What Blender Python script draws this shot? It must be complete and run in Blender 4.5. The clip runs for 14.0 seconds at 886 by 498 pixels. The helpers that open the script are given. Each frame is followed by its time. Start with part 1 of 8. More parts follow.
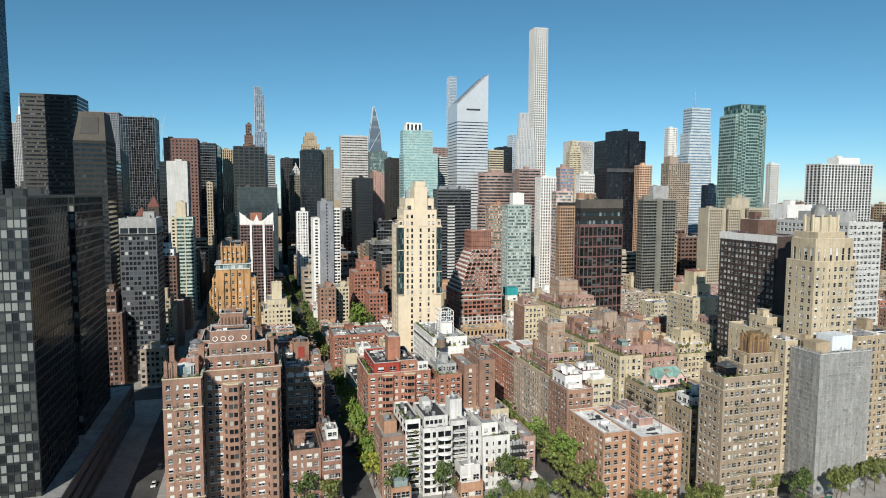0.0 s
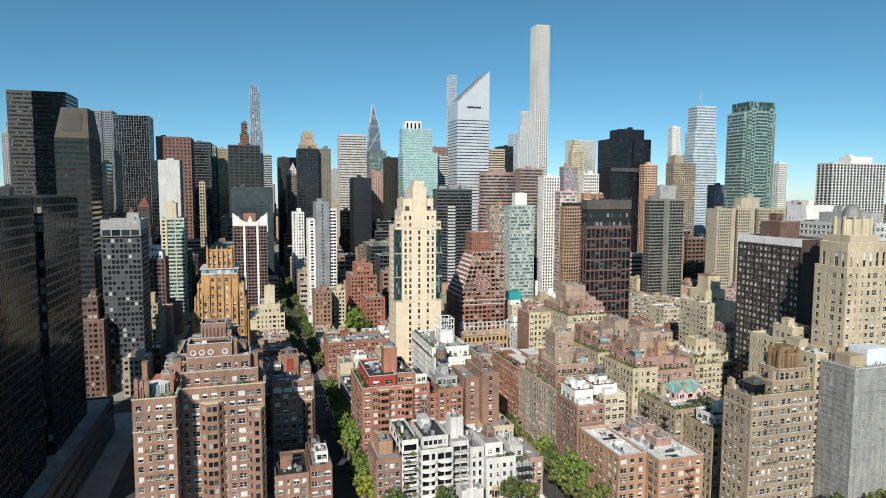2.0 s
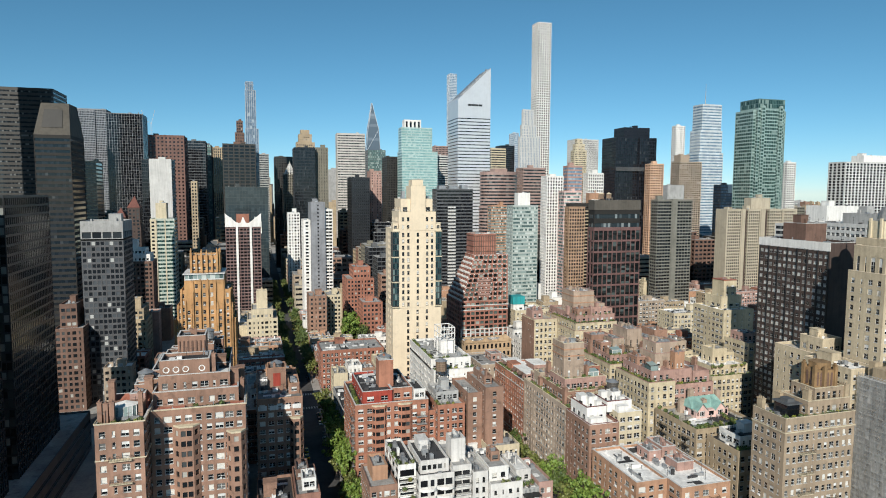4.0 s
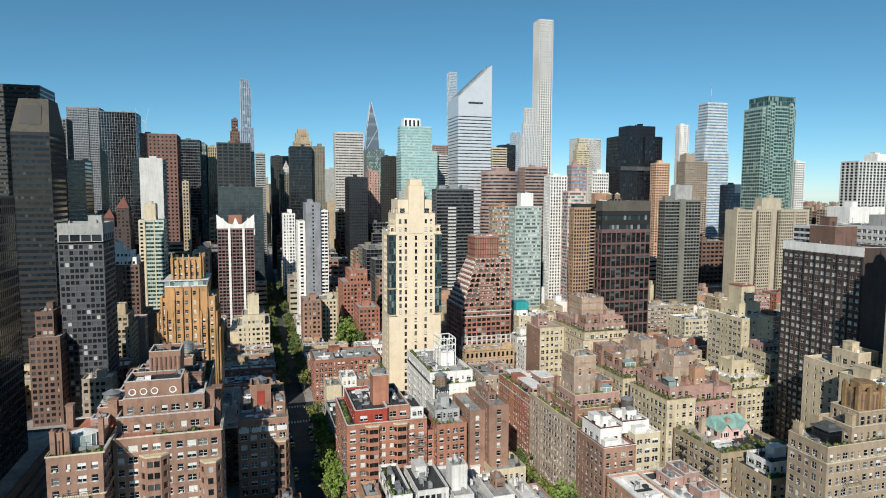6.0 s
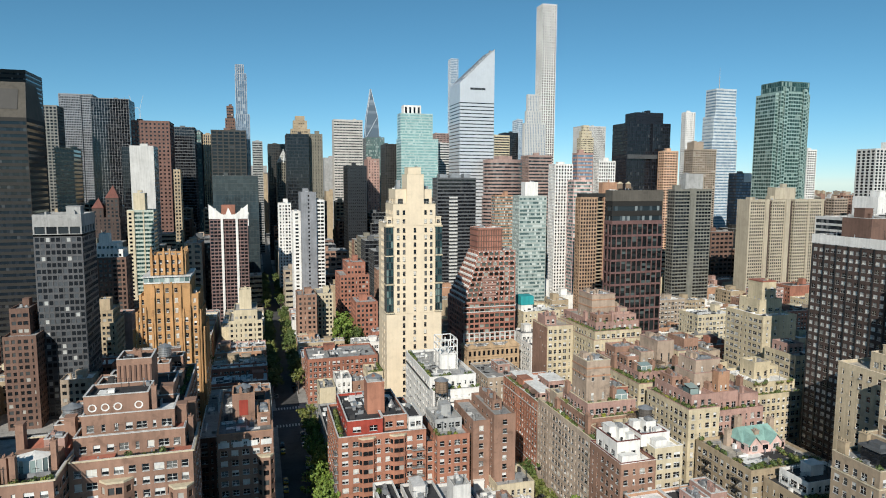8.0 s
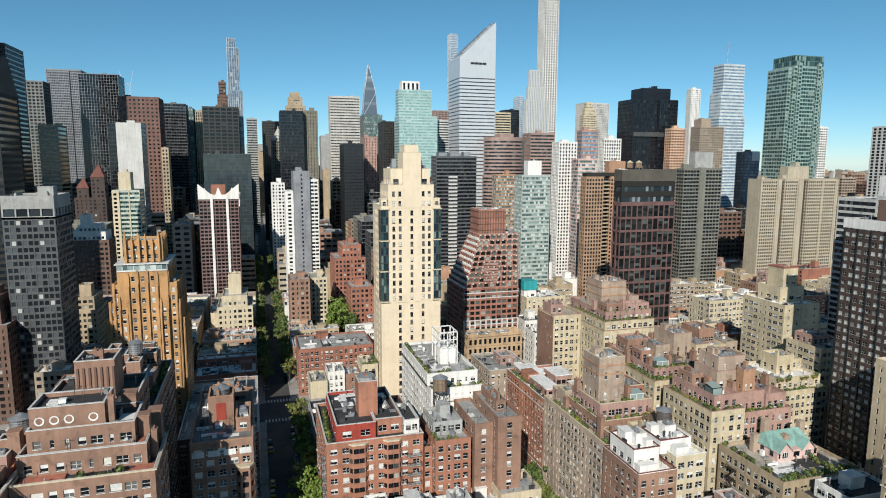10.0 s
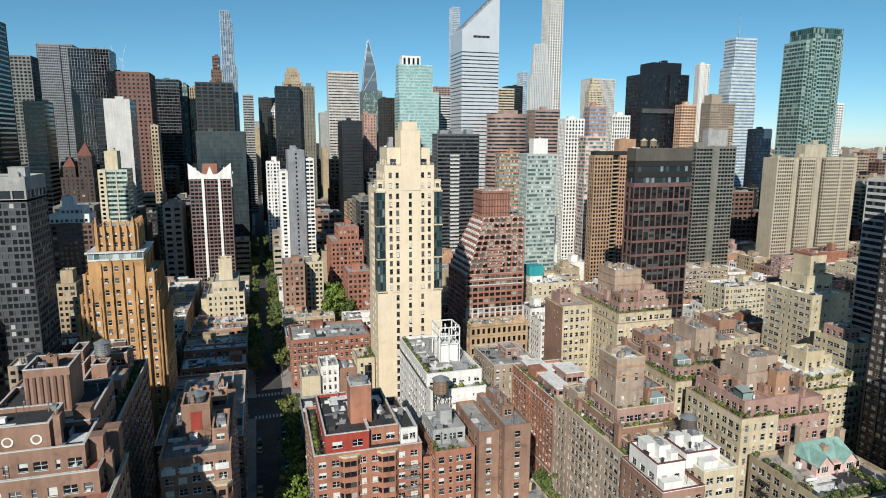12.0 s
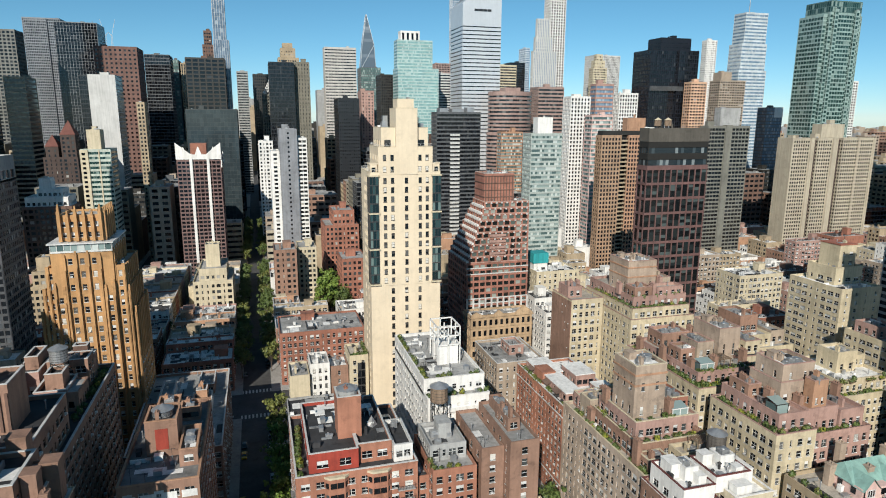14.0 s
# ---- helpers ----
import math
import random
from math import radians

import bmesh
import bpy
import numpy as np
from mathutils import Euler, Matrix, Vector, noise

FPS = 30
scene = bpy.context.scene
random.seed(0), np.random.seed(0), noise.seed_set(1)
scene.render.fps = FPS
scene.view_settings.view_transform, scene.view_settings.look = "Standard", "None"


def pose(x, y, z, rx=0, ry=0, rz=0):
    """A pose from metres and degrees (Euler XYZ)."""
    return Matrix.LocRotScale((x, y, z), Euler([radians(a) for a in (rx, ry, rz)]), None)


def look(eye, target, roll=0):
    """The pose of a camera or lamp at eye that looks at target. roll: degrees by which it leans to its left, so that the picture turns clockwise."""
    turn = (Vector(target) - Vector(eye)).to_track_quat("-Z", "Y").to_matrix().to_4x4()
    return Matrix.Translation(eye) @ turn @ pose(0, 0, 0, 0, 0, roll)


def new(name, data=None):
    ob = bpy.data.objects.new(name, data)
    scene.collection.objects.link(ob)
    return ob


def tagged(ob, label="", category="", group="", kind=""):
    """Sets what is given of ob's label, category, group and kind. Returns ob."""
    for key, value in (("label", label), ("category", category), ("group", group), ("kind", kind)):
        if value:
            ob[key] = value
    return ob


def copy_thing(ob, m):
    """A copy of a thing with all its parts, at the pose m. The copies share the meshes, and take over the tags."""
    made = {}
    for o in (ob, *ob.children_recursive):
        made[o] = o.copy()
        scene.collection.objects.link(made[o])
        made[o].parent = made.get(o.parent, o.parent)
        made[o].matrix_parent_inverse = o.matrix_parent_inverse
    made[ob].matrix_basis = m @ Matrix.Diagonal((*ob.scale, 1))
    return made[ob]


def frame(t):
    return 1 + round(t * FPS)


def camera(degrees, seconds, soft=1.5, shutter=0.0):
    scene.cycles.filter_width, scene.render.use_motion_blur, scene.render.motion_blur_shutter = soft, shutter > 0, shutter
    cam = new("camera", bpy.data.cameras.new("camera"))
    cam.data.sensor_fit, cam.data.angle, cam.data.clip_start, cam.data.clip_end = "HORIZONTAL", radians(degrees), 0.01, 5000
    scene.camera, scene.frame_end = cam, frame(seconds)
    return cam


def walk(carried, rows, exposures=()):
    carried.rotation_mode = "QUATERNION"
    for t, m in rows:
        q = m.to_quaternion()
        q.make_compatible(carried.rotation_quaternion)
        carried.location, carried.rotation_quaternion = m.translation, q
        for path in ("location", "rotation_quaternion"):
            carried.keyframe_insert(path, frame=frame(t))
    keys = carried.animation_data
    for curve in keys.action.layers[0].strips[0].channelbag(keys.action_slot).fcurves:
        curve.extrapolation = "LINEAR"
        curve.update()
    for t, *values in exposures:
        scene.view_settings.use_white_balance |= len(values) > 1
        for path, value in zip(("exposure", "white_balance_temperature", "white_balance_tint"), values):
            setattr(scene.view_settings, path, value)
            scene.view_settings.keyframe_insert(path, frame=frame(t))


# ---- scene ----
cam = camera(69.9, 14.0, soft=1.0)
PATH = [
    (0, pose(-15.233, -51.427, 116.000, 85.000, -0.200, -16.500)),
    (0.5, pose(-13.796, -46.576, 116.000, 85.000, -0.200, -16.500)),
    (1, pose(-12.359, -41.724, 116.000, 85.000, -0.200, -16.500)),
    (1.5, pose(-10.922, -36.872, 116.000, 85.000, -0.200, -16.500)),
    (2, pose(-9.485, -32.021, 116.000, 85.000, -0.200, -16.500)),
    (2.5, pose(-8.048, -27.169, 116.000, 85.000, -0.200, -16.500)),
    (3, pose(-6.611, -22.317, 116.000, 85.000, -0.200, -16.500)),
    (4, pose(-3.737, -12.614, 116.000, 85.000, -0.200, -16.500)),
    (5, pose(-0.862, -2.911, 116.000, 85.000, -0.200, -16.500)),
    (5.5, pose(0.575, 1.941, 116.088, 85.000, -0.200, -16.500)),
    (6, pose(2.109, 6.809, 116.176, 85.000, -0.200, -16.500)),
    (6.5, pose(3.533, 11.619, 116.176, 85.000, -0.200, -16.500)),
    (7, pose(5.042, 16.403, 116.264, 84.900, -0.200, -16.400)),
    (7.5, pose(6.492, 21.297, 116.264, 84.500, -0.200, -16.400)),
    (8, pose(7.942, 26.191, 116.352, 84.000, -0.200, -16.400)),
    (10.5, pose(15.368, 50.332, 116.528, 81.600, -0.200, -16.400)),
    (11, pose(16.877, 55.116, 116.616, 81.100, -0.200, -16.300)),
    (11.5, pose(18.242, 60.035, 116.704, 80.600, -0.200, -16.300)),
    (12, pose(19.776, 64.904, 116.792, 80.100, -0.200, -16.300)),
    (12.5, pose(21.285, 69.688, 116.880, 79.600, -0.200, -16.300)),
    (13, pose(22.710, 74.498, 116.968, 79.100, -0.200, -16.300)),
    (13.5, pose(24.244, 79.367, 116.968, 78.700, -0.300, -16.300)),
    (14, pose(25.668, 84.176, 117.056, 78.200, -0.300, -16.300)),
]
walk(cam, PATH, [(0.0, 0.1, 6480, 7), (14.0, 0.1, 6480, 7)])

# ---- world, sun, exposure ----
SUN_AZ, SUN_EL = 207.0, 30.0
world = bpy.data.worlds.new("sky")
scene.world = world
world.use_nodes = True
wn = world.node_tree
sky = wn.nodes.new("ShaderNodeTexSky")
sky.sky_type = "NISHITA"
sky.sun_disc = False
sky.sun_elevation, sky.sun_rotation = radians(SUN_EL), radians(SUN_AZ)
sky.altitude, sky.air_density, sky.dust_density, sky.ozone_density = 1200, 0.8, 0.0, 6.0
wn.nodes["Background"].inputs["Strength"].default_value = 0.075
tone = wn.nodes.new("ShaderNodeHueSaturation")
tone.inputs["Saturation"].default_value, tone.inputs["Hue"].default_value, tone.inputs["Value"].default_value = 1.04, 0.477, 1.17
wn.links.new(sky.outputs["Color"], tone.inputs["Color"])
wn.links.new(tone.outputs["Color"], wn.nodes["Background"].inputs["Color"])
sun_data = bpy.data.lights.new("sun", "SUN")
sun_data.energy, sun_data.angle, sun_data.color = 5.0, radians(0.53), (1.0, 0.94, 0.86)
sun = new("sun", sun_data)
sun.matrix_world = look((0, 0, 0), (-math.sin(radians(SUN_AZ)) * math.cos(radians(SUN_EL)), -math.cos(radians(SUN_AZ)) * math.cos(radians(SUN_EL)), -math.sin(radians(SUN_EL))))


# ---- materials ----
MATS = {}


def node(nt, kind, **inputs):
    n = nt.nodes.new(kind)
    for k, v in inputs.items():
        n.inputs[k.replace("_", " ")].default_value = v
    return n


def ramp(nt, stops, constant=False):
    r = nt.nodes.new("ShaderNodeValToRGB")
    r.color_ramp.interpolation = "CONSTANT" if constant else "LINEAR"
    while len(r.color_ramp.elements) < len(stops):
        r.color_ramp.elements.new(1)
    for e, (p, c) in zip(r.color_ramp.elements, stops):
        e.position, e.color = p, (*c, 1)
    return r


def shade(c, k):
    return tuple(min(1, v * k) for v in c)


def wall_mat(name, color, rough=0.85, vary=0.22, streak=0.18, grain=0.12, bump=0.3, metal=0.0):
    """Masonry, render or metal: large blotches, vertical weather streaks, and fine grain, in world metres."""
    if name in MATS:
        return MATS[name]
    m = bpy.data.materials.new(name)
    m.use_nodes = True
    nt = m.node_tree
    bsdf = nt.nodes["Principled BSDF"]
    geo = nt.nodes.new("ShaderNodeNewGeometry")
    big = node(nt, "ShaderNodeTexNoise", Scale=0.09, Detail=4.0, Roughness=0.6)
    fine = node(nt, "ShaderNodeTexNoise", Scale=1.7, Detail=5.0, Roughness=0.7)
    mapping = node(nt, "ShaderNodeMapping", Scale=(0.9, 0.9, 0.05))
    stk = node(nt, "ShaderNodeTexNoise", Scale=1.0, Detail=3.0, Roughness=0.6)
    nt.links.new(geo.outputs["Position"], big.inputs["Vector"])
    nt.links.new(geo.outputs["Position"], fine.inputs["Vector"])
    nt.links.new(geo.outputs["Position"], mapping.inputs["Vector"])
    nt.links.new(mapping.outputs["Vector"], stk.inputs["Vector"])
    r1 = ramp(nt, [(0.3, shade(color, 1 - vary)), (0.7, shade(color, 1 + vary * 0.6))])
    r2 = ramp(nt, [(0.35, (1 - streak,) * 3), (0.62, (1, 1, 1))])
    r3 = ramp(nt, [(0.3, (1 - grain,) * 3), (0.7, (1 + 0 * grain,) * 3)])
    nt.links.new(big.outputs["Fac"], r1.inputs["Fac"])
    nt.links.new(stk.outputs["Fac"], r2.inputs["Fac"])
    nt.links.new(fine.outputs["Fac"], r3.inputs["Fac"])
    a = nt.nodes.new("ShaderNodeMix")
    a.data_type, a.blend_type = "RGBA", "MULTIPLY"
    a.inputs[0].default_value = 1
    b = nt.nodes.new("ShaderNodeMix")
    b.data_type, b.blend_type = "RGBA", "MULTIPLY"
    b.inputs[0].default_value = 1
    nt.links.new(r1.outputs["Color"], a.inputs[6])
    nt.links.new(r2.outputs["Color"], a.inputs[7])
    nt.links.new(a.outputs[2], b.inputs[6])
    nt.links.new(r3.outputs["Color"], b.inputs[7])
    patch = node(nt, "ShaderNodeTexNoise", Scale=0.33, Detail=6.0, Roughness=0.65, Distortion=0.4)
    nt.links.new(geo.outputs["Position"], patch.inputs["Vector"])
    r4 = ramp(nt, [(0.36, (1 - vary * 0.9,) * 3), (0.46, (1, 1, 1)), (0.58, (1, 1, 1)), (0.7, (1 + vary * 0.8,) * 3)])
    nt.links.new(patch.outputs["Fac"], r4.inputs["Fac"])
    d = nt.nodes.new("ShaderNodeMix")
    d.data_type, d.blend_type = "RGBA", "MULTIPLY"
    d.inputs[0].default_value = 1
    nt.links.new(b.outputs[2], d.inputs[6])
    nt.links.new(r4.outputs["Color"], d.inputs[7])
    nt.links.new(d.outputs[2], bsdf.inputs["Base Color"])
    if bump:
        bp = node(nt, "ShaderNodeBump", Strength=bump, Distance=0.05)
        nt.links.new(fine.outputs["Fac"], bp.inputs["Height"])
        nt.links.new(bp.outputs["Normal"], bsdf.inputs["Normal"])
    bsdf.inputs["Roughness"].default_value = rough
    bsdf.inputs["Metallic"].default_value = metal
    MATS[name] = m
    return m


def glass_mat(name, dark, mid, blind, shares=(0.55, 0.82), rough=0.08, by_object=False, metal=0.0, warp=0.0):
    """Window panes: reflecting glass over a dark room, a half-lit room or pale blinds, picked pane by pane."""
    if name in MATS:
        return MATS[name]
    m = bpy.data.materials.new(name)
    m.use_nodes = True
    nt = m.node_tree
    bsdf = nt.nodes["Principled BSDF"]
    if by_object:
        src = nt.nodes.new("ShaderNodeObjectInfo").outputs["Random"]
    else:
        src = nt.nodes.new("ShaderNodeNewGeometry").outputs["Random Per Island"]
    r = ramp(nt, [(0.0, dark), (shares[0], mid), (shares[1], blind)], True)
    nt.links.new(src, r.inputs["Fac"])
    nt.links.new(r.outputs["Color"], bsdf.inputs["Base Color"])
    bsdf.inputs["Roughness"].default_value = rough
    bsdf.inputs["Metallic"].default_value = metal
    bsdf.inputs["IOR"].default_value = 1.52
    if warp:
        geo = nt.nodes.new("ShaderNodeNewGeometry")
        nz = node(nt, "ShaderNodeTexNoise", Scale=0.35, Detail=2.0)
        bp = node(nt, "ShaderNodeBump", Strength=warp, Distance=0.05)
        nt.links.new(geo.outputs["Position"], nz.inputs["Vector"])
        nt.links.new(nz.outputs["Fac"], bp.inputs["Height"])
        nt.links.new(bp.outputs["Normal"], bsdf.inputs["Normal"])
    MATS[name] = m
    return m


def leaf_mat(name, a, b):
    if name in MATS:
        return MATS[name]
    m = bpy.data.materials.new(name)
    m.use_nodes = True
    nt = m.node_tree
    bsdf = nt.nodes["Principled BSDF"]
    r = ramp(nt, [(0.0, a), (1.0, b)])
    nt.links.new(nt.nodes.new("ShaderNodeNewGeometry").outputs["Random Per Island"], r.inputs["Fac"])
    nt.links.new(r.outputs["Color"], bsdf.inputs["Base Color"])
    bsdf.inputs["Roughness"].default_value = 0.6
    MATS[name] = m
    return m


BRICK = wall_mat("brown_brick", (0.32, 0.19, 0.135), vary=0.28)
BRICK_RED = wall_mat("red_brick", (0.35, 0.15, 0.10), vary=0.28)
RUSSET = wall_mat("russet_brick", (0.40, 0.18, 0.115), vary=0.26)
BRICK_ORANGE = wall_mat("orange_brick", (0.46, 0.265, 0.165))
BRICK_DARK = wall_mat("dark_brick", (0.17, 0.10, 0.075))
BRICK_MAROON = wall_mat("maroon_brick", (0.43, 0.27, 0.225))
BRICK_GREY = wall_mat("grey_brown_brick", (0.40, 0.32, 0.245))
GOLD = wall_mat("golden_brick", (0.50, 0.285, 0.125), vary=0.28)
TAUPE = wall_mat("grey_taupe_brick", (0.42, 0.325, 0.25), vary=0.28)
BROWN_PALE = wall_mat("pale_brown_brick", (0.50, 0.40, 0.315), vary=0.26)
BUFF = wall_mat("buff_brick", (0.60, 0.51, 0.35))
TAN = wall_mat("tan_brick", (0.42, 0.33, 0.22))
OLIVE = wall_mat("olive_brick", (0.20, 0.185, 0.145))
CREAM = wall_mat("cream_stone", (0.70, 0.59, 0.435), vary=0.08, streak=0.06, grain=0.06)
CREAM2 = wall_mat("cream_brick", (0.60, 0.52, 0.37), vary=0.12)
WHITE = wall_mat("white_brick", (0.78, 0.765, 0.73), vary=0.1, streak=0.16)
COOPWHITE = wall_mat("weathered_white_render", (0.66, 0.64, 0.61), vary=0.16, streak=0.22)
WHITE2 = wall_mat("white_concrete", (0.58, 0.575, 0.555), vary=0.1)
GREY = wall_mat("grey_concrete", (0.38, 0.38, 0.37))
DARKGREY = wall_mat("dark_grey_panel", (0.11, 0.115, 0.12), rough=0.5)
BLACK = wall_mat("black_panel", (0.025, 0.027, 0.03), rough=0.35, bump=0)
BLACKBRICK = wall_mat("black_brown_brick", (0.075, 0.05, 0.042))
BRONZE = wall_mat("bronze_panel", (0.028, 0.026, 0.022), rough=0.55, bump=0)
STEEL = wall_mat("steel_panel", (0.66, 0.68, 0.70), rough=0.35, vary=0.05, streak=0.05, grain=0.03, bump=0, metal=0.35)
PINK = wall_mat("pink_granite", (0.37, 0.255, 0.22), rough=0.5)
ROSE_DARK = wall_mat("dark_rose_stone", (0.19, 0.105, 0.085))
TANSTONE = wall_mat("warm_grey_concrete", (0.47, 0.41, 0.31), vary=0.12)
PINKWALL = wall_mat("pink_plaster", (0.72, 0.50, 0.45))
REDPAINT = wall_mat("red_paint", (0.36, 0.055, 0.035), vary=0.2)
COPPER = wall_mat("green_copper", (0.27, 0.45, 0.40), rough=0.6)
ROOF_GREY = wall_mat("grey_roofing", (0.40, 0.395, 0.38), vary=0.35, grain=0.2)
ROOF_SLATE = wall_mat("slate_roofing", (0.22, 0.22, 0.215), vary=0.35, grain=0.2)
ROOF_DARK = wall_mat("tar_roofing", (0.045, 0.045, 0.048), vary=0.4)
ROOF_WHITE = wall_mat("white_roofing", (0.86, 0.85, 0.82), vary=0.2, grain=0.1)
ROOF_RED = wall_mat("red_tile_roofing", (0.36, 0.13, 0.085))
ROOF_TAN = wall_mat("gravel_roofing", (0.50, 0.45, 0.38), vary=0.3, grain=0.25)
METAL = wall_mat("grey_metal", (0.45, 0.46, 0.47), rough=0.45, metal=0.6)
IRON = wall_mat("black_iron", (0.03, 0.03, 0.03), rough=0.5, bump=0)
CEDAR = wall_mat("weathered_cedar", (0.27, 0.19, 0.13), streak=0.4)
ASPHALT = wall_mat("asphalt", (0.085, 0.084, 0.084), vary=0.35)
PAVING = wall_mat("concrete_paving", (0.40, 0.385, 0.36), vary=0.25)
PAINT = wall_mat("white_road_paint", (0.7, 0.7, 0.68), vary=0.2)
BARK = wall_mat("bark", (0.11, 0.08, 0.06))
NETTING = wall_mat("grey_netting", (0.50, 0.495, 0.475), vary=0.14, streak=0.3, grain=0.2, bump=0)
nt = NETTING.node_tree
holes = nt.nodes.new("ShaderNodeBsdfTransparent")
weave = node(nt, "ShaderNodeTexNoise", Scale=0.55, Detail=6.0, Roughness=0.75, Distortion=0.8)
spread = node(nt, "ShaderNodeMapping", Scale=(0.8, 0.8, 0.5))
open_share = ramp(nt, [(0.3, (0.22, 0.22, 0.22)), (0.5, (0.42, 0.42, 0.42)), (0.72, (0.68, 0.68, 0.68))])
mixer = nt.nodes.new("ShaderNodeMixShader")
nt.links.new(nt.nodes.new("ShaderNodeNewGeometry").outputs["Position"], spread.inputs["Vector"])
nt.links.new(spread.outputs["Vector"], weave.inputs["Vector"])
nt.links.new(weave.outputs["Fac"], open_share.inputs["Fac"])
nt.links.new(open_share.outputs["Color"], mixer.inputs["Fac"])
nt.links.new(nt.nodes["Principled BSDF"].outputs["BSDF"], mixer.inputs[1])
nt.links.new(holes.outputs["BSDF"], mixer.inputs[2])
nt.links.new(mixer.outputs["Shader"], nt.nodes["Material Output"].inputs["Surface"])
FRAME_W = wall_mat("white_frame", (0.72, 0.72, 0.70), rough=0.5, bump=0)
FRAME_D = wall_mat("dark_frame", (0.05, 0.05, 0.05), rough=0.5, bump=0)
G_HOME = glass_mat("home_glass", (0.012, 0.014, 0.016), (0.06, 0.065, 0.066), (0.36, 0.35, 0.32), (0.66, 0.92))
G_PART = glass_mat("window_glass", (0.012, 0.014, 0.016), (0.12, 0.12, 0.115), (0.60, 0.58, 0.53), by_object=True)
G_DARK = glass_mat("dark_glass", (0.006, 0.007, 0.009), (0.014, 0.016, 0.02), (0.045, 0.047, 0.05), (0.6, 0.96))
G_OFFICE = glass_mat("office_glass", (0.016, 0.02, 0.024), (0.032, 0.04, 0.046), (0.13, 0.135, 0.135), (0.5, 0.88), warp=0.1)
G_MIRROR = glass_mat("mirror_glass", (0.03, 0.042, 0.048), (0.036, 0.05, 0.056), (0.045, 0.06, 0.066), rough=0.05, warp=0.15)
G_TEAL = glass_mat("teal_glass", (0.07, 0.135, 0.13), (0.13, 0.21, 0.195), (0.30, 0.38, 0.35), (0.45, 0.8), rough=0.1, warp=0.1)
TEAL_DEEP = glass_mat("deep_teal_glass", (0.016, 0.045, 0.043), (0.04, 0.085, 0.08), (0.20, 0.27, 0.25), (0.5, 0.88), rough=0.1, warp=0.1)
G_AQUA = glass_mat("aqua_glass", (0.20, 0.36, 0.36), (0.26, 0.43, 0.42), (0.42, 0.55, 0.54), (0.5, 0.85), rough=0.12)
G_BLUE = glass_mat("blue_glass", (0.13, 0.20, 0.28), (0.18, 0.26, 0.34), (0.32, 0.38, 0.43), (0.5, 0.85), rough=0.1)
G_GREEN = glass_mat("pale_green_glass", (0.08, 0.125, 0.125), (0.24, 0.31, 0.30), (0.50, 0.55, 0.53), (0.45, 0.8), rough=0.1)
LEAF_A = leaf_mat("green_leaves", (0.06, 0.085, 0.02), (0.18, 0.19, 0.045))
LEAF_B = leaf_mat("yellow_green_leaves", (0.12, 0.16, 0.02), (0.30, 0.29, 0.04))
LEAF_D = leaf_mat("bright_leaves", (0.09, 0.16, 0.025), (0.20, 0.27, 0.05))
LEAF_C = leaf_mat("dark_leaves", (0.04, 0.07, 0.018), (0.11, 0.15, 0.035))


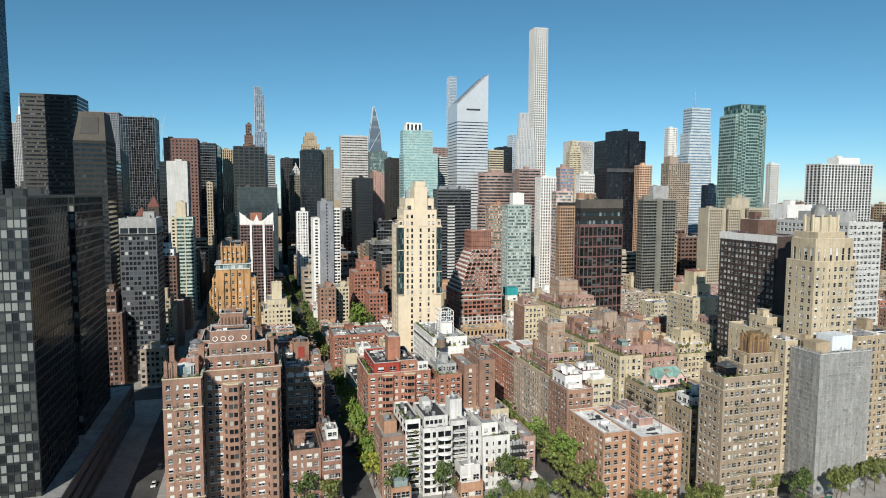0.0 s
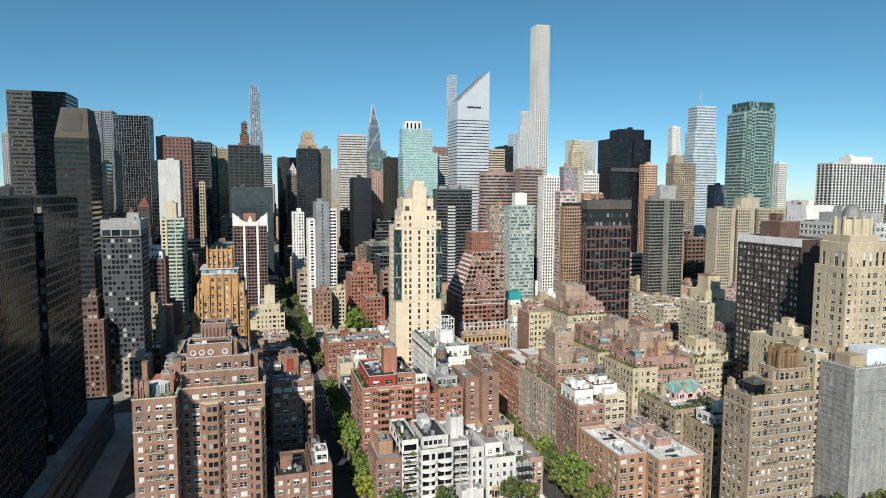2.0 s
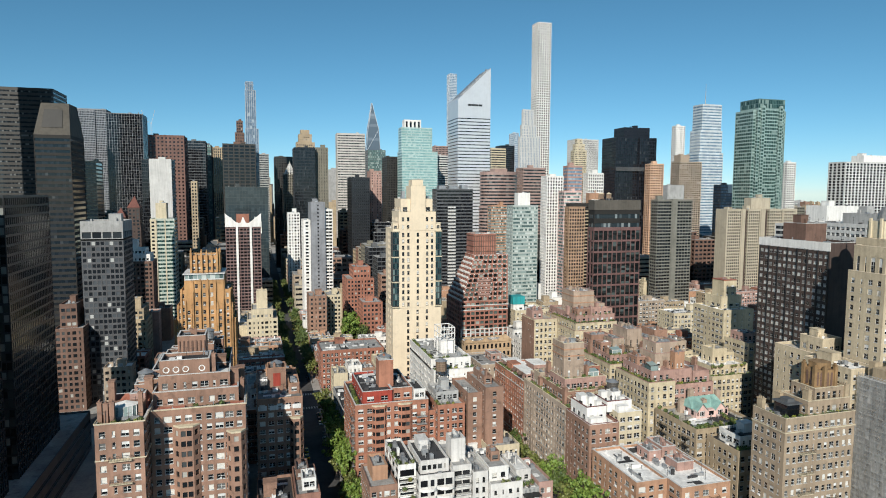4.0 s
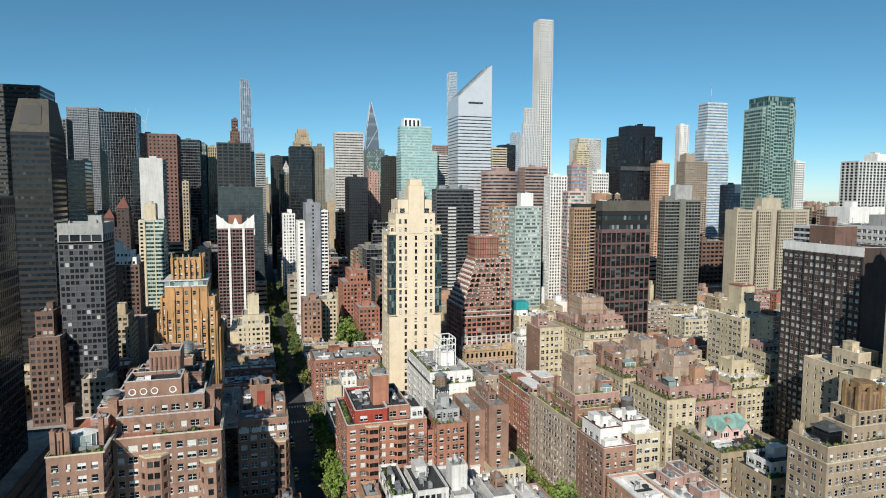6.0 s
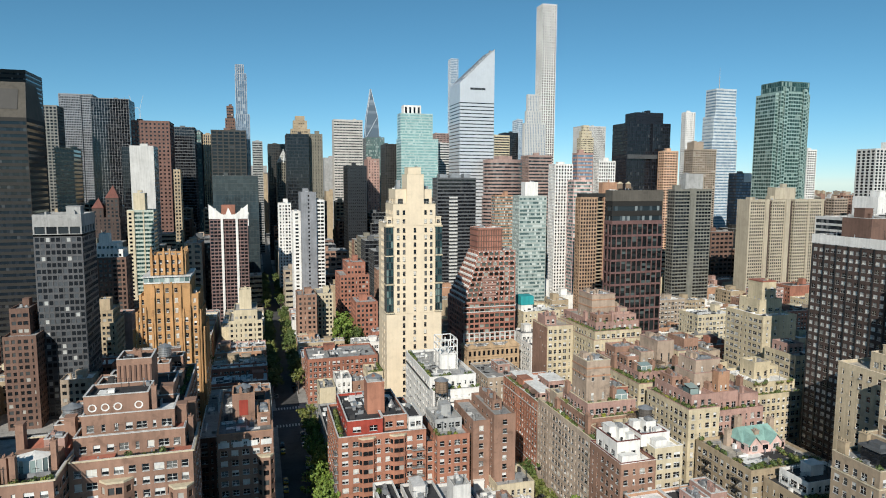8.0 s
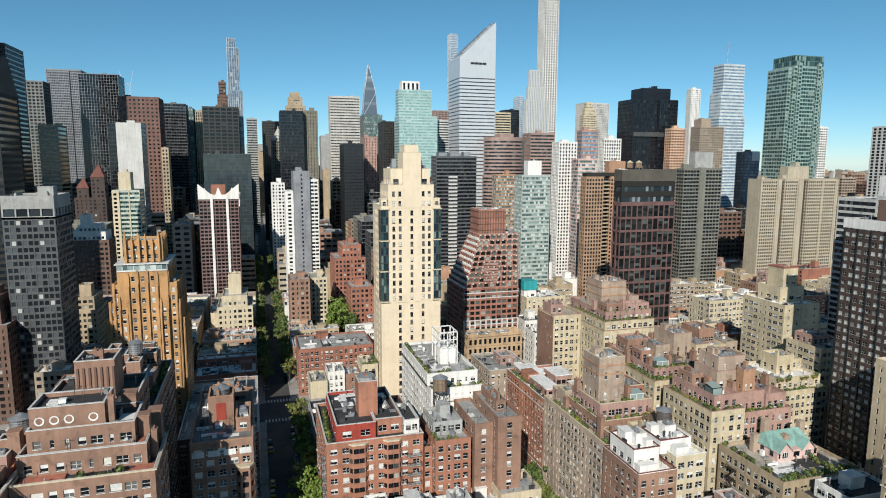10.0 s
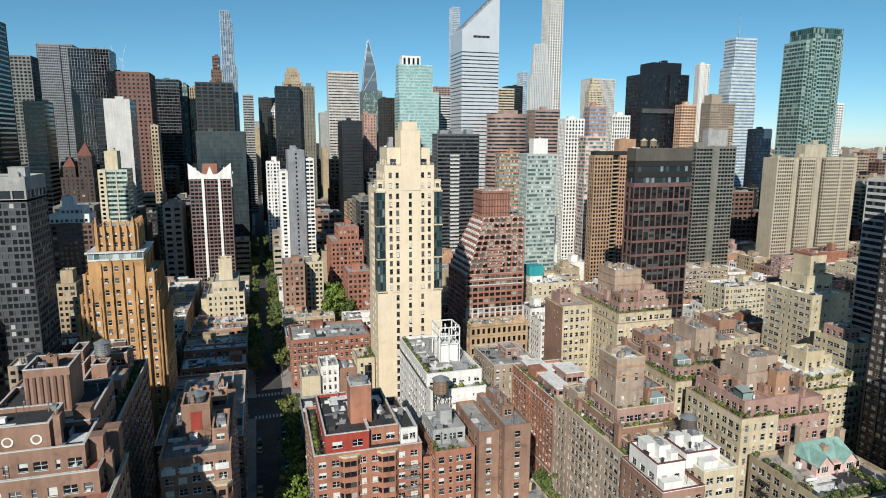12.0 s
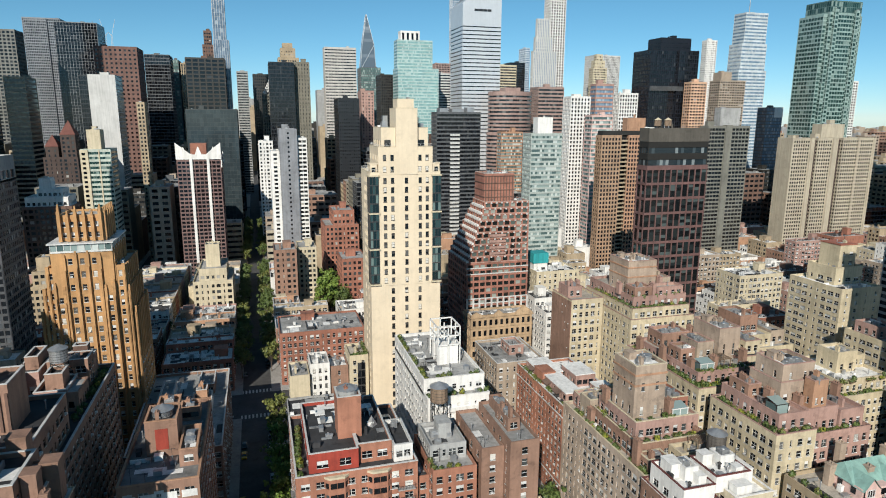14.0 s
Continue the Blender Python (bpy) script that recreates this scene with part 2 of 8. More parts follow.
# ---- mesh building ----
class Quads:
    """Collects loose quads; each keeps its own corners, so that each is an island."""

    def __init__(self):
        self.v, self.f = [], []

    def quad(self, a, b, c, d):
        n = len(self.v)
        self.v += [a, b, c, d]
        self.f.append((n, n + 1, n + 2, n + 3))

    def box(self, x0, x1, y0, y1, z0, z1, bottom=False):
        q = self.quad
        q((x0, y0, z0), (x1, y0, z0), (x1, y0, z1), (x0, y0, z1))
        q((x1, y0, z0), (x1, y1, z0), (x1, y1, z1), (x1, y0, z1))
        q((x1, y1, z0), (x0, y1, z0), (x0, y1, z1), (x1, y1, z1))
        q((x0, y1, z0), (x0, y0, z0), (x0, y0, z1), (x0, y1, z1))
        q((x0, y0, z1), (x1, y0, z1), (x1, y1, z1), (x0, y1, z1))
        if bottom:
            q((x0, y1, z0), (x1, y1, z0), (x1, y0, z0), (x0, y0, z0))

    def ring(self, x0, x1, y0, y1, t, z0, z1):
        """A rectangular kerb of width t."""
        o = [(x0, y0), (x1, y0), (x1, y1), (x0, y1)]
        i = [(x0 + t, y0 + t), (x1 - t, y0 + t), (x1 - t, y1 - t), (x0 + t, y1 - t)]
        for k in range(4):
            m = (k + 1) % 4
            self.quad((*o[k], z0), (*o[m], z0), (*o[m], z1), (*o[k], z1))
            self.quad((*i[m], z0), (*i[k], z0), (*i[k], z1), (*i[m], z1))
            self.quad((*o[k], z1), (*o[m], z1), (*i[m], z1), (*i[k], z1))
            self.quad((*i[k], z0), (*i[m], z0), (*o[m], z0), (*o[k], z0))

    def prism(self, points, z0, z1, top=True):
        """An upright prism over a plan polygon, counterclockwise."""
        n = len(points)
        for i in range(n):
            (ax, ay), (bx, by) = points[i], points[(i + 1) % n]
            self.quad((ax, ay, z0), (bx, by, z0), (bx, by, z1), (ax, ay, z1))
        if top:
            k = len(self.v)
            self.v += [(x, y, z1) for x, y in points]
            self.f.append(tuple(range(k, k + n)))

    def cone(self, x, y, z0, r0, z1, r1, n=12, cap=True):
        ring = [(math.cos(2 * math.pi * i / n), math.sin(2 * math.pi * i / n)) for i in range(n)]
        for i in range(n):
            (a, b), (c, d) = ring[i], ring[(i + 1) % n]
            self.quad((x + a * r0, y + b * r0, z0), (x + c * r0, y + d * r0, z0), (x + c * r1, y + d * r1, z1), (x + a * r1, y + b * r1, z1))
        if cap and r1 > 0.01:
            k = len(self.v)
            self.v += [(x + a * r1, y + b * r1, z1) for a, b in ring]
            self.f.append(tuple(range(k, k + n)))

    def beam(self, p, q, w):
        """A square bar from p to q."""
        p, q = Vector(p), Vector(q)
        d = (q - p).normalized()
        s = d.cross(Vector((0, 0, 1)))
        s = Vector((1, 0, 0)) if s.length < 0.01 else s.normalized()
        t = s.cross(d)
        c = [s * w / 2 + t * w / 2, -s * w / 2 + t * w / 2, -s * w / 2 - t * w / 2, s * w / 2 - t * w / 2]
        for i in range(4):
            a, b = c[i], c[(i + 1) % 4]
            self.quad(tuple(p + b), tuple(p + a), tuple(q + a), tuple(q + b))

    def mesh(self, name, *mats):
        me = bpy.data.meshes.new(name)
        me.from_pydata(self.v, [], self.f)
        for m in mats:
            me.materials.append(m)
        return me


def part(name, quads, material, parent, label="", kind=""):
    if not quads.f:
        return None
    ob = new(name, quads.mesh(name, material))
    ob.parent = parent
    return tagged(ob, label, kind=kind)


def thing(name, x, y, z, label, category, group="", kind=""):
    e = new(name)
    e.location = (x, y, z)
    e.empty_display_size = 0.5
    return tagged(e, label, category, group, kind)


class Local:
    """Parts of a thing are written in world metres; this hangs them under its Empty."""

    def __init__(self, root):
        self.root = root

    def add(self, name, quads, material, label="", parent=None, kind=""):
        ob = part(name, quads, material, parent or self.root, label, kind)
        if ob is not None and parent is None:
            ob.matrix_parent_inverse = Matrix.Translation(-Vector(self.root.location))
        return ob


# a window of a near house: glass, frame, meeting rail, sill, and on some an air conditioner
WINDOW_MESHES = {}


def window_mesh(w, h, kind, frame_mat):
    key = (round(w, 2), round(h, 2), kind, frame_mat.name)
    if key in WINDOW_MESHES:
        return WINDOW_MESHES[key]
    q = Quads()
    q.quad((-w / 2, 0, 0), (w / 2, 0, 0), (w / 2, 0, h), (-w / 2, 0, h))
    glass = len(q.f)
    b, d = 0.075, -0.05

    def bar(x0, x1, z0, z1):
        q.quad((x0, d, z0), (x1, d, z0), (x1, d, z1), (x0, d, z1))
        q.quad((x0, d, z1), (x1, d, z1), (x1, 0, z1), (x0, 0, z1))
    bar(-w / 2, -w / 2 + b, 0, h)
    bar(w / 2 - b, w / 2, 0, h)
    bar(-w / 2, w / 2, h - b, h)
    bar(-w / 2, w / 2, 0, b)
    bar(-w / 2, w / 2, h * 0.5 - 0.04, h * 0.5 + 0.04)
    if w > 1.7:
        bar(-0.05, 0.05, 0, h)
    if kind == 2:
        q.box(-w / 2 + b, w / 2 - b, -0.03, -0.002, h * 0.52, h - b)
    q.box(-w / 2 - 0.08, w / 2 + 0.08, -0.34, 0, -0.12, 0, True)
    if kind == 1:
        q.box(-0.33, 0.33, -0.55, 0, 0.02, 0.42, True)
    me = q.mesh("window", G_PART, frame_mat)
    for p in me.polygons:
        p.material_index = 0 if p.index < glass else 1
    WINDOW_MESHES[key] = me
    return me


def facade(wall, glass, o, u, n, length, z0, z1, s, spots=None, limit=300, trim=None):
    """One wall with real openings. o: its left foot seen from outside, u: along it, n: outwards. spots: gathers the windows' places, or None to pane them here."""
    ox, oy = o
    floor, bay, ww, wh, sill, depth = s["floor"], s["bay"], s["ww"], s["wh"], s["sill"], s["depth"]
    ground = s.get("ground", 0.8) if z0 < 1 else 0.3
    nb = max(1, round((length - 2 * s.get("edge", 0.4)) / bay))
    step = (length - 2 * s.get("edge", 0.4)) / nb
    w = min(ww, step * 0.999)
    nf = int((z1 - z0 - ground - s.get("crown", 0.4)) / floor)

    def P(a, z, inset=0.0):
        return (ox + u[0] * a - n[0] * inset, oy + u[1] * a - n[1] * inset, z)
    if nf < 1 and z1 - z0 > 2.4 and z0 > 5:
        nf, wh = 1, min(wh, z1 - z0 - ground - sill - 0.35)
    if nf < 1 or wh < 0.5:
        wall.quad(P(0, z0), P(length, z0), P(length, z1), P(0, z1))
        return
    floor = floor if "loose" in s else (z1 - z0 - ground - s.get("crown", 0.4)) / nf
    last = z0
    ribbon = w > step * 0.98
    cells = [(s.get("edge", 0.4), length - s.get("edge", 0.4))] if ribbon else [(s.get("edge", 0.4) + step * (i + 0.5) - w / 2, s.get("edge", 0.4) + step * (i + 0.5) + w / 2) for i in range(nb)]
    if s.get("mix") and not ribbon:
        pick = random.Random(s["mix"] * 31 + nb)
        wide = [min(w * pick.choice((1, 1, 1.3, 0.5, 1, 1.5)), step * 0.86) for _ in range(nb)]
        cells = [((p + q) / 2 - v / 2, (p + q) / 2 + v / 2) for (p, q), v in zip(cells, wide)]
    if s.get("cols"):
        cells = [(p - w / 2, p + w / 2) for p in s["cols"]]
    fit = random.Random(int(ox * 7 + oy * 13 + z0 * 3))
    pairs = s.get("skip", 0)
    if pairs and not ribbon:
        cells = [c for i, c in enumerate(cells) if i % pairs != pairs - 1]
    for k in range(nf):
        za = z0 + ground + k * floor + sill
        zb = za + wh
        wall.quad(P(0, last), P(length, last), P(length, za), P(0, za))
        last = zb
        at = 0.0
        for a, b in cells:
            wall.quad(P(at, za), P(a, za), P(a, zb), P(at, zb))
            at = b
            wall.quad(P(a, za), P(a, za, depth), P(a, zb, depth), P(a, zb))
            wall.quad(P(b, za, depth), P(b, za), P(b, zb), P(b, zb, depth))
            wall.quad(P(a, za), P(b, za), P(b, za, depth), P(a, za, depth))
            wall.quad(P(a, zb, depth), P(b, zb, depth), P(b, zb), P(a, zb))
            if spots is not None and len(spots) < limit:
                spots.append((P((a + b) / 2, za, depth), math.atan2(u[1], u[0]), b - a, zb - za))
            elif ribbon:
                m = max(1, round((b - a) / 1.6))
                for i in range(m):
                    c, d = a + (b - a) * i / m, a + (b - a) * (i + 1) / m
                    glass.quad(P(c, za, depth), P(d, za, depth), P(d, zb, depth), P(c, zb, depth))
            else:
                rows = s.get("split", 1)
                for r in range(rows):
                    zc, zd = za + (zb - za) * r / rows, za + (zb - za) * (r + 1) / rows
                    glass.quad(P(a, zc, depth), P(b, zc, depth), P(b, zd, depth), P(a, zd, depth))
                if trim is not None:
                    d, zm = depth - 0.05, (za + zb) / 2
                    trim.quad(P(a, zm - 0.05, d), P(b, zm - 0.05, d), P(b, zm + 0.05, d), P(a, zm + 0.05, d))
                    trim.quad(P(a, za, d), P(a + 0.08, za, d), P(a + 0.08, zb, d), P(a, zb, d))
                    if b - a > 1.5:
                        trim.quad(P((a + b) / 2 - 0.06, za, d), P((a + b) / 2 + 0.06, za, d), P((a + b) / 2 + 0.06, zb, d), P((a + b) / 2 - 0.06, zb, d))
                    trim.quad(P(a - 0.08, za - 0.14, -0.07), P(b + 0.08, za - 0.14, -0.07), P(b + 0.08, za, -0.07), P(a - 0.08, za, -0.07))
                    trim.quad(P(a - 0.08, za, -0.07), P(b + 0.08, za, -0.07), P(b + 0.08, za, depth), P(a - 0.08, za, depth))
                    luck = fit.random()
                    if luck < 0.3:
                        zt = zb - (zb - za) * fit.uniform(0.25, 0.7)
                        trim.quad(P(a, zt, d + 0.02), P(b, zt, d + 0.02), P(b, zb, d + 0.02), P(a, zb, d + 0.02))
                    elif luck < 0.46 and b - a > 0.8:
                        m = (a + b) / 2
                        trim.quad(P(m - 0.34, za, -0.35), P(m + 0.34, za, -0.35), P(m + 0.34, za + 0.42, -0.35), P(m - 0.34, za + 0.42, -0.35))
                        trim.quad(P(m - 0.34, za + 0.42, -0.35), P(m + 0.34, za + 0.42, -0.35), P(m + 0.34, za + 0.42, d), P(m - 0.34, za + 0.42, d))
                        trim.quad(P(m - 0.34, za, d), P(m - 0.34, za, -0.35), P(m - 0.34, za + 0.42, -0.35), P(m - 0.34, za + 0.42, d))
                        trim.quad(P(m - 0.34, za, d), P(m + 0.34, za, d), P(m + 0.34, za, -0.35), P(m - 0.34, za, -0.35))
        wall.quad(P(at, za), P(length, za), P(length, zb), P(at, zb))
    wall.quad(P(0, last), P(length, last), P(length, z1), P(0, z1))


def curtain(wall, glass, o, u, n, length, z0, z1, s, bars=None):
    """A curtain wall: panes floor by floor, with mullions and spandrel bands standing proud."""
    ox, oy = o
    nb = max(1, round(length / s["bay"]))
    nf = max(1, round((z1 - z0) / s["floor"]))
    st, fl = length / nb, (z1 - z0) / nf
    sp, mw, pr = s.get("spandrel", 0.9), s.get("mullion", 0.18), s.get("proud", 0.16)

    def P(a, z, out=0.0):
        return (ox + u[0] * a + n[0] * out, oy + u[1] * a + n[1] * out, z)
    wall = bars or wall
    for k in range(nf):
        za = z0 + k * fl
        for i in range(nb):
            glass.quad(P(st * i, za + sp), P(st * (i + 1), za + sp), P(st * (i + 1), za + fl), P(st * i, za + fl))
        e = pr * 0.6
        wall.quad(P(0, za, e), P(length, za, e), P(length, za + sp, e), P(0, za + sp, e))
        wall.quad(P(0, za + sp, e), P(length, za + sp, e), P(length, za + sp), P(0, za + sp))
        wall.quad(P(0, za), P(length, za), P(length, za, e), P(0, za, e))
    if mw:
        for i in range(nb + 1):
            a = min(max(st * i - mw / 2, 0), length - mw)
            wall.quad(P(a, z0, pr), P(a + mw, z0, pr), P(a + mw, z1, pr), P(a, z1, pr))
            wall.quad(P(a, z0), P(a, z0, pr), P(a, z1, pr), P(a, z1))
            wall.quad(P(a + mw, z0, pr), P(a + mw, z0), P(a + mw, z1), P(a + mw, z1, pr))


# the manner of each kind of front
def style(wall, glass, floor, bay, ww, wh, sill=0.9, depth=0.25, **more):
    return dict(wall=wall, glass=glass, floor=floor, bay=bay, ww=ww, wh=wh, sill=sill, depth=depth, **more)


def restyle(s, **more):
    return {**s, **more}


PREWAR = style(BRICK, G_HOME, 3.05, 2.65, 1.4, 1.75, 0.85, mix=3)
POSTWAR = style(BRICK_RED, G_HOME, 2.85, 3.6, 2.4, 1.55, 0.9)
OFFICE = style(WHITE2, G_OFFICE, 3.8, 1.6, 1.6, 1.9, 1.0, 0.3)
GRID = style(WHITE2, G_DARK, 3.8, 3.0, 1.9, 2.3, 0.9, 0.5)
GLASSY = style(DARKGREY, G_OFFICE, 3.8, 1.6, 0, 0, mode="curtain")


def rooftop(L, x0, x1, y0, y1, z, rng, wallm, many=3, bulk=True, joined=False):
    """Stair bulkhead, ducts, vents and chimneys on a roof."""
    w, d = x1 - x0, y1 - y0
    brick, steel = Quads(), Quads()
    if bulk and w > 7 and d > 7:
        bw, bd, bh = min(w * 0.4, rng.uniform(3.5, 7)), min(d * 0.4, rng.uniform(3.5, 7)), rng.uniform(2.6, 4.6)
        bx, by = rng.uniform(x0 + 1, x1 - bw - 1), rng.uniform(y0 + d * 0.3, y1 - bd - 0.8)
        q = brick if joined else Quads()
        q.box(bx, bx + bw, by, by + bd, z, z + bh)
        q.box(bx - 0.15, bx + bw + 0.15, by - 0.15, by + bd + 0.15, z + bh, z + bh + 0.25, True)
        joined or L.add("bulkhead", q, wallm)
    for _ in range(many):
        kind = rng.random()
        ux, uy = rng.uniform(x0 + 0.8, x1 - 2.6), rng.uniform(y0 + 0.8, y1 - 2.6)
        q = (brick if 0.5 <= kind < 0.75 else steel) if joined else Quads()
        if kind < 0.5:
            a, b, h = rng.uniform(0.9, 2.2), rng.uniform(0.9, 2.2), rng.uniform(0.8, 1.6)
            q.box(ux, ux + a, uy, uy + b, z + 0.2, z + 0.2 + h, True)
            q.cone(ux + a / 2, uy + b / 2, z + 0.2 + h, min(a, b) * 0.36, z + 0.35 + h, min(a, b) * 0.36, 10)
            for cx in (ux + 0.1, ux + a - 0.1):
                q.box(cx - 0.06, cx + 0.06, uy + 0.1, uy + b - 0.1, z, z + 0.2)
            joined or L.add("cooling_unit", q, METAL)
        elif kind < 0.75:
            h = rng.uniform(1.4, 2.8)
            q.box(ux, ux + 0.8, uy, uy + 1.3, z, z + h)
            q.box(ux - 0.08, ux + 0.88, uy - 0.08, uy + 1.38, z + h, z + h + 0.15, True)
            q.cone(ux + 0.4, uy + 0.4, z + h + 0.15, 0.14, z + h + 0.55, 0.12, 8)
            q.cone(ux + 0.4, uy + 0.95, z + h + 0.15, 0.14, z + h + 0.55, 0.12, 8)
            joined or L.add("chimney", q, wallm)
        else:
            q.cone(ux, uy, z, 0.16, z + 1.0, 0.16, 8)
            q.cone(ux, uy, z + 1.0, 0.3, z + 1.25, 0.05, 8)
            joined or L.add("vent", q, METAL)
    if joined:
        n = len(steel.f)
        k = len(steel.v)
        steel.v += brick.v
        steel.f += [tuple(i + k for i in f) for f in brick.f]
        ob = L.add("roof_clutter", steel, METAL, kind="stuff")
        if ob is not None:
            ob.data.materials.append(wallm)
            ob.data.polygons.foreach_set("material_index", [0] * n + [1] * (len(steel.f) - n))


def litter(x0, x1, y0, y1, z, rng, holes):
    """Membrane patches, low walls, boxes, hatches, pipes and ducts strewn over a flat roof, clear of what stands on it."""
    sheets, metal, dark = Quads(), Quads(), Quads()

    def clear(a, b, c, d):
        return a > x0 and b < x1 and c > y0 and d < y1 and all(b < h[0] or a > h[1] or d < h[2] or c > h[3] for h in holes)
    lot = 0
    for _ in range(min(60, int((x1 - x0) * (y1 - y0) / 9))):
        kind = rng.random()
        x, y = rng.uniform(x0, x1), rng.uniform(y0, y1)
        if kind < 0.3:
            w, d = rng.uniform(1.5, 6), rng.uniform(1.5, 6)
            lot += 1
            if clear(x, x + w, y, y + d):
                rng.choice((sheets, sheets, dark)).box(x, x + w, y, y + d, z, z + 0.03 + lot * 0.004)
        elif kind < 0.55:
            w, d, h = rng.uniform(0.5, 1.8), rng.uniform(0.5, 1.8), rng.uniform(0.4, 1.5)
            if clear(x, x + w, y, y + d):
                q = rng.choice((sheets, metal, metal, dark))
                q.box(x, x + w, y, y + d, z, z + h)
                q.box(x - 0.08, x + w + 0.08, y - 0.08, y + d + 0.08, z + h, z + h + 0.1, True)
        elif kind < 0.72:
            w, d = (rng.uniform(2.5, 8), 0.3) if rng.random() < 0.5 else (0.3, rng.uniform(2.5, 8))
            if clear(x, x + w, y, y + d):
                rng.choice((sheets, metal, dark)).box(x, x + w, y, y + d, z, z + rng.uniform(0.4, 1.1))
        elif kind < 0.86:
            if clear(x - 0.3, x + 0.3, y - 0.3, y + 0.3):
                h = rng.uniform(0.7, 2.2)
                metal.cone(x, y, z, 0.13, z + h, 0.13, 7)
                metal.cone(x, y, z + h, 0.26, z + h + 0.2, 0.08, 7)
        elif clear(x - 0.2, x + 0.2, y - 0.2, y + 0.2):
            h = rng.uniform(2, 4.5)
            dark.beam((x, y, z), (x, y, z + h), 0.08)
            dark.beam((x - 0.7, y, z + h * 0.9), (x + 0.7, y, z + h * 0.9), 0.06)
    return sheets, metal, dark


TAKEN = []   # plan rectangles already built on


def building(name, label, category, tiers, s, roof=ROOF_GREY, group="", near="", seed=1, parapet=0.9, clutter=3, cornice=None, back="", frame_mat=FRAME_W, coping=None, bulk=True, cap=41):
    """A building of stacked boxes. tiers: (x0, x1, y0, y1, z0, z1) or with a style of its own at the end. near: the faces (F front, L, R, B) whose windows are parts."""
    rng = random.Random(seed)
    x0, x1, y0, y1 = tiers[0][:4]
    TAKEN.append((min(t[0] for t in tiers), max(t[1] for t in tiers), min(t[2] for t in tiers), max(t[3] for t in tiers)))
    root = thing(name, (x0 + x1) / 2, (y0 + y1) / 2, 0, label, category, group)
    L = Local(root)
    walls, glass, bars = {}, {}, {}
    spots, fittings, bits = [], Quads(), []
    for i, tier in enumerate(tiers):
        a0, a1, b0, b1, z0, z1 = tier[:6]
        st = tier[6] if len(tier) > 6 else s
        wq = walls.setdefault((st["wall"].name, i if st.get("mode") != "curtain" else 0), (Quads(), st["wall"]))[0]
        sides = {"F": ((a0, b0), (1, 0), (0, -1), a1 - a0), "R": ((a1, b0), (0, 1), (1, 0), b1 - b0),
                 "B": ((a1, b1), (-1, 0), (0, 1), a1 - a0), "L": ((a0, b1), (0, -1), (-1, 0), b1 - b0)}
        for f, (o, u, n, length) in sides.items():
            st = {**(tier[6] if len(tier) > 6 else s), **(tier[6] if len(tier) > 6 else s).get("faces", {}).get(f, {})}
            gq = glass.setdefault(st["glass"].name, (Quads(), st["glass"]))[0]
            if f in st.get("blank", ""):
                wq.quad((o[0], o[1], z0), (o[0] + u[0] * length, o[1] + u[1] * length, z0), (o[0] + u[0] * length, o[1] + u[1] * length, z1), (o[0], o[1], z1))
            elif st.get("mode") == "curtain":
                curtain(wq, gq, o, u, n, length, z0, z1, st, bars.setdefault(st["wall"].name, (Quads(), st["wall"]))[0])
            else:
                if f in "BR" and b0 > 480 and a1 > 60 or f == "B" and b0 > 560:
                    wq.quad((o[0], o[1], z0), (o[0] + u[0] * length, o[1] + u[1] * length, z0), (o[0] + u[0] * length, o[1] + u[1] * length, z1), (o[0], o[1], z1))
                    continue
                hidden = f == "B" or (f == "R" and a1 > 40) or (f == "L" and a0 < -20 and a1 < 0)
                use = restyle(st, bay=max(st["bay"], 4.2), depth=0.1) if hidden and f not in near else st
                facade(wq, gq, o, u, n, length, z0, z1, use, spots if f in near else None, int(cap * 0.85), fittings if b0 < 440 and not hidden and a0 > -60 and frame_mat is not FRAME_D else None)
        # roof deck inside a parapet
        p, t = parapet, 0.35
        deck = Quads()
        deck.quad((a0 + t, b0 + t, z1 + 0.02), (a1 - t, b0 + t, z1 + 0.02), (a1 - t, b1 - t, z1 + 0.02), (a0 + t, b1 - t, z1 + 0.02))
        L.add("roof", deck, roof)
        if p:
            wq.ring(a0, a1, b0, b1, t, z1, z1 + p)
            if coping:
                trim = Quads()
                trim.ring(a0 - 0.06, a1 + 0.06, b0 - 0.06, b1 + 0.06, t + 0.12, z1 + p, z1 + p + 0.16)
                L.add("coping", trim, coping)
        if cornice:
            for dz, o in cornice:
                trim = Quads()
                trim.ring(a0 - o, a1 + o, b0 - o, b1 + o, o - 0.01, z1 + dz, z1 + dz + 0.35)
                L.add("cornice", trim, coping or WHITE2)
        above = [q for q in tiers[i + 1:] if q[4] < z1 + 1 < q[5]]
        if p and b0 < 440 and a1 > -60:
            bits.append(litter(a0 + 0.5, a1 - 0.5, b0 + 0.5, b1 - 0.5, z1 + 0.022, rng, [(q[0] - 0.2, q[1] + 0.2, q[2] - 0.2, q[3] + 0.2) for q in tiers[i + 1:] if q[4] < z1 + 1 < q[5]]))
        if clutter and not above:
            rooftop(L, a0 + 0.5, a1 - 0.5, b0 + 0.5, b1 - 0.5, z1 + 0.02, rng, st["wall"], clutter, bulk, clutter > 5)
    for q, m in walls.values():
        L.add("wall", q, m)
    mess, which = Quads(), []
    for trio in bits:
        for k, q in enumerate(trio):
            n = len(mess.v)
            mess.v += q.v
            mess.f += [tuple(v + n for v in f) for f in q.f]
            which += [k] * len(q.f)
    ob = L.add("roof_litter", mess, ROOF_WHITE, kind="stuff")
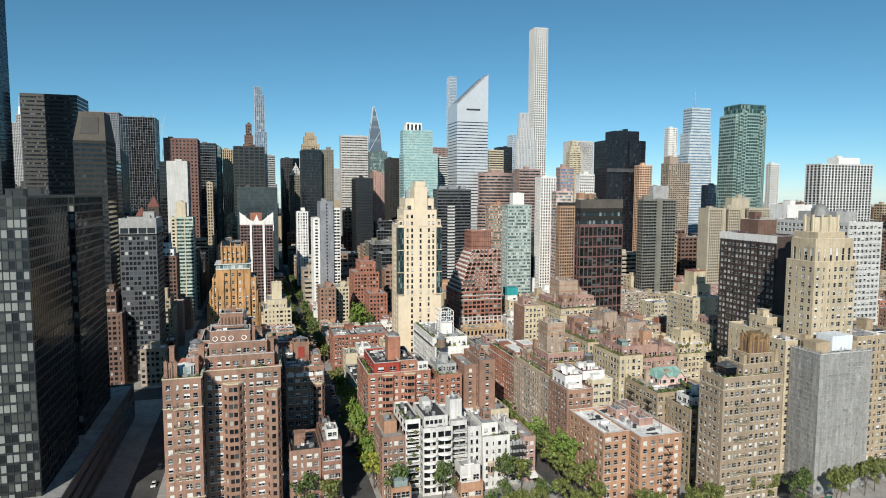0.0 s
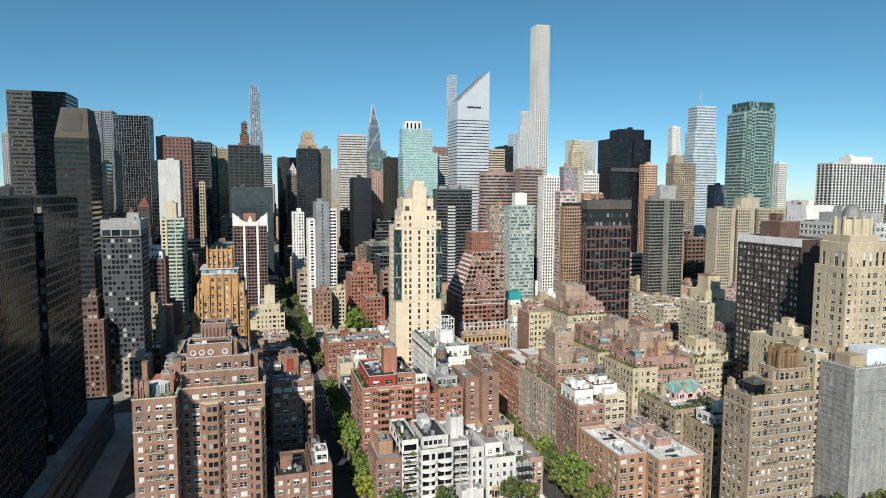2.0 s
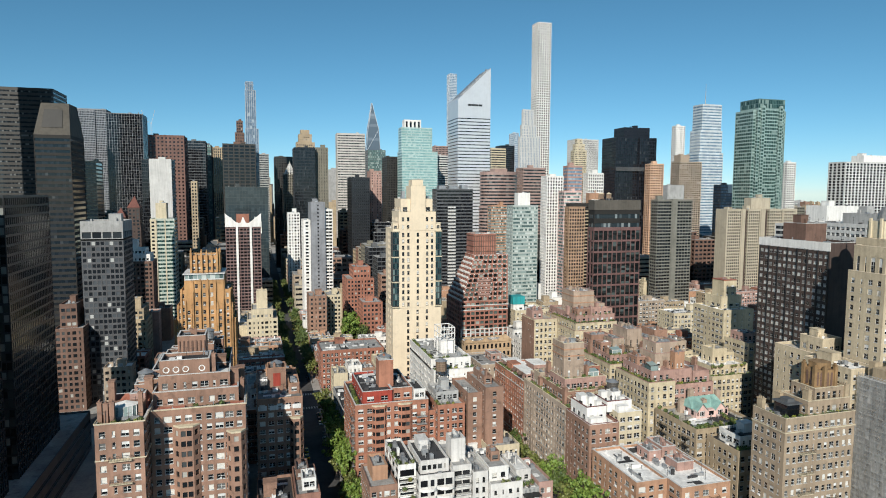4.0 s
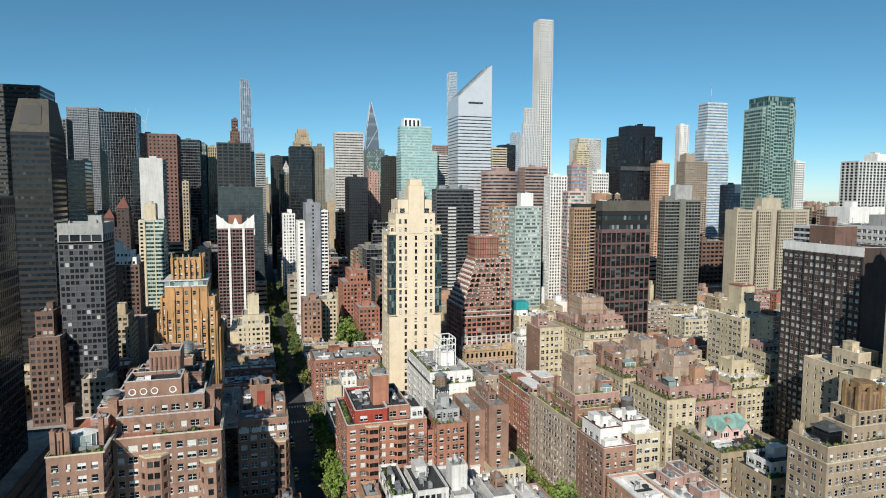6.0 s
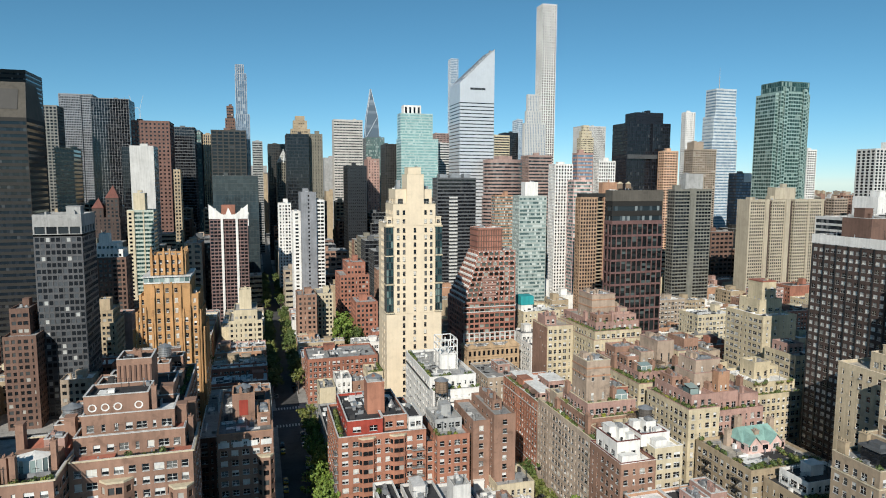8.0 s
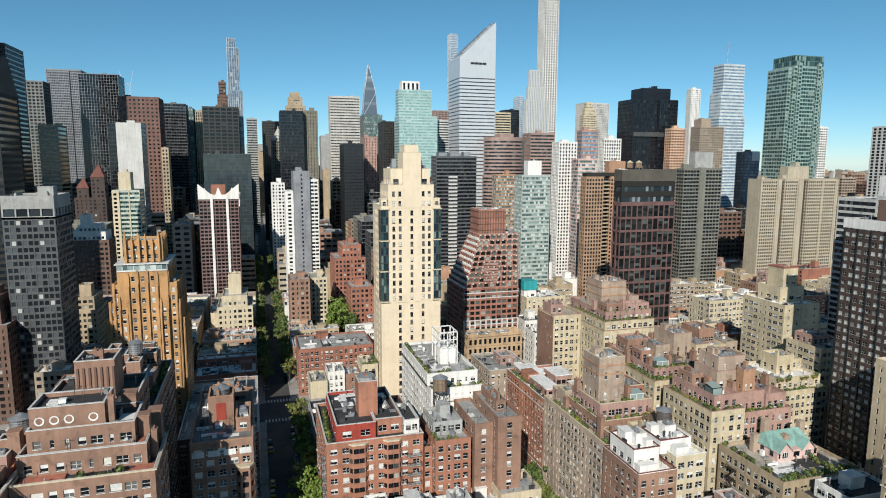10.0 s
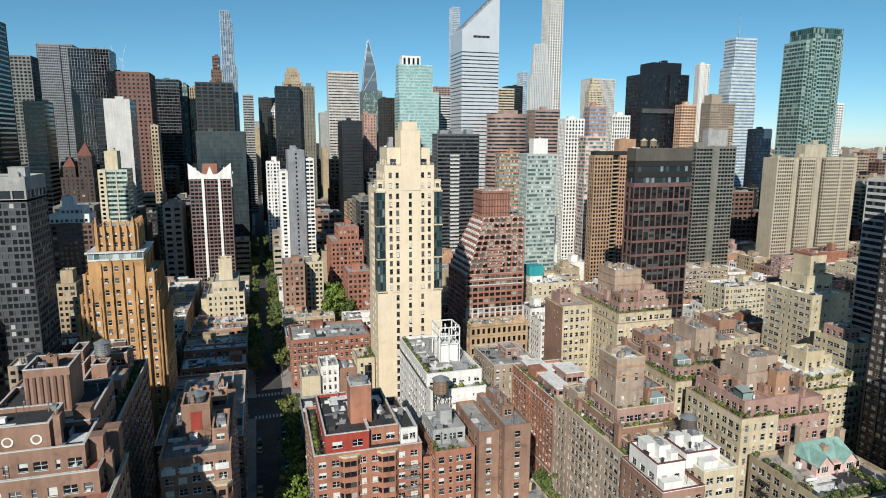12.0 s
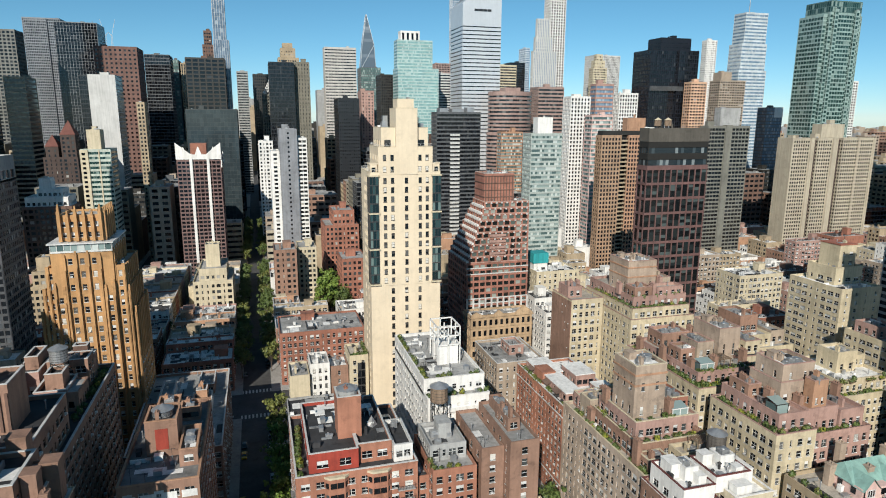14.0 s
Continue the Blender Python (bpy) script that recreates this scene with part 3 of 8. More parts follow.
    if ob is not None:
        ob.data.materials.append(METAL)
        ob.data.materials.append(ROOF_DARK)
        ob.data.polygons.foreach_set("material_index", which)
    for q, m in glass.values():
        L.add("window_panes", q, m, kind="stuff")
    L.add("window_frames", fittings, frame_mat, kind="stuff")
    for q, m in bars.values():
        L.add("mullions", q, m, kind="stuff")
    inv = Matrix.Translation(-Vector(root.location))
    for place, turn, w, h in spots:
        me = window_mesh(w, h, rng.choices((0, 1, 2), (6, 2.2, 2.5))[0], frame_mat)
        ob = new("window", me)
        ob.parent = root
        ob.matrix_basis = inv @ Matrix.Translation(place) @ Matrix.Rotation(turn, 4, "Z")
    return root


def hang(root, name, quads, m, label="", kind=""):
    return Local(root).add(name, quads, m, label, kind=kind)


def bands(root, x0, x1, y0, y1, levels, m=CREAM2, o=0.16, h=0.32):
    """Projecting stone string courses round a block."""
    for z in levels:
        q = Quads()
        q.ring(x0 - o, x1 + o, y0 - o, y1 + o, o - 0.005, z, z + h)
        hang(root, "string_course", q, m)


def bay_front(root, x0, x1, y, out, z0, z1, s, roof=ROOF_GREY):
    """A canted bay running up a front that faces -y."""
    wq, gq = Quads(), Quads()
    c = min(out, (x1 - x0) * 0.25)
    pts = [(x0, y), (x0 + c, y - out), (x1 - c, y - out), (x1, y)]
    for (ax, ay), (bx, by) in zip(pts, pts[1:]):
        ln = math.hypot(bx - ax, by - ay)
        u = ((bx - ax) / ln, (by - ay) / ln)
        facade(wq, gq, (ax, ay), u, (u[1], -u[0]), ln, z0, z1, restyle(s, edge=0.2))
    hang(root, "bay_wall", wq, s["wall"])
    hang(root, "bay_panes", gq, s["glass"], kind="stuff")
    q = Quads()
    q.prism([pts[0], pts[1], pts[2], pts[3]], z1, z1 + 0.5)
    hang(root, "bay_roof", q, CREAM2)


def balcony(root, x0, x1, y0, y1, z, slab_m=CREAM2, rail_m=IRON, solid=False):
    q = Quads()
    q.box(x0, x1, y0, y1, z - 0.18, z, True)
    hang(root, "balcony", q, slab_m)
    q = Quads()
    if solid:
        q.ring(x0, x1, y0, y1, 0.1, z, z + 1.0)
    else:
        q.ring(x0, x1, y0, y1, 0.06, z + 0.95, z + 1.02)
        n = max(2, int((x1 - x0) / 0.35))
        for i in range(n + 1):
            x = x0 + (x1 - x0 - 0.05) * i / n
            q.box(x, x + 0.05, y0, y0 + 0.05, z, z + 0.95)
        m = max(2, int((y1 - y0) / 0.35))
        for i in range(m + 1):
            y = y0 + (y1 - y0 - 0.05) * i / m
            q.box(x0, x0 + 0.05, y, y + 0.05, z, z + 0.95)
    hang(root, "railing", q, rail_m, kind="stuff")


def fire_escape(root, face, at, wall, z0, z1, floor=3.0):
    """Iron landings, rails and zigzag stairs on a front (F, facing -y) or a flank (L, facing -x)."""
    q = Quads()

    def P(s, out, z):
        return (at + s, wall - out, z) if face == "F" else (wall - out, at + s, z)
    z, flip = z0, 1
    while z < z1:
        a, b = P(-1.7, 0.0, z), P(1.7, 1.05, z)
        q.box(min(a[0], b[0]), max(a[0], b[0]), min(a[1], b[1]), max(a[1], b[1]), z, z + 0.07, True)
        for h in (0.5, 1.0):
            q.beam(P(-1.7, 1.05, z + h), P(1.7, 1.05, z + h), 0.06)
            q.beam(P(-1.7, 0, z + h), P(-1.7, 1.05, z + h), 0.06)
            q.beam(P(1.7, 0, z + h), P(1.7, 1.05, z + h), 0.06)
        for s in (-1.7, -0.85, 0, 0.85, 1.7):
            q.beam(P(s, 1.05, z), P(s, 1.05, z + 1.0), 0.05)
        if z + floor < z1:
            for o in (0.4, 0.95):
                q.beam(P(-1.3 * flip, o, z), P(1.3 * flip, o, z + floor), 0.09)
            for k in range(8):
                f = (k + 0.5) / 8
                q.beam(P((-1.3 + 2.6 * f) * flip, 0.4, z + floor * f), P((-1.3 + 2.6 * f) * flip, 0.95, z + floor * f), 0.09)
        flip = -flip
        z += floor
    hang(root, "fire_escape", q, IRON, "black iron fire escape with zigzag stairs")


def tops(x0, x1, y0, y1, z, seed, walls, count=5, hmin=2.8, hmax=6.0, floor=2.9):
    """Setback penthouses of many sizes for the top of a house, as further tiers."""
    rng = random.Random(seed)
    out, rects = [], []
    for _ in range(count * 6):
        w, d = rng.uniform(3.2, max(3.6, (x1 - x0) * 0.42)), rng.uniform(3.2, max(3.6, (y1 - y0) * 0.42))
        a, b = rng.uniform(x0 + 1.6, max(x0 + 1.7, x1 - w - 0.8)), rng.uniform(y0 + 1.8, max(y0 + 1.9, y1 - d - 0.6))
        if a + w > x1 - 0.5 or b + d > y1 - 0.3 or any(a < r[1] + 0.3 and a + w > r[0] - 0.3 and b < r[3] + 0.3 and b + d > r[2] - 0.3 for r in rects):
            continue
        rects.append((a, a + w, b, b + d))
        h = rng.uniform(hmin, hmax)
        out.append((a, a + w, b, b + d, z, z + h, restyle(PREWAR, wall=rng.choice(walls), bay=rng.choice((2.0, 2.5, 3.0)), ww=rng.choice((1.1, 1.4, 1.9)), wh=rng.choice((1.5, 1.9)), sill=0.5, floor=floor, mix=rng.randint(1, 9), blank="BR")))
        if rng.random() < 0.45 and w > 4.5 and d > 4.5:
            out.append((a + w * 0.25, a + w * 0.8, b + d * 0.3, b + d * 0.85, z + h, z + h + rng.uniform(2.2, 4), restyle(PREWAR, wall=rng.choice(walls), blank="FLRB")))
        if len(rects) >= count:
            break
    return out


def pergola(x0, x1, y0, y1, z, m=CEDAR, h=2.5, glazed=False):
    """A timber pergola, or a glazed garden room, on a roof terrace."""
    root = thing("garden_room" if glazed else "pergola", (x0 + x1) / 2, (y0 + y1) / 2, z, "glazed garden room on a roof terrace" if glazed else "weathered timber pergola on a roof terrace", "garden room" if glazed else "pergola")
    L = Local(root)
    n = max(1, round((x1 - x0) / 2.4))
    for i in range(n + 1):
        for y in (y0, y1):
            q = Quads()
            x = x0 + (x1 - x0) * i / n
            q.box(x - 0.09, x + 0.09, y - 0.09, y + 0.09, z, z + h)
            L.add("post", q, m)
    for y in (y0, y1):
        q = Quads()
        q.box(x0 - 0.3, x1 + 0.3, y - 0.08, y + 0.08, z + h, z + h + 0.2, True)
        L.add("beam", q, m)
    if glazed:
        q = Quads()
        q.quad((x0, y0, z), (x1, y0, z), (x1, y0, z + h), (x0, y0, z + h))
        q.quad((x0, y1, z), (x0, y0, z), (x0, y0, z + h), (x0, y1, z + h))
        q.quad((x1, y0, z), (x1, y1, z), (x1, y1, z + h), (x1, y0, z + h))
        q.quad((x0, y0, z + h + 0.22), (x1, y0, z + h + 0.22), (x1, y1, z + h + 0.9), (x0, y1, z + h + 0.9))
        L.add("glazing", q, G_GREEN)
        return root
    q = Quads()
    k = max(2, int((x1 - x0) / 0.45))
    for i in range(k + 1):
        x = x0 + (x1 - x0) * i / k
        q.box(x - 0.05, x + 0.05, y0 - 0.4, y1 + 0.4, z + h + 0.2, z + h + 0.36, True)
    L.add("slats", q, m, kind="stuff")
    return root


def stack(root, x, y, z, h, m, w=1.3, d=2.2):
    """A brick chimney with clay pots."""
    q = Quads()
    q.box(x, x + w, y, y + d, z, z + h)
    q.box(x - 0.12, x + w + 0.12, y - 0.12, y + d + 0.12, z + h, z + h + 0.22, True)
    for k in range(max(1, int(d / 0.7))):
        q.cone(x + w / 2, y + 0.4 + 0.7 * k, z + h + 0.22, 0.17, z + h + 0.8, 0.14, 8)
    hang(root, "chimney", q, m)


def terrace_rail(root, x0, x1, y0, y1, z, m=None):
    """An open metal rail round a terrace edge."""
    q = Quads()
    for h in (0.55, 1.05):
        q.ring(x0, x1, y0, y1, 0.06, z + h, z + h + 0.07)
    for p in range(int((x1 - x0) / 1.5) + 1):
        q.box(x0 + 1.5 * p, x0 + 1.5 * p + 0.06, y0, y0 + 0.06, z, z + 1.05)
    for p in range(int((y1 - y0) / 1.5) + 1):
        q.box(x0, x0 + 0.06, y0 + 1.5 * p, y0 + 1.5 * p + 0.06, z, z + 1.05)
    hang(root, "railing", q, m or METAL, kind="stuff")


SHRUBS = {}


def shrub(x, y, z, kind, turn=0.0):
    """A bush in a planter, one mesh."""
    if kind not in SHRUBS:
        rng = random.Random(kind)
        q = Quads()
        for _ in range(90):
            v = Vector((rng.gauss(0, 1), rng.gauss(0, 1), rng.gauss(0, 0.7))).normalized() * rng.uniform(0.3, 1.15)
            p = Vector((v.x * 0.85, v.y * 0.85, 0.75 + v.z * 0.7))
            s = v.cross(Vector((rng.uniform(-1, 1), rng.uniform(-1, 1), 0.4))).normalized()
            u = v.cross(s)
            k = rng.uniform(0.1, 0.24)
            q.quad(tuple(p - s * k - u * k), tuple(p + s * k - u * k * 0.6), tuple(p + s * k + u * k), tuple(p - s * k * 0.6 + u * k))
        n = len(q.f)
        q.box(-0.45, 0.45, -0.45, 0.45, 0, 0.45)
        me = q.mesh("shrub", (LEAF_A, LEAF_C, LEAF_B)[kind % 3], CEDAR)
        for p in me.polygons:
            p.material_index = 0 if p.index < n else 1
        SHRUBS[kind] = me
    place = Matrix.Translation((x, y, z)) @ Matrix.Rotation(turn, 4, "Z") @ Matrix.Diagonal((1, 1, 0.75 + (x * 3.7 + y * 2.3) % 0.8, 1))
    HEDGES.append(place)
    if len(HEDGES) > 260:
        rest = PLANTING.setdefault(kind, ([], []))
        n = len(rest[0])
        rest[0].extend(tuple(place @ v.co) for v in SHRUBS[kind].vertices)
        rest[1].extend(tuple(i + n for i in p.vertices) for p in SHRUBS[kind].polygons)
        return None
    ob = new("shrub", SHRUBS[kind])
    ob.matrix_basis = place
    return tagged(ob, ("green leafy shrub in a wooden terrace planter", "dark green shrub in a terrace planter", "yellowing shrub in a wooden planter")[kind % 3], "shrub", "terrace shrubs")


HEDGES, PLANTING = [], {}


def hedge(x0, y0, x1, y1, z, step=1.7, skip=0.25, seed=1):
    """Planters along a roof edge."""
    rng = random.Random(seed)
    n = max(1, int(math.hypot(x1 - x0, y1 - y0) / step))
    for i in range(n + 1):
        if rng.random() > skip:
            f = i / n
            shrub(x0 + (x1 - x0) * f + rng.uniform(-0.3, 0.3), y0 + (y1 - y0) * f + rng.uniform(-0.3, 0.3), z, rng.choice((0, 1, 1, 1, 4, 4, 2, 3)), rng.uniform(0, 6))


# ---- ground ----
def slab(name, x0, x1, y0, y1, z0, z1, m, label, category):
    q = Quads()
    q.box(x0, x1, y0, y1, z0, z1, True)
    ob = new(name, q.mesh(name, m))
    return tagged(ob, label, category, kind="structure")


q = Quads()
q.quad((-4800, 118, 0), (4800, 118, 0), (4800, 4900, 0), (-4800, 4900, 0))
tagged(new("ground", q.mesh("ground", ASPHALT)), "dark asphalt streets running through the city blocks", "ground", kind="structure")
WATER = glass_mat("river_water", (0.01, 0.025, 0.03), (0.01, 0.025, 0.03), (0.01, 0.025, 0.03), rough=0.15, warp=0.6)
q = Quads()
q.quad((-4800, -4800, -4), (4800, -4800, -4), (4800, 118, -4), (-4800, 118, -4))
tagged(new("water", q.mesh("water", WATER)), "dark rippled river water beside the embankment", "water", kind="structure")
slab("embankment_wall", -2000, 2000, 117.5, 119, -8, 0.9, PAVING, "concrete river wall along the park", "wall")
STREETS = [21 + 80.5 * i for i in range(-9, 20)]
AVENUES = [(323, 356), (552, 584), (770, 800), (928, 952), (1080, 1120), (1236, 1260), (1385, 1415), (1695, 1725), (1970, 2000)]
BLOCKS = []
ys = [(128, 323)] + [(AVENUES[i][1], AVENUES[i + 1][0]) for i in range(len(AVENUES) - 1)]
for i in range(len(STREETS) - 1):
    for y0, y1 in ys:
        BLOCKS.append((STREETS[i] + 6, STREETS[i + 1] - 6, y0 - 5, y1 + 5))
paves = Quads()
for b in BLOCKS:
    paves.box(*b, 0, 0.16)
tagged(new("pavement", paves.mesh("pavement", PAVING)), "grey concrete pavements with kerbs round the blocks", "pavement", kind="structure")

# ---- landmark towers ----
# pencil-thin white concrete tower with six square openings a side
building("skyscraper", "very tall slender white concrete tower with square windows", "skyscraper",
         [(532.5, 561.5, 1150, 1178, 0, 449, style(WHITE, G_DARK, 4.75, 4.6, 3.05, 3.05, 0.85, 0.8, edge=0.2))], OFFICE, parapet=0.6, clutter=0, near="", seed=3)
# sloped-top white tower
citi = building("skyscraper", "white aluminium tower with window bands below a slanting top", "skyscraper",
                [(231.7, 273, 720, 761, 28, 218, style(STEEL, G_OFFICE, 3.9, 1.6, 1.6, 1.15, 1.4, 0.25, edge=0.1, crown=10))], OFFICE, parapet=0, clutter=0, seed=4)
q = Quads()
q.prism([(231.7, 720), (273, 720), (273, 761), (231.7, 761)], 218, 228, False)
q.quad((231.7, 720, 228), (273, 720, 228), (273, 720, 267), (236.5, 720, 232.5))
q.quad((273, 761, 228), (231.7, 761, 228), (236.5, 761, 232.5), (273, 761, 267))
q.quad((273, 720, 228), (273, 761, 228), (273, 761, 267), (273, 720, 267))
q.quad((231.7, 761, 228), (231.7, 720, 228), (236.5, 720, 232.5), (236.5, 761, 232.5))
hang(citi, "crown", q, STEEL, "plain white wedge-shaped crown")
q = Quads()
q.quad((236.5, 720.2, 232.6), (273, 720.2, 267.1), (273, 760.8, 267.1), (236.5, 760.8, 232.6))
hang(citi, "sloping_roof", q, METAL)
q = Quads()
for y in (724, 732):
    q.beam((238, y, 234.6), (271, y, 265.8), 1.1)
for k in range(6):
    q.box(246 + k * 4.6, 247.2 + k * 4.6, 726, 729, 241.6 + k * 4.35, 245 + k * 4.35)
hang(citi, "roof_gear", q, METAL, kind="stuff")
for i in range(4):
    q = Quads()
    q.box(244 + i * 4.6, 248.2 + i * 4.6, 719.7, 720, 221, 223.2)
    hang(citi, "louvre", q, BLACK)
q = Quads()
q.box(240, 265, 728, 753, 0, 28)
hang(citi, "base", q, STEEL)
# oval banded tower
oval = thing("skyscraper", 278, 704, 0, "oval tower of reddish granite with horizontal window bands", "skyscraper")
TAKEN.append((254, 302, 684, 724))
for rx, ry, z0, z1 in ((24, 18, 0, 100), (23, 17, 100, 141)):
    wq, gq = Quads(), Quads()
    n = 40
    ring = [(278 + rx * math.cos(2 * math.pi * i / n), 704 + ry * math.sin(2 * math.pi * i / n)) for i in range(n)]
    z = z0
    while z < z1 - 3.5:
        wq.prism(ring, z, z + 2.0, False)
        for i in range(n):
            (ax, ay), (bx, by) = ring[i], ring[(i + 1) % n]
            k = 0.985
            f = lambda x, y: (278 + (x - 278) * k, 704 + (y - 704) * k)
            (cx, cy), (dx, dy) = f(ax, ay), f(bx, by)
            gq.quad((cx, cy, z + 2), (dx, dy, z + 2), (dx, dy, z + 3.8), (cx, cy, z + 3.8))
        z += 3.8
    wq.prism(ring, z, z1 + 1, True)
    hang(oval, "wall", wq, PINK)
    hang(oval, "window_panes", gq, G_OFFICE, kind="stuff")
q = Quads()
q.prism([(270, 696), (286, 696), (286, 712), (270, 712)], 141, 146)
hang(oval, "plant_room", q, PINK)
# tall glass sliver on the street's axis
building("skyscraper", "very slender pale glass tower with rounded fins", "skyscraper",
         [(-13.6, 3, 870, 888, 0, 200), (-13, 0.4, 871, 887, 200, 250), (-12.6, -2.4, 872, 886, 250, 261)], restyle(GLASSY, wall=METAL, glass=glass_mat("sliver_glass", (0.10, 0.15, 0.21), (0.15, 0.21, 0.28), (0.3, 0.36, 0.41), (0.55, 0.9), rough=0.1), bay=2.5, mullion=0.5, spandrel=0.12, floor=4), clutter=0, parapet=0.4, seed=5)
# tapering faceted tower
spire = thing("skyscraper", 262, 1460, 0, "dark glass tower tapering to a sharp faceted peak", "skyscraper")
q, f = Quads(), Quads()
base = [(246, 1460), (280, 1460), (280, 1484), (246, 1484)]
levels = [(0, base), (212, [(247, 1460), (280, 1460), (280, 1484), (247, 1484)]), (264, [(252, 1464), (277, 1463), (277, 1480), (252, 1480)]), (325, [(261, 1470), (263, 1470), (263, 1473), (261, 1473)])]
for (za, pa), (zb, pb) in zip(levels, levels[1:]):
    m = max(1, int((zb - za) / 6))
    for k in range(m):
        s0, s1 = k / m, (k + 1) / m
        for i in range(4):
            def at(j, s):
                return (pa[j][0] + (pb[j][0] - pa[j][0]) * s, pa[j][1] + (pb[j][1] - pa[j][1]) * s, za + (zb - za) * s)
            j = (i + 1) % 4
            q.quad(at(i, s0), at(j, s0), at(j, s1), at(i, s1))
    for i in range(4):
        j = (i + 1) % 4
        f.beam((*pa[i], za), (*pb[j], zb), 0.8)
        f.beam((*pa[i], za), (*pb[i], zb), 0.6)
hang(spire, "wall", q, glass_mat("slate_glass", (0.10, 0.13, 0.16), (0.15, 0.185, 0.22), (0.2, 0.24, 0.28), rough=0.15))
hang(spire, "bracing", f, STEEL, kind="stuff")
# aqua block with a stepped shoulder
building("skyscraper", "aqua glass office tower with a stepped shoulder", "skyscraper",
         [(213.7, 270, 942, 975, 0, 179.5), (214.1, 263, 948, 970, 179.5, 216.4), (220, 246.5, 953, 968, 216.4, 228.5, restyle(GRID, wall=WHITE, bay=6, ww=3, wh=9, floor=13, sill=1))],
         restyle(OFFICE, wall=wall_mat("aqua_panel", (0.44, 0.58, 0.56), rough=0.35, bump=0), glass=G_AQUA, floor=4.0, wh=2.2), clutter=0, seed=6)
# clustered pale shafts before the pencil tower
building("skyscraper", "pale grey glass tower with stepped slender shafts", "skyscraper",
         [(390, 424.6, 900, 908, 0, 203), (393, 418, 900.5, 907.5, 203, 221), (395, 413, 901, 907, 221, 244.5)], restyle(GRID, wall=WHITE2, glass=G_BLUE, bay=2.6, ww=1.1, wh=3.0, sill=0.4), clutter=0, seed=7)
# brown tower with white piers ending in pointed gables
crown = building("apartment_tower", "brown brick tower with white piers rising to pointed gables", "apartment building",
                 [(-29, 1, 575, 603, 0, 88)], restyle(POSTWAR, wall=wall_mat("rose_brown_brick", (0.19, 0.12, 0.11)), glass=G_DARK, bay=3.0, ww=2.3, wh=1.8), clutter=0, seed=8)
for x in (-20.2, -8.6):
    q = Quads()
    q.box(x, x + 1.9, 573.9, 575, 0, 90)
    hang(crown, "pier", q, WHITE)
q = Quads()
for x0, x1 in ((-29.2, -19), (-19, -9), (-9, 1.4)):
    mid = (x0 + x1) / 2
    q.quad((x0, 574.3, 86), (x1, 574.3, 86), (x1, 574.3, 89.5 if x1 < 0 else 98), (x0, 574.3, 89.5 if x0 > -25 else 98))
    q.quad((mid - 2.5, 574.25, 89), (mid + 2.5, 574.25, 89), (mid + 0.2, 574.25, 95), (mid - 0.2, 574.25, 95))
    q.quad((x1, 574.9, 86), (x0, 574.9, 86), (x0, 574.9, 89.5 if x0 > -25 else 98), (x1, 574.9, 89.5 if x1 < 0 else 98))
hang(crown, "gable_front", q, WHITE, "white pointed gables")
for y in (575, 602):
    q = Quads()
    q.box(1.05, 1.8, y, y + 1.2, 80, 90)
    hang(crown, "pier", q, WHITE)
q = Quads()
q.box(-20, -9, 584, 594, 88, 97)
hang(crown, "plant_room", q, BRICK_RED)

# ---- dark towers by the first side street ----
# Flank panes take darker glass than the front: their shade is put into colour.
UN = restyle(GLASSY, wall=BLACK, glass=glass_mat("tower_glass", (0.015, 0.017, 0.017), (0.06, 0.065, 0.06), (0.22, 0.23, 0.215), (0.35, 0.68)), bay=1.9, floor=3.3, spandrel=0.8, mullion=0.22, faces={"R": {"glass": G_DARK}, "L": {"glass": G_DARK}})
UNS = restyle(UN, glass=G_DARK)
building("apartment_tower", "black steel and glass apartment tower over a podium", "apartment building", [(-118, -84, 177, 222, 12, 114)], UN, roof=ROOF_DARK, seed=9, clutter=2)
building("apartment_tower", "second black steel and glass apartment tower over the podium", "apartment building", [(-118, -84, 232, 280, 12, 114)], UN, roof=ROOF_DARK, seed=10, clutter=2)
building("podium", "low dark stone podium joining the black towers", "building", [(-128, -77, 172, 300, 0, 17)], restyle(OFFICE, wall=DARKGREY, glass=G_DARK, floor=4.5, wh=2), roof=ROOF_GREY, seed=11, clutter=4)
building("skyscraper", "tall black glass residential tower", "skyscraper", [(-264, -223, 581, 611, 0, 332)], UNS, roof=ROOF_DARK, seed=12, clutter=0)

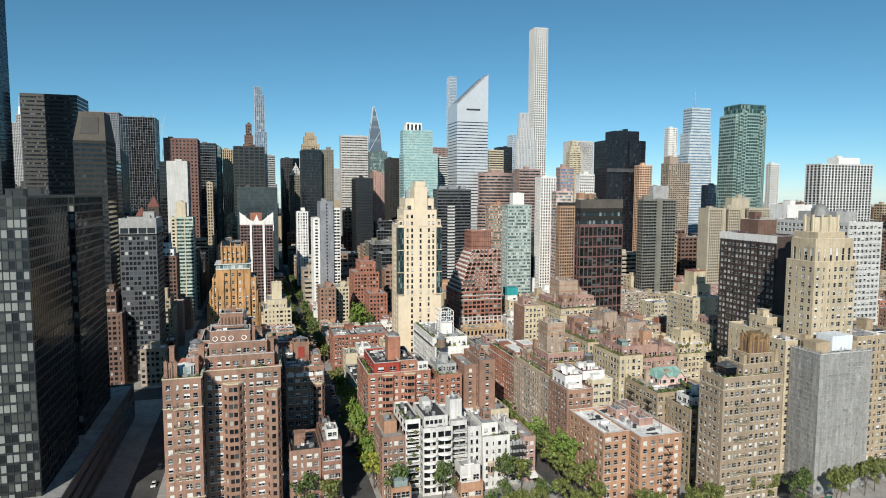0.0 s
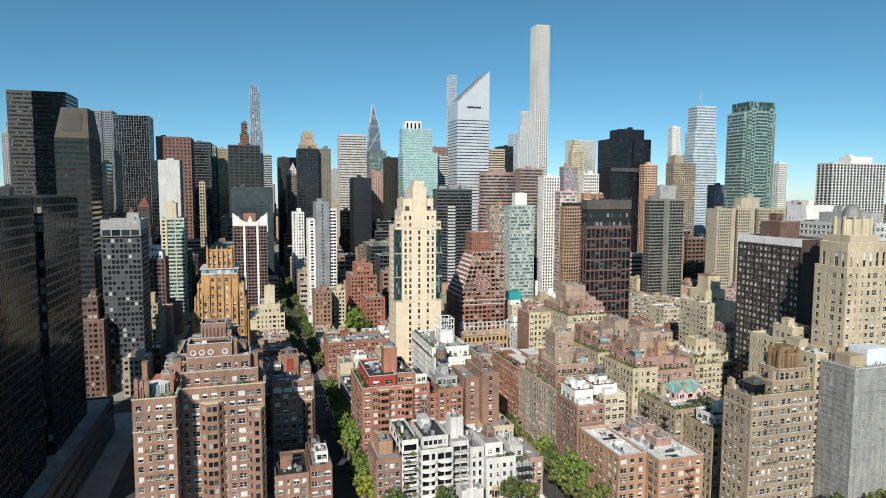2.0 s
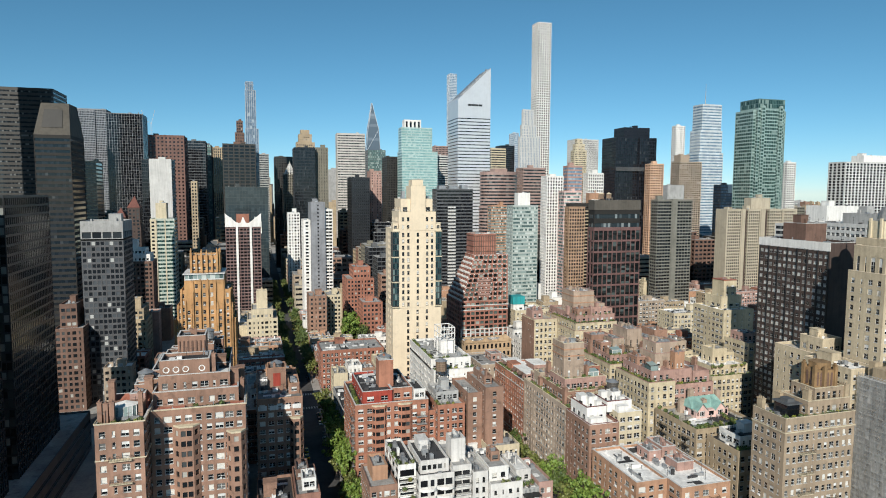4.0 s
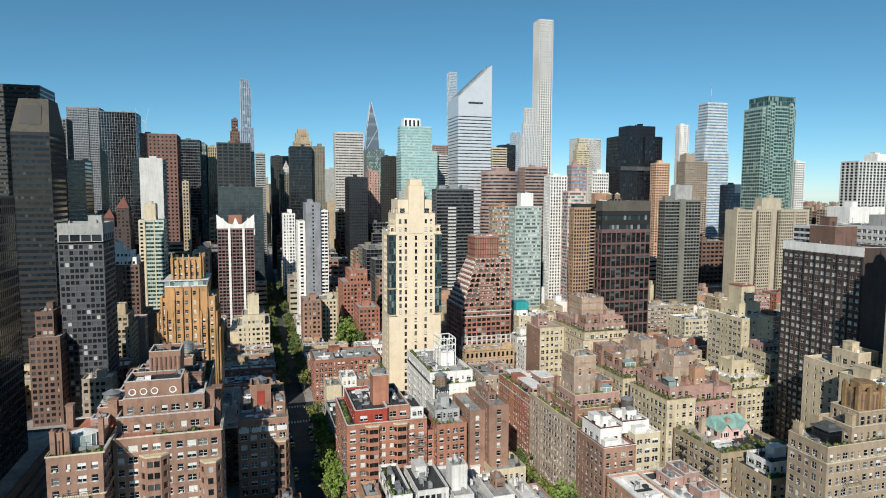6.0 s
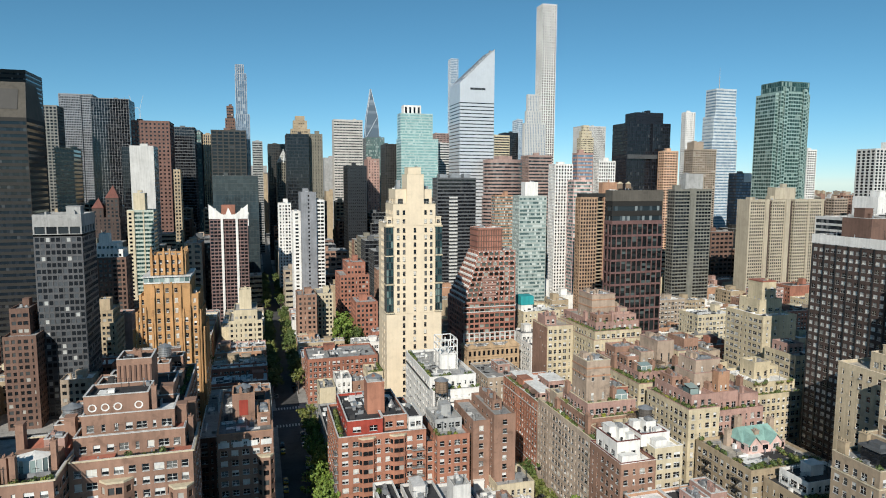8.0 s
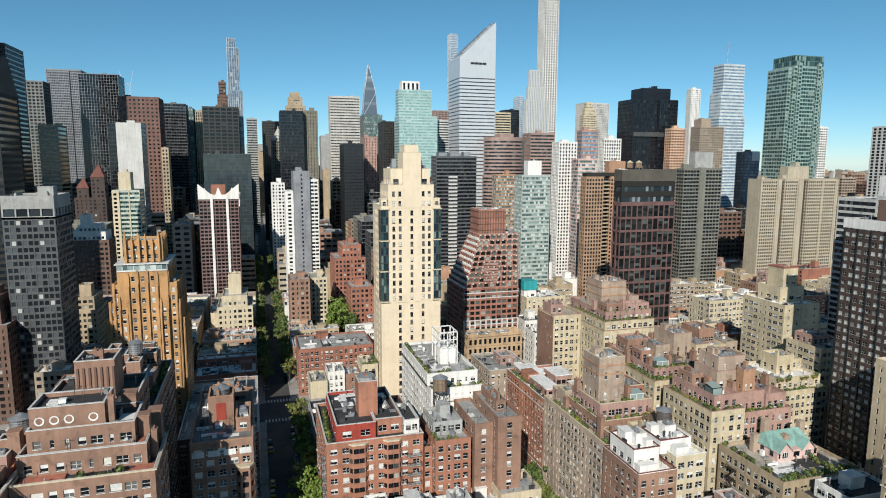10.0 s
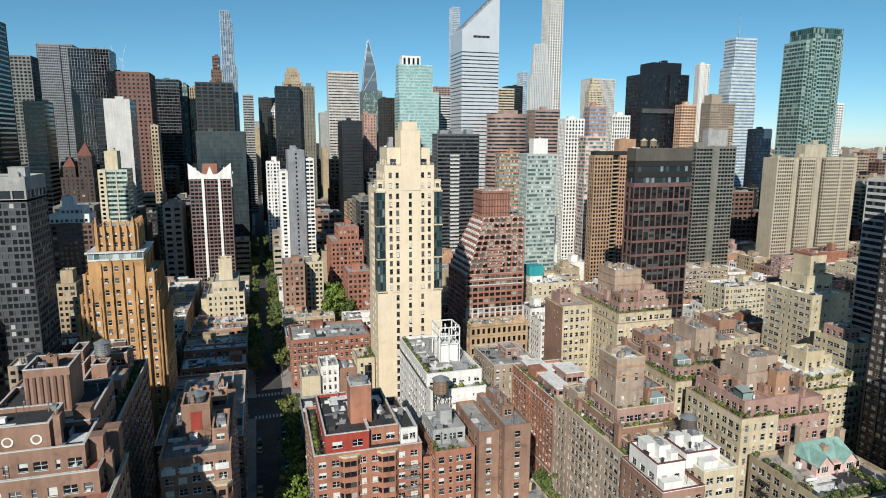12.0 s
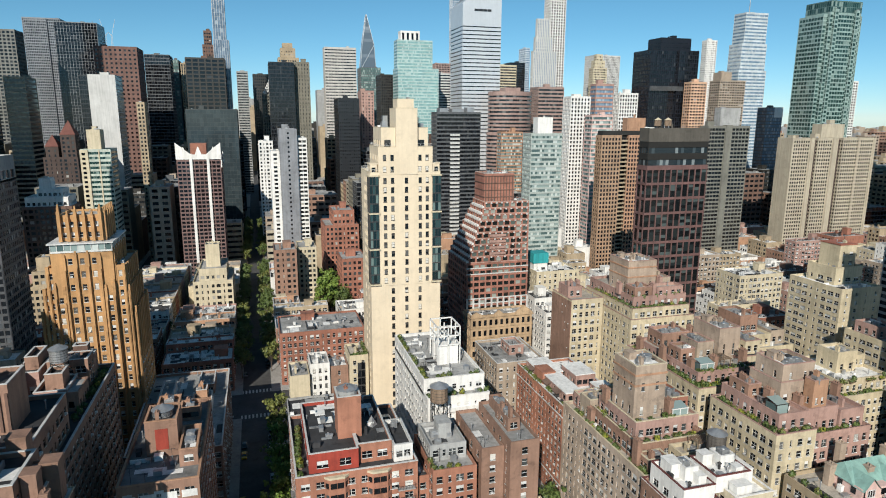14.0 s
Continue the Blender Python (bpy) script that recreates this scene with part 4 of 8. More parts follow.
# ---- golden deco tower ----
G26 = restyle(PREWAR, wall=GOLD, glass=glass_mat("hotel_glass", (0.015, 0.015, 0.016), (0.10, 0.095, 0.085), (0.5, 0.48, 0.43), (0.62, 0.85)), bay=3.1, ww=1.2, wh=1.75, floor=3.1, edge=0.6, mix=0)
GFLANK = {"cols": (2.0, 4.9, 7.8, 10.7, 13.6, 16.5, 19.4)}
gold = building("hotel_tower", "golden brick art deco tower with fluted piers and crown", "tower",
                [(-40.5, -13.5, 299, 322, 0, 56, restyle(G26, faces={"F": {"cols": (1.6, 25.4)}, "R": GFLANK})), (-39, -14.6, 297.8, 321, 0, 63.5, restyle(G26, faces={"F": {"cols": (1.4, 23)}, "R": GFLANK})), (-37.4, -15.4, 297.2, 320, 0, 70.5, restyle(G26, faces={"F": {"cols": (1.1, 20.6)}, "R": GFLANK})),
                 (-35.5, -18.4, 296.5, 318, 0, 63, restyle(G26, faces={"F": {"cols": (1.7, 5.2, 8.5, 11.8, 15.4)}, "R": GFLANK})), (-35.48, -18.42, 296.52, 318, 63, 76, restyle(G26, faces={"F": {"cols": (5.2, 8.5, 11.8)}, "R": GFLANK})),
                 (-32.8, -20.8, 298.6, 312, 79.2, 86.4, restyle(G26, ww=1.2, wh=1.5, bay=2.26, edge=0.3))], G26, near="FR", cap=260, seed=13, parapet=0.8, clutter=0, roof=ROOF_TAN, frame_mat=FRAME_W)
for x, z in ((-35.5, 66), (-33, 64.5), (-32.2, 74.5), (-29, 75.6), (-25.7, 75.6), (-22.4, 74.5), (-21.6, 64.5), (-19.2, 66)):
    q = Quads()
    q.box(x, x + 0.75, 295.9, 296.5, 0, z)
    q.box(x + 0.15, x + 0.6, 295.6, 295.9, 0, z - 4)
    q.box(x + 0.1, x + 0.65, 296.1, 296.5, z, z + 0.9)
    hang(gold, "pier", q, GOLD)
for x, y, z in ((-37.4, 296.8, 71.8), (-16.3, 296.8, 71.8), (-39, 297.4, 64.8), (-15.5, 297.4, 64.8), (-40.5, 298.6, 57.4), (-14.4, 298.6, 57.4)):
    q = Quads()
    q.box(x, x + 0.9, y, y + 0.5, 0, z)
    q.box(x + 0.2, x + 0.7, y - 0.2, y, 0, z - 2)
    hang(gold, "pier", q, GOLD)
for x, y0, n, z in ((-18.4, 297, 7, 77), (-15.4, 298, 7, 71.5), (-14.6, 299, 7, 64.4), (-13.5, 300, 7, 57)):
    for i in range(n):
        q = Quads()
        q.box(x, x + 0.4, y0 + i * 2.9, y0 + 0.8 + i * 2.9, 40, z)
        hang(gold, "pier", q, GOLD)
for i in range(6):
    x = -32.9 + i * 2.26
    q = Quads()
    top = (90.6, 88.6, 90.0, 89.6, 88.8, 90.4)[i]
    q.box(x, x + 0.9, 297.5, 298.6, 79.2, top - 2.2)
    q.box(x + 0.12, x + 0.78, 297.8, 298.7, top - 2.2, top - 0.9, True)
    q.box(x + 0.25, x + 0.65, 298.1, 298.8, top - 0.9, top, True)
    hang(gold, "crown_rib", q, GOLD)
    y = 298.6 + i * 2.5
    q = Quads()
    q.box(-20.8, -19.8, y, y + 0.9, 79.2, 88)
    q.box(-20.8, -20.1, y + 0.15, y + 0.75, 88, 89.4, True)
    hang(gold, "crown_rib", q, GOLD)
wq, gq = Quads(), Quads()
curtain(wq, gq, (-35.3, 296.3), (1, 0), (0, -1), 16.9, 76.3, 78.6, dict(bay=1.9, floor=2.3, spandrel=0.25, mullion=0.16))
curtain(wq, gq, (-18.4, 296.3), (0, 1), (1, 0), 20, 76.3, 78.6, dict(bay=1.9, floor=2.3, spandrel=0.25, mullion=0.16))
wq.box(-36, -17.8, 295.6, 317.5, 78.6, 79.0, True)
wq.box(-35.4, -18.3, 296.2, 317, 76, 76.3, True)
hang(gold, "glazed_gallery", gq, G_GREEN)
hang(gold, "gallery_frame", wq, FRAME_W, "white gallery frame")

# ---- cream tower ----
CT = style(CREAM, G_HOME, 3.2, 3.2, 1.2, 2.0, 0.6, 0.3, ground=3, mix=0)
CTL = restyle(CT, faces={"F": {"cols": (8.1, 13.1, 18.1)}, "L": {"cols": (8, 13)}, "R": {"cols": (8, 13)}})
CTU = restyle(CT, ground=0.2, faces={"F": {"cols": (5.4, 8.1, 13.1, 18.1, 20.7)}, "L": {"cols": (6.5, 9, 11.5)}, "R": {"cols": (6.5, 9, 11.5)}})
CTS = restyle(CT, faces={"F": {"cols": (2.2, 4.9, 9.9, 14.9, 17.5)}})
cream = building("apartment_tower", "cream stone apartment tower with dark glass corner bays", "apartment building",
                 [(63.1, 88.9, 303, 321.5, 0, 57, CTL), (63.2, 88.7, 302.8, 321.3, 57, 97, CTU), (66.3, 85.8, 302.7, 320, 97, 105.7, CTS), (67.6, 84.4, 304, 319, 105.7, 112.3, restyle(CT, wh=2.4, ww=2.3, floor=3.2, faces={"F": {"cols": (2.3, 14.4)}})), (72.6, 80.3, 302.6, 313, 97, 118.9, restyle(CT, blank="LRB", faces={"F": {"cols": (3.6,), "blank": "F"}})), (73.4, 79.2, 303.4, 311, 118.9, 122, restyle(CT, blank="FLRB"))],
                 CT, near="F", cap=200, seed=14, clutter=0, coping=CREAM2, parapet=0.9, frame_mat=FRAME_D)
q, g = Quads(), Quads()
for x0, x1 in ((63.0, 66.2), (85.7, 88.9)):
    curtain(q, g, (x0, 302.5), (1, 0), (0, -1), x1 - x0, 58, 96.4, dict(bay=1.05, floor=3.2, spandrel=0.4, mullion=0.1))
for x, u, n in ((63.0, (0, -1), (-1, 0)), (88.9, (0, 1), (1, 0))):
    curtain(q, g, (x, 306.5 if x < 70 else 302.5), u, n, 4, 58, 96.4, dict(bay=1.05, floor=3.2, spandrel=0.4, mullion=0.1))
hang(cream, "bay_panes", g, glass_mat("bay_glass", (0.012, 0.025, 0.028), (0.035, 0.07, 0.072), (0.14, 0.2, 0.19), (0.5, 0.85), rough=0.06), "dark teal glass corner bays", kind="stuff")
hang(cream, "bay_frame", q, FRAME_D, kind="stuff")
for z in (57.3, 70.3, 83.2, 96.4):
    for x0, x1 in ((62.7, 66.6), (85.3, 89.2)):
        q = Quads()
        q.box(x0, x1, 302.2, 306.8, z, z + 0.5, True)
        hang(cream, "bay_band", q, CREAM2)
for x0, x1 in ((63.4, 66.0), (86.1, 88.5)):
    q, g = Quads(), Quads()
    for (o, u, n, ln) in (((x0, 303.2), (1, 0), (0, -1), x1 - x0), ((x1, 303.2), (0, 1), (1, 0), 5), ((x1, 308.2), (-1, 0), (0, 1), x1 - x0), ((x0, 308.2), (0, -1), (-1, 0), 5)):
        facade(q, g, o, u, n, ln, 97, 100.6, restyle(CT, ground=0.2, wh=1.7, ww=1.4, floor=3))
    q.box(x0 - 0.2, x1 + 0.2, 303, 308.4, 100.6, 101, True)
    hang(cream, "corner_turret", q, CREAM)
    hang(cream, "turret_panes", g, G_DARK, kind="stuff")
terrace_rail(cream, 66.4, 85.7, 302.8, 319, 106.6, WHITE2)
terrace_rail(cream, 63.3, 88.6, 302.9, 321, 97.9, WHITE2)
for x, y, z, h in ((68.5, 306, 112.3, 3), (82, 307, 112.3, 2.4), (70, 312, 112.3, 5), (81.2, 311, 112.3, 4.5)):
    q = Quads()
    q.box(x, x + 1.6, y, y + 2.6, z, z + h)
    hang(cream, "plant_box", q, METAL)

# ---- stepped red tower ----
SR = restyle(POSTWAR, wall=wall_mat("rose_brick", (0.37, 0.165, 0.12), vary=0.3), glass=glass_mat("grey_green_glass", (0.012, 0.016, 0.016), (0.09, 0.115, 0.105), (0.3, 0.33, 0.3), (0.5, 0.82)), bay=3.3, ww=2.5, wh=1.95, floor=2.5, sill=0.55, depth=0.55, ground=0.2, crown=0.1, mix=0)
step_tiers = [(122.5, 155, 372, 404, 0, 46, restyle(SR, floor=3.0))]
for k in range(10):
    step_tiers.append((123.4 + 0.85 * k, 154.97 - 0.03 * k, 372.03 + 0.03 * k, 403 - 1.5 * k, 46 + 3 * k, 49 + 3 * k))
step = building("apartment_tower", "red brick tower with terraced steps and pale parapets", "apartment building",
                [*step_tiers, (131.5, 147, 374, 388, 76, 89.5, restyle(SR, blank="FLRB"))],
                SR, near="", seed=15, clutter=0, coping=wall_mat("pale_rose_stone", (0.55, 0.44, 0.38)), parapet=0.5, frame_mat=FRAME_D)
for k in range(10):
    for m in range(9):
        y = 372.3 + m * (30 - 1.5 * k) / 9
        q = Quads()
        q.box(122.5 + 0.85 * k, 123.5 + 0.85 * k, y, y + 1.6, 46.2 + 3 * k, 47.5 + 3 * k)
        hang(step, "parapet_block", q, WHITE)
    q = Quads()
    for m in range(9):
        x = 123.9 + 0.85 * k + m * (30.4 - 0.85 * k) / 8.4
        q.box(x, x + 0.8, 371.72, 372.02, 48.6 + 3 * k, 49.3 + 3 * k)
    hang(step, "sill_blocks", q, WHITE2, kind="stuff")
for z in (19, 25.2, 27.8, 40.4, 43.4):
    q = Quads()
    q.box(122.3, 155.2, 371.75, 372.02, z, z + 0.55)
    hang(step, "string_course", q, WHITE2)
for m in range(11):
    q = Quads()
    q.box(122.4 + m * 3.22, 123.3 + m * 3.22, 371.7, 372.02, 19.5, 28)
    hang(step, "white_pier", q, WHITE2)
for k in range(4):
    q = Quads()
    q.box(134, 142.5, 371.4, 372.02, 50.2 + 3 * k, 50.5 + 3 * k, True)
    q.ring(134, 142.5, 371.3, 372, 0.08, 50.5 + 3 * k, 51.4 + 3 * k)
    hang(step, "balcony", q, BRICK_MAROON)
for x in range(10):
    q = Quads()
    q.box(132 + 1.55 * x, 132.5 + 1.55 * x, 373.7, 374, 76, 89)
    hang(step, "rib", q, BRICK_DARK)
for k in range(4):
    q = Quads()
    q.box(131.2, 147.3, 373.6, 388.3, 78.5 + 3.4 * k, 78.8 + 3.4 * k)
    hang(step, "string_course", q, BRICK_DARK)
OCHRE = wall_mat("ochre_brick", (0.50, 0.355, 0.22), vary=0.3)
ornate = building("apartment_building", "ornate ochre brick house with arched windows and gables", "apartment building", [(121, 153, 360.5, 371.6, 0, 22)], restyle(PREWAR, wall=OCHRE, glass=G_DARK, bay=2.9, ww=1.5, wh=2.9, floor=5.2, sill=1.1, depth=0.5, mix=0), seed=16, clutter=0, cornice=[(-0.2, 0.6), (-5.4, 0.35), (-10.6, 0.3)], coping=OCHRE, frame_mat=FRAME_D)
for x0, x1, top in ((144, 153, 26.5), (121, 127, 24.5), (133, 138, 25)):
    q = Quads()
    q.prism([(x0, 360), (x1, 360), (x1, 361.2), (x0, 361.2)], 22, 23)
    mid = (x0 + x1) / 2
    for y0, y1 in ((360, 361.2),):
        q.quad((x0, y0, 23), (x1, y0, 23), (mid + 0.1, y0, top), (mid - 0.1, y0, top))
        q.quad((x1, y1, 23), (x0, y1, 23), (mid - 0.1, y1, top), (mid + 0.1, y1, top))
        q.quad((x0, y0, 23), (mid - 0.1, y0, top), (mid - 0.1, y1, top), (x0, y1, 23))
        q.quad((mid + 0.1, y0, top), (x1, y0, 23), (x1, y1, 23), (mid + 0.1, y1, top))
    hang(ornate, "gable", q, OCHRE)
# flat-roofed brown house before it
building("apartment_building", "brown brick house with a patched pale flat roof", "apartment building", [(107.5, 127, 291, 316, 0, 26.5), (116, 122, 300, 309, 26.5, 29.6, restyle(PREWAR, wall=BRICK_MAROON, bay=3))], restyle(PREWAR, wall=BRICK_GREY, bay=2.8), near="FL", cap=60, seed=161, clutter=4, bulk=False, roof=ROOF_GREY, coping=WHITE2)

# ---- black-brown slab and the tall tan tower before it ----
BB = restyle(POSTWAR, wall=BLACKBRICK, glass=glass_mat("slab_glass", (0.02, 0.02, 0.02), (0.22, 0.22, 0.21), (0.70, 0.69, 0.65), (0.38, 0.60)), bay=2.55, ww=1.75, wh=1.45, floor=2.85, sill=0.8)
slab = building("apartment_tower", "black-brown brick slab with close rows of white windows", "apartment building", [(215, 233, 184, 221, 0, 96), (219, 230, 200, 212, 96, 103, restyle(BB, wall=BRICK_DARK, blank="FLRB"))], restyle(BB, blank="F"), near="L", cap=150, seed=17, coping=WHITE2, frame_mat=wall_mat("grey_frame", (0.42, 0.42, 0.40), rough=0.5, bump=0))
q = Quads()
q.box(214.8, 215, 183.9, 221.1, 93.6, 97)
hang(slab, "parapet_band", q, WHITE, "white parapet band")
for k in range(8):
    q = Quads()
    q.box(214.75, 215, 184.4 + 5.1 * k, 184.9 + 5.1 * k, 2, 93.6)
    hang(slab, "pier", q, BLACK)
TT = restyle(PREWAR, wall=wall_mat("stone_buff", (0.54, 0.45, 0.315)), bay=3.0, ww=1.3, floor=3.2)
river = building("apartment_tower", "tan brick tower with carved crown and lead dome", "apartment building",
         [(198, 219.5, 147, 161, 0, 88), (199, 218.5, 148, 160, 88, 97, restyle(TT, floor=8, wh=5.5, ww=1.2)), (202, 216, 150, 162, 97, 99.5, restyle(TT, blank="FLRB"))], TT, near="FL", cap=160, seed=18, coping=CREAM, clutter=0, parapet=1.4)
q = Quads()
q.prism([(204.5, 151), (212.5, 151), (214, 152.5), (214, 158.5), (212.5, 160), (204.5, 160), (203, 158.5), (203, 152.5)], 99, 107)
for x in (204, 208, 212.2):
    q.box(x, x + 0.8, 150.3, 151, 99, 108)
for y in (153, 157):
    q.box(202.4, 203, y, y + 0.8, 99, 108)
hang(river, "lantern", q, CREAM2)
q = Quads()
for k in range(5):
    a0, a1 = k * math.pi / 10, (k + 1) * math.pi / 10
    q.cone(208.5, 155.5, 107.5 + 5 * math.sin(a0), 3.4 * math.cos(a0), 107.5 + 5 * math.sin(a1), max(0.05, 3.4 * math.cos(a1)), 14, k == 4)
q.cone(208.5, 155.5, 112.4, 0.3, 116, 0.05, 8)
hang(river, "dome", q, wall_mat("lead_roof", (0.24, 0.24, 0.235), rough=0.5))
building("apartment_building", "tan brick wing with carved parapets", "apartment building", [(192, 206, 166.3, 186, 0, 57), (196, 205, 168, 178, 57, 62)], TT, near="L", seed=181, coping=CREAM, clutter=2, roof=ROOF_TAN)
building("apartment_building", "tan brick wing behind the netted block", "apartment building", [(186, 197.5, 147.3, 166, 0, 57)], TT, near="L", seed=182, coping=CREAM, clutter=2, roof=ROOF_WHITE)
building("apartment_tower", "grey and white banded apartment block", "apartment building", [(279, 302, 203, 262, 0, 101), (284, 298, 215, 240, 101, 106, restyle(POSTWAR, wall=GREY, blank="FLRB"))], restyle(GRID, wall=WHITE2, glass=G_OFFICE, floor=3.1, bay=2.8, ww=2.1, wh=1.6), seed=183)
building("apartment_building", "white sheeted roof box on an apartment slab", "apartment building", [(300, 330, 262.5, 300, 0, 98), (302, 326, 266, 280, 98, 109, restyle(POSTWAR, wall=WHITE, blank="FLRB"))], restyle(OFFICE, wall=WHITE2, floor=3.1), seed=184)

# ---- tan deco house with bronze-gold crown ----
DT = restyle(PREWAR, wall=wall_mat("taupe_brick", (0.37, 0.285, 0.20)), bay=2.35, ww=1.2, wh=1.75, floor=3.1)
deco = building("apartment_building", "taupe brick riverside apartment house with balconies and terraces", "apartment building",
                [(142, 168, 130, 142.5, 0, 50.5), (151.5, 167.4, 131.5, 142, 50.5, 54.3, restyle(DT, bay=2.2)), (155, 166, 132.6, 141.4, 54.3, 57.6, restyle(DT, bay=2.0, ww=1.1, wh=2.2, sill=0.5))], DT, near="FL", seed=19, cap=260, coping=CREAM2, clutter=7, bulk=False)
AMBER = wall_mat("amber_brick", (0.40, 0.25, 0.12), vary=0.4, streak=0.4)
plan8 = [(157.2, 135), (159, 133.2), (163, 133.2), (164.8, 135), (164.8, 139), (163, 140.8), (159, 140.8), (157.2, 139)]
cr = Quads()
cr.prism(plan8, 57.6, 63.5)
cr.prism([(161 + (x - 161) * 0.72, 137 + (y - 137) * 0.72) for x, y in plan8], 63.5, 65.4)
hang(deco, "tank_house", cr, AMBER, "amber brick octagonal crown")
for (ax, ay), (bx, by) in zip(plan8, plan8[1:] + plan8[:1]):
    q = Quads()
    q.box(ax - 0.5, ax + 0.5, ay - 0.5, ay + 0.5, 57.6, 64.4)
    q.box(ax - 0.3, ax + 0.3, ay - 0.3, ay + 0.3, 64.4, 65)
    hang(deco, "buttress", q, AMBER)
    for f in (0.33, 0.67):
        mx, my = ax + (bx - ax) * f, ay + (by - ay) * f
        ox, oy = (mx - 161) * 0.012, (my - 137) * 0.012
        q = Quads()
        ux, uy = (bx - ax) * 0.1, (by - ay) * 0.1
        q.quad((mx - ux + ox, my - uy + oy, 58.6), (mx + ux + ox, my + uy + oy, 58.6), (mx + ux + ox, my + uy + oy, 62.4), (mx - ux + ox, my - uy + oy, 62.4))
        q.quad((mx - ux + ox, my - uy + oy, 62.4), (mx + ux + ox, my + uy + oy, 62.4), (mx + ux * 0.3 + ox, my + uy * 0.3 + oy, 62.9), (mx - ux * 0.3 + ox, my - uy * 0.3 + oy, 62.9))
        hang(deco, "arched_recess", q, BRICK_DARK)
for x, y, h in ((152, 132, 4), (166, 132, 4.5), (143, 140, 3.5), (149, 139.5, 5)):
    stack(deco, x, y, 50.5 if x < 151 else 54.3, h, TAN)
terrace_rail(deco, 142.2, 167.8, 130.2, 142, 50.5, IRON)
bands(deco, 142, 168, 130, 142.5, (8, 47), CREAM2, 0.2)
for k, z in enumerate((9.6, 15.8, 22, 28.2, 34.4, 40.6)):
    balcony(deco, 147.5, 152.5, 128.7, 130, z)
for z in (12.7, 25):
    balcony(deco, 158.5, 162, 128.9, 130, z)
hedge(143.5, 131.3, 166, 131.3, 50.5, seed=27, skip=0.35)
hedge(143.5, 133, 143.5, 141, 50.5, seed=28, skip=0.3)
pav = Quads()
pav.box(145.5, 150, 133, 138, 50.6, 54.2)
hang(deco, "glazed_pavilion", pav, G_DARK)
pr = Quads()
pr.box(145, 150.5, 132.5, 138.5, 54.2, 54.6, True)
pr.prism([(146.5, 134), (149, 134), (149, 137), (146.5, 137)], 54.6, 55.6)
hang(deco, "pavilion_roof", pr, DARKGREY)

# ---- house wrapped in scaffold netting ----
net = building("scaffolded_building", "apartment block wrapped in grey scaffold netting", "building under repair", [(189.4, 211.6, 134.4, 145.5, 0, 55)], restyle(TT, wall=GREY, glass=G_DARK), roof=ROOF_TAN, seed=77, clutter=0)
TAKEN.append((186, 226, 130, 190))


def nrand(rng, spread):
    return rng.uniform(-spread, spread)


nrng = random.Random(77)
lifts = [2 + 2.0 * i for i in range(28)]
for (o, u, n, length) in (((187.6, 132.6), (1, 0), (0, -1), 25.8), ((187.6, 146.4), (0, -1), (-1, 0), 13.8), ((213.4, 132.6), (0, 1), (1, 0), 13.8)):
    cols = int(length / 2.6)
    for i in range(cols):
        q = Quads()
        bulge = nrand(nrng, 0.08)
        for k in range(len(lifts) - 1):
            s0, s1 = length * i / cols + 0.03, length * (i + 1) / cols - 0.03
            sm = (s0 + s1) / 2
            sag = nrand(nrng, 0.12) + bulge
            for p, r, dp, dr in ((s0, sm, 0.0, sag), (sm, s1, sag, 0.0)):
                q.quad((o[0] + u[0] * p + n[0] * dp, o[1] + u[1] * p + n[1] * dp, lifts[k]), (o[0] + u[0] * r + n[0] * dr, o[1] + u[1] * r + n[1] * dr, lifts[k]),
                       (o[0] + u[0] * r + n[0] * dr, o[1] + u[1] * r + n[1] * dr, lifts[k + 1]), (o[0] + u[0] * p + n[0] * dp, o[1] + u[1] * p + n[1] * dp, lifts[k + 1]))
        hang(net, "netting", q, NETTING, "sagging grey debris netting")
for i in range(11):
    for p, r in (((187.9 + i * 2.55, 132.9), (187.9 + i * 2.55, 133.9)), ((187.9, 132.9 + i * 1.33), (188.9, 132.9 + i * 1.33))):
        q = Quads()
        q.beam((*p, 0), (*p, 57.5), 0.1)
        q.beam((*r, 0), (*r, 57), 0.1)
        hang(net, "scaffold_pole", q, METAL)
for z in lifts:
    q = Quads()
    q.box(187.8, 213.2, 132.75, 134.2, z - 0.1, z + 0.16, True)
    q.box(187.8, 189.2, 134.2, 146, z - 0.1, z + 0.16, True)
    q.beam((187.8, 132.8, z + 1), (213.2, 132.8, z + 1), 0.1)
    q.beam((187.8, 132.8, z + 1), (187.8, 146, z + 1), 0.1)
    hang(net, "scaffold_deck", q, WHITE2)
q = Quads()
q.box(198, 208, 137, 144.5, 55.6, 61.5)
hang(net, "sheeted_plant_room", q, wall_mat("white_sheeting", (0.72, 0.76, 0.80), vary=0.08))
for x0, x1, y0, y1, h in ((190, 197, 137, 143, 59.5), (208.5, 211.4, 138, 145, 58.6), (191, 194, 143.2, 145.4, 61)):
    q = Quads()
    q.box(x0, x1, y0, y1, 55, h)
    hang(net, "roof_house", q, TAN)
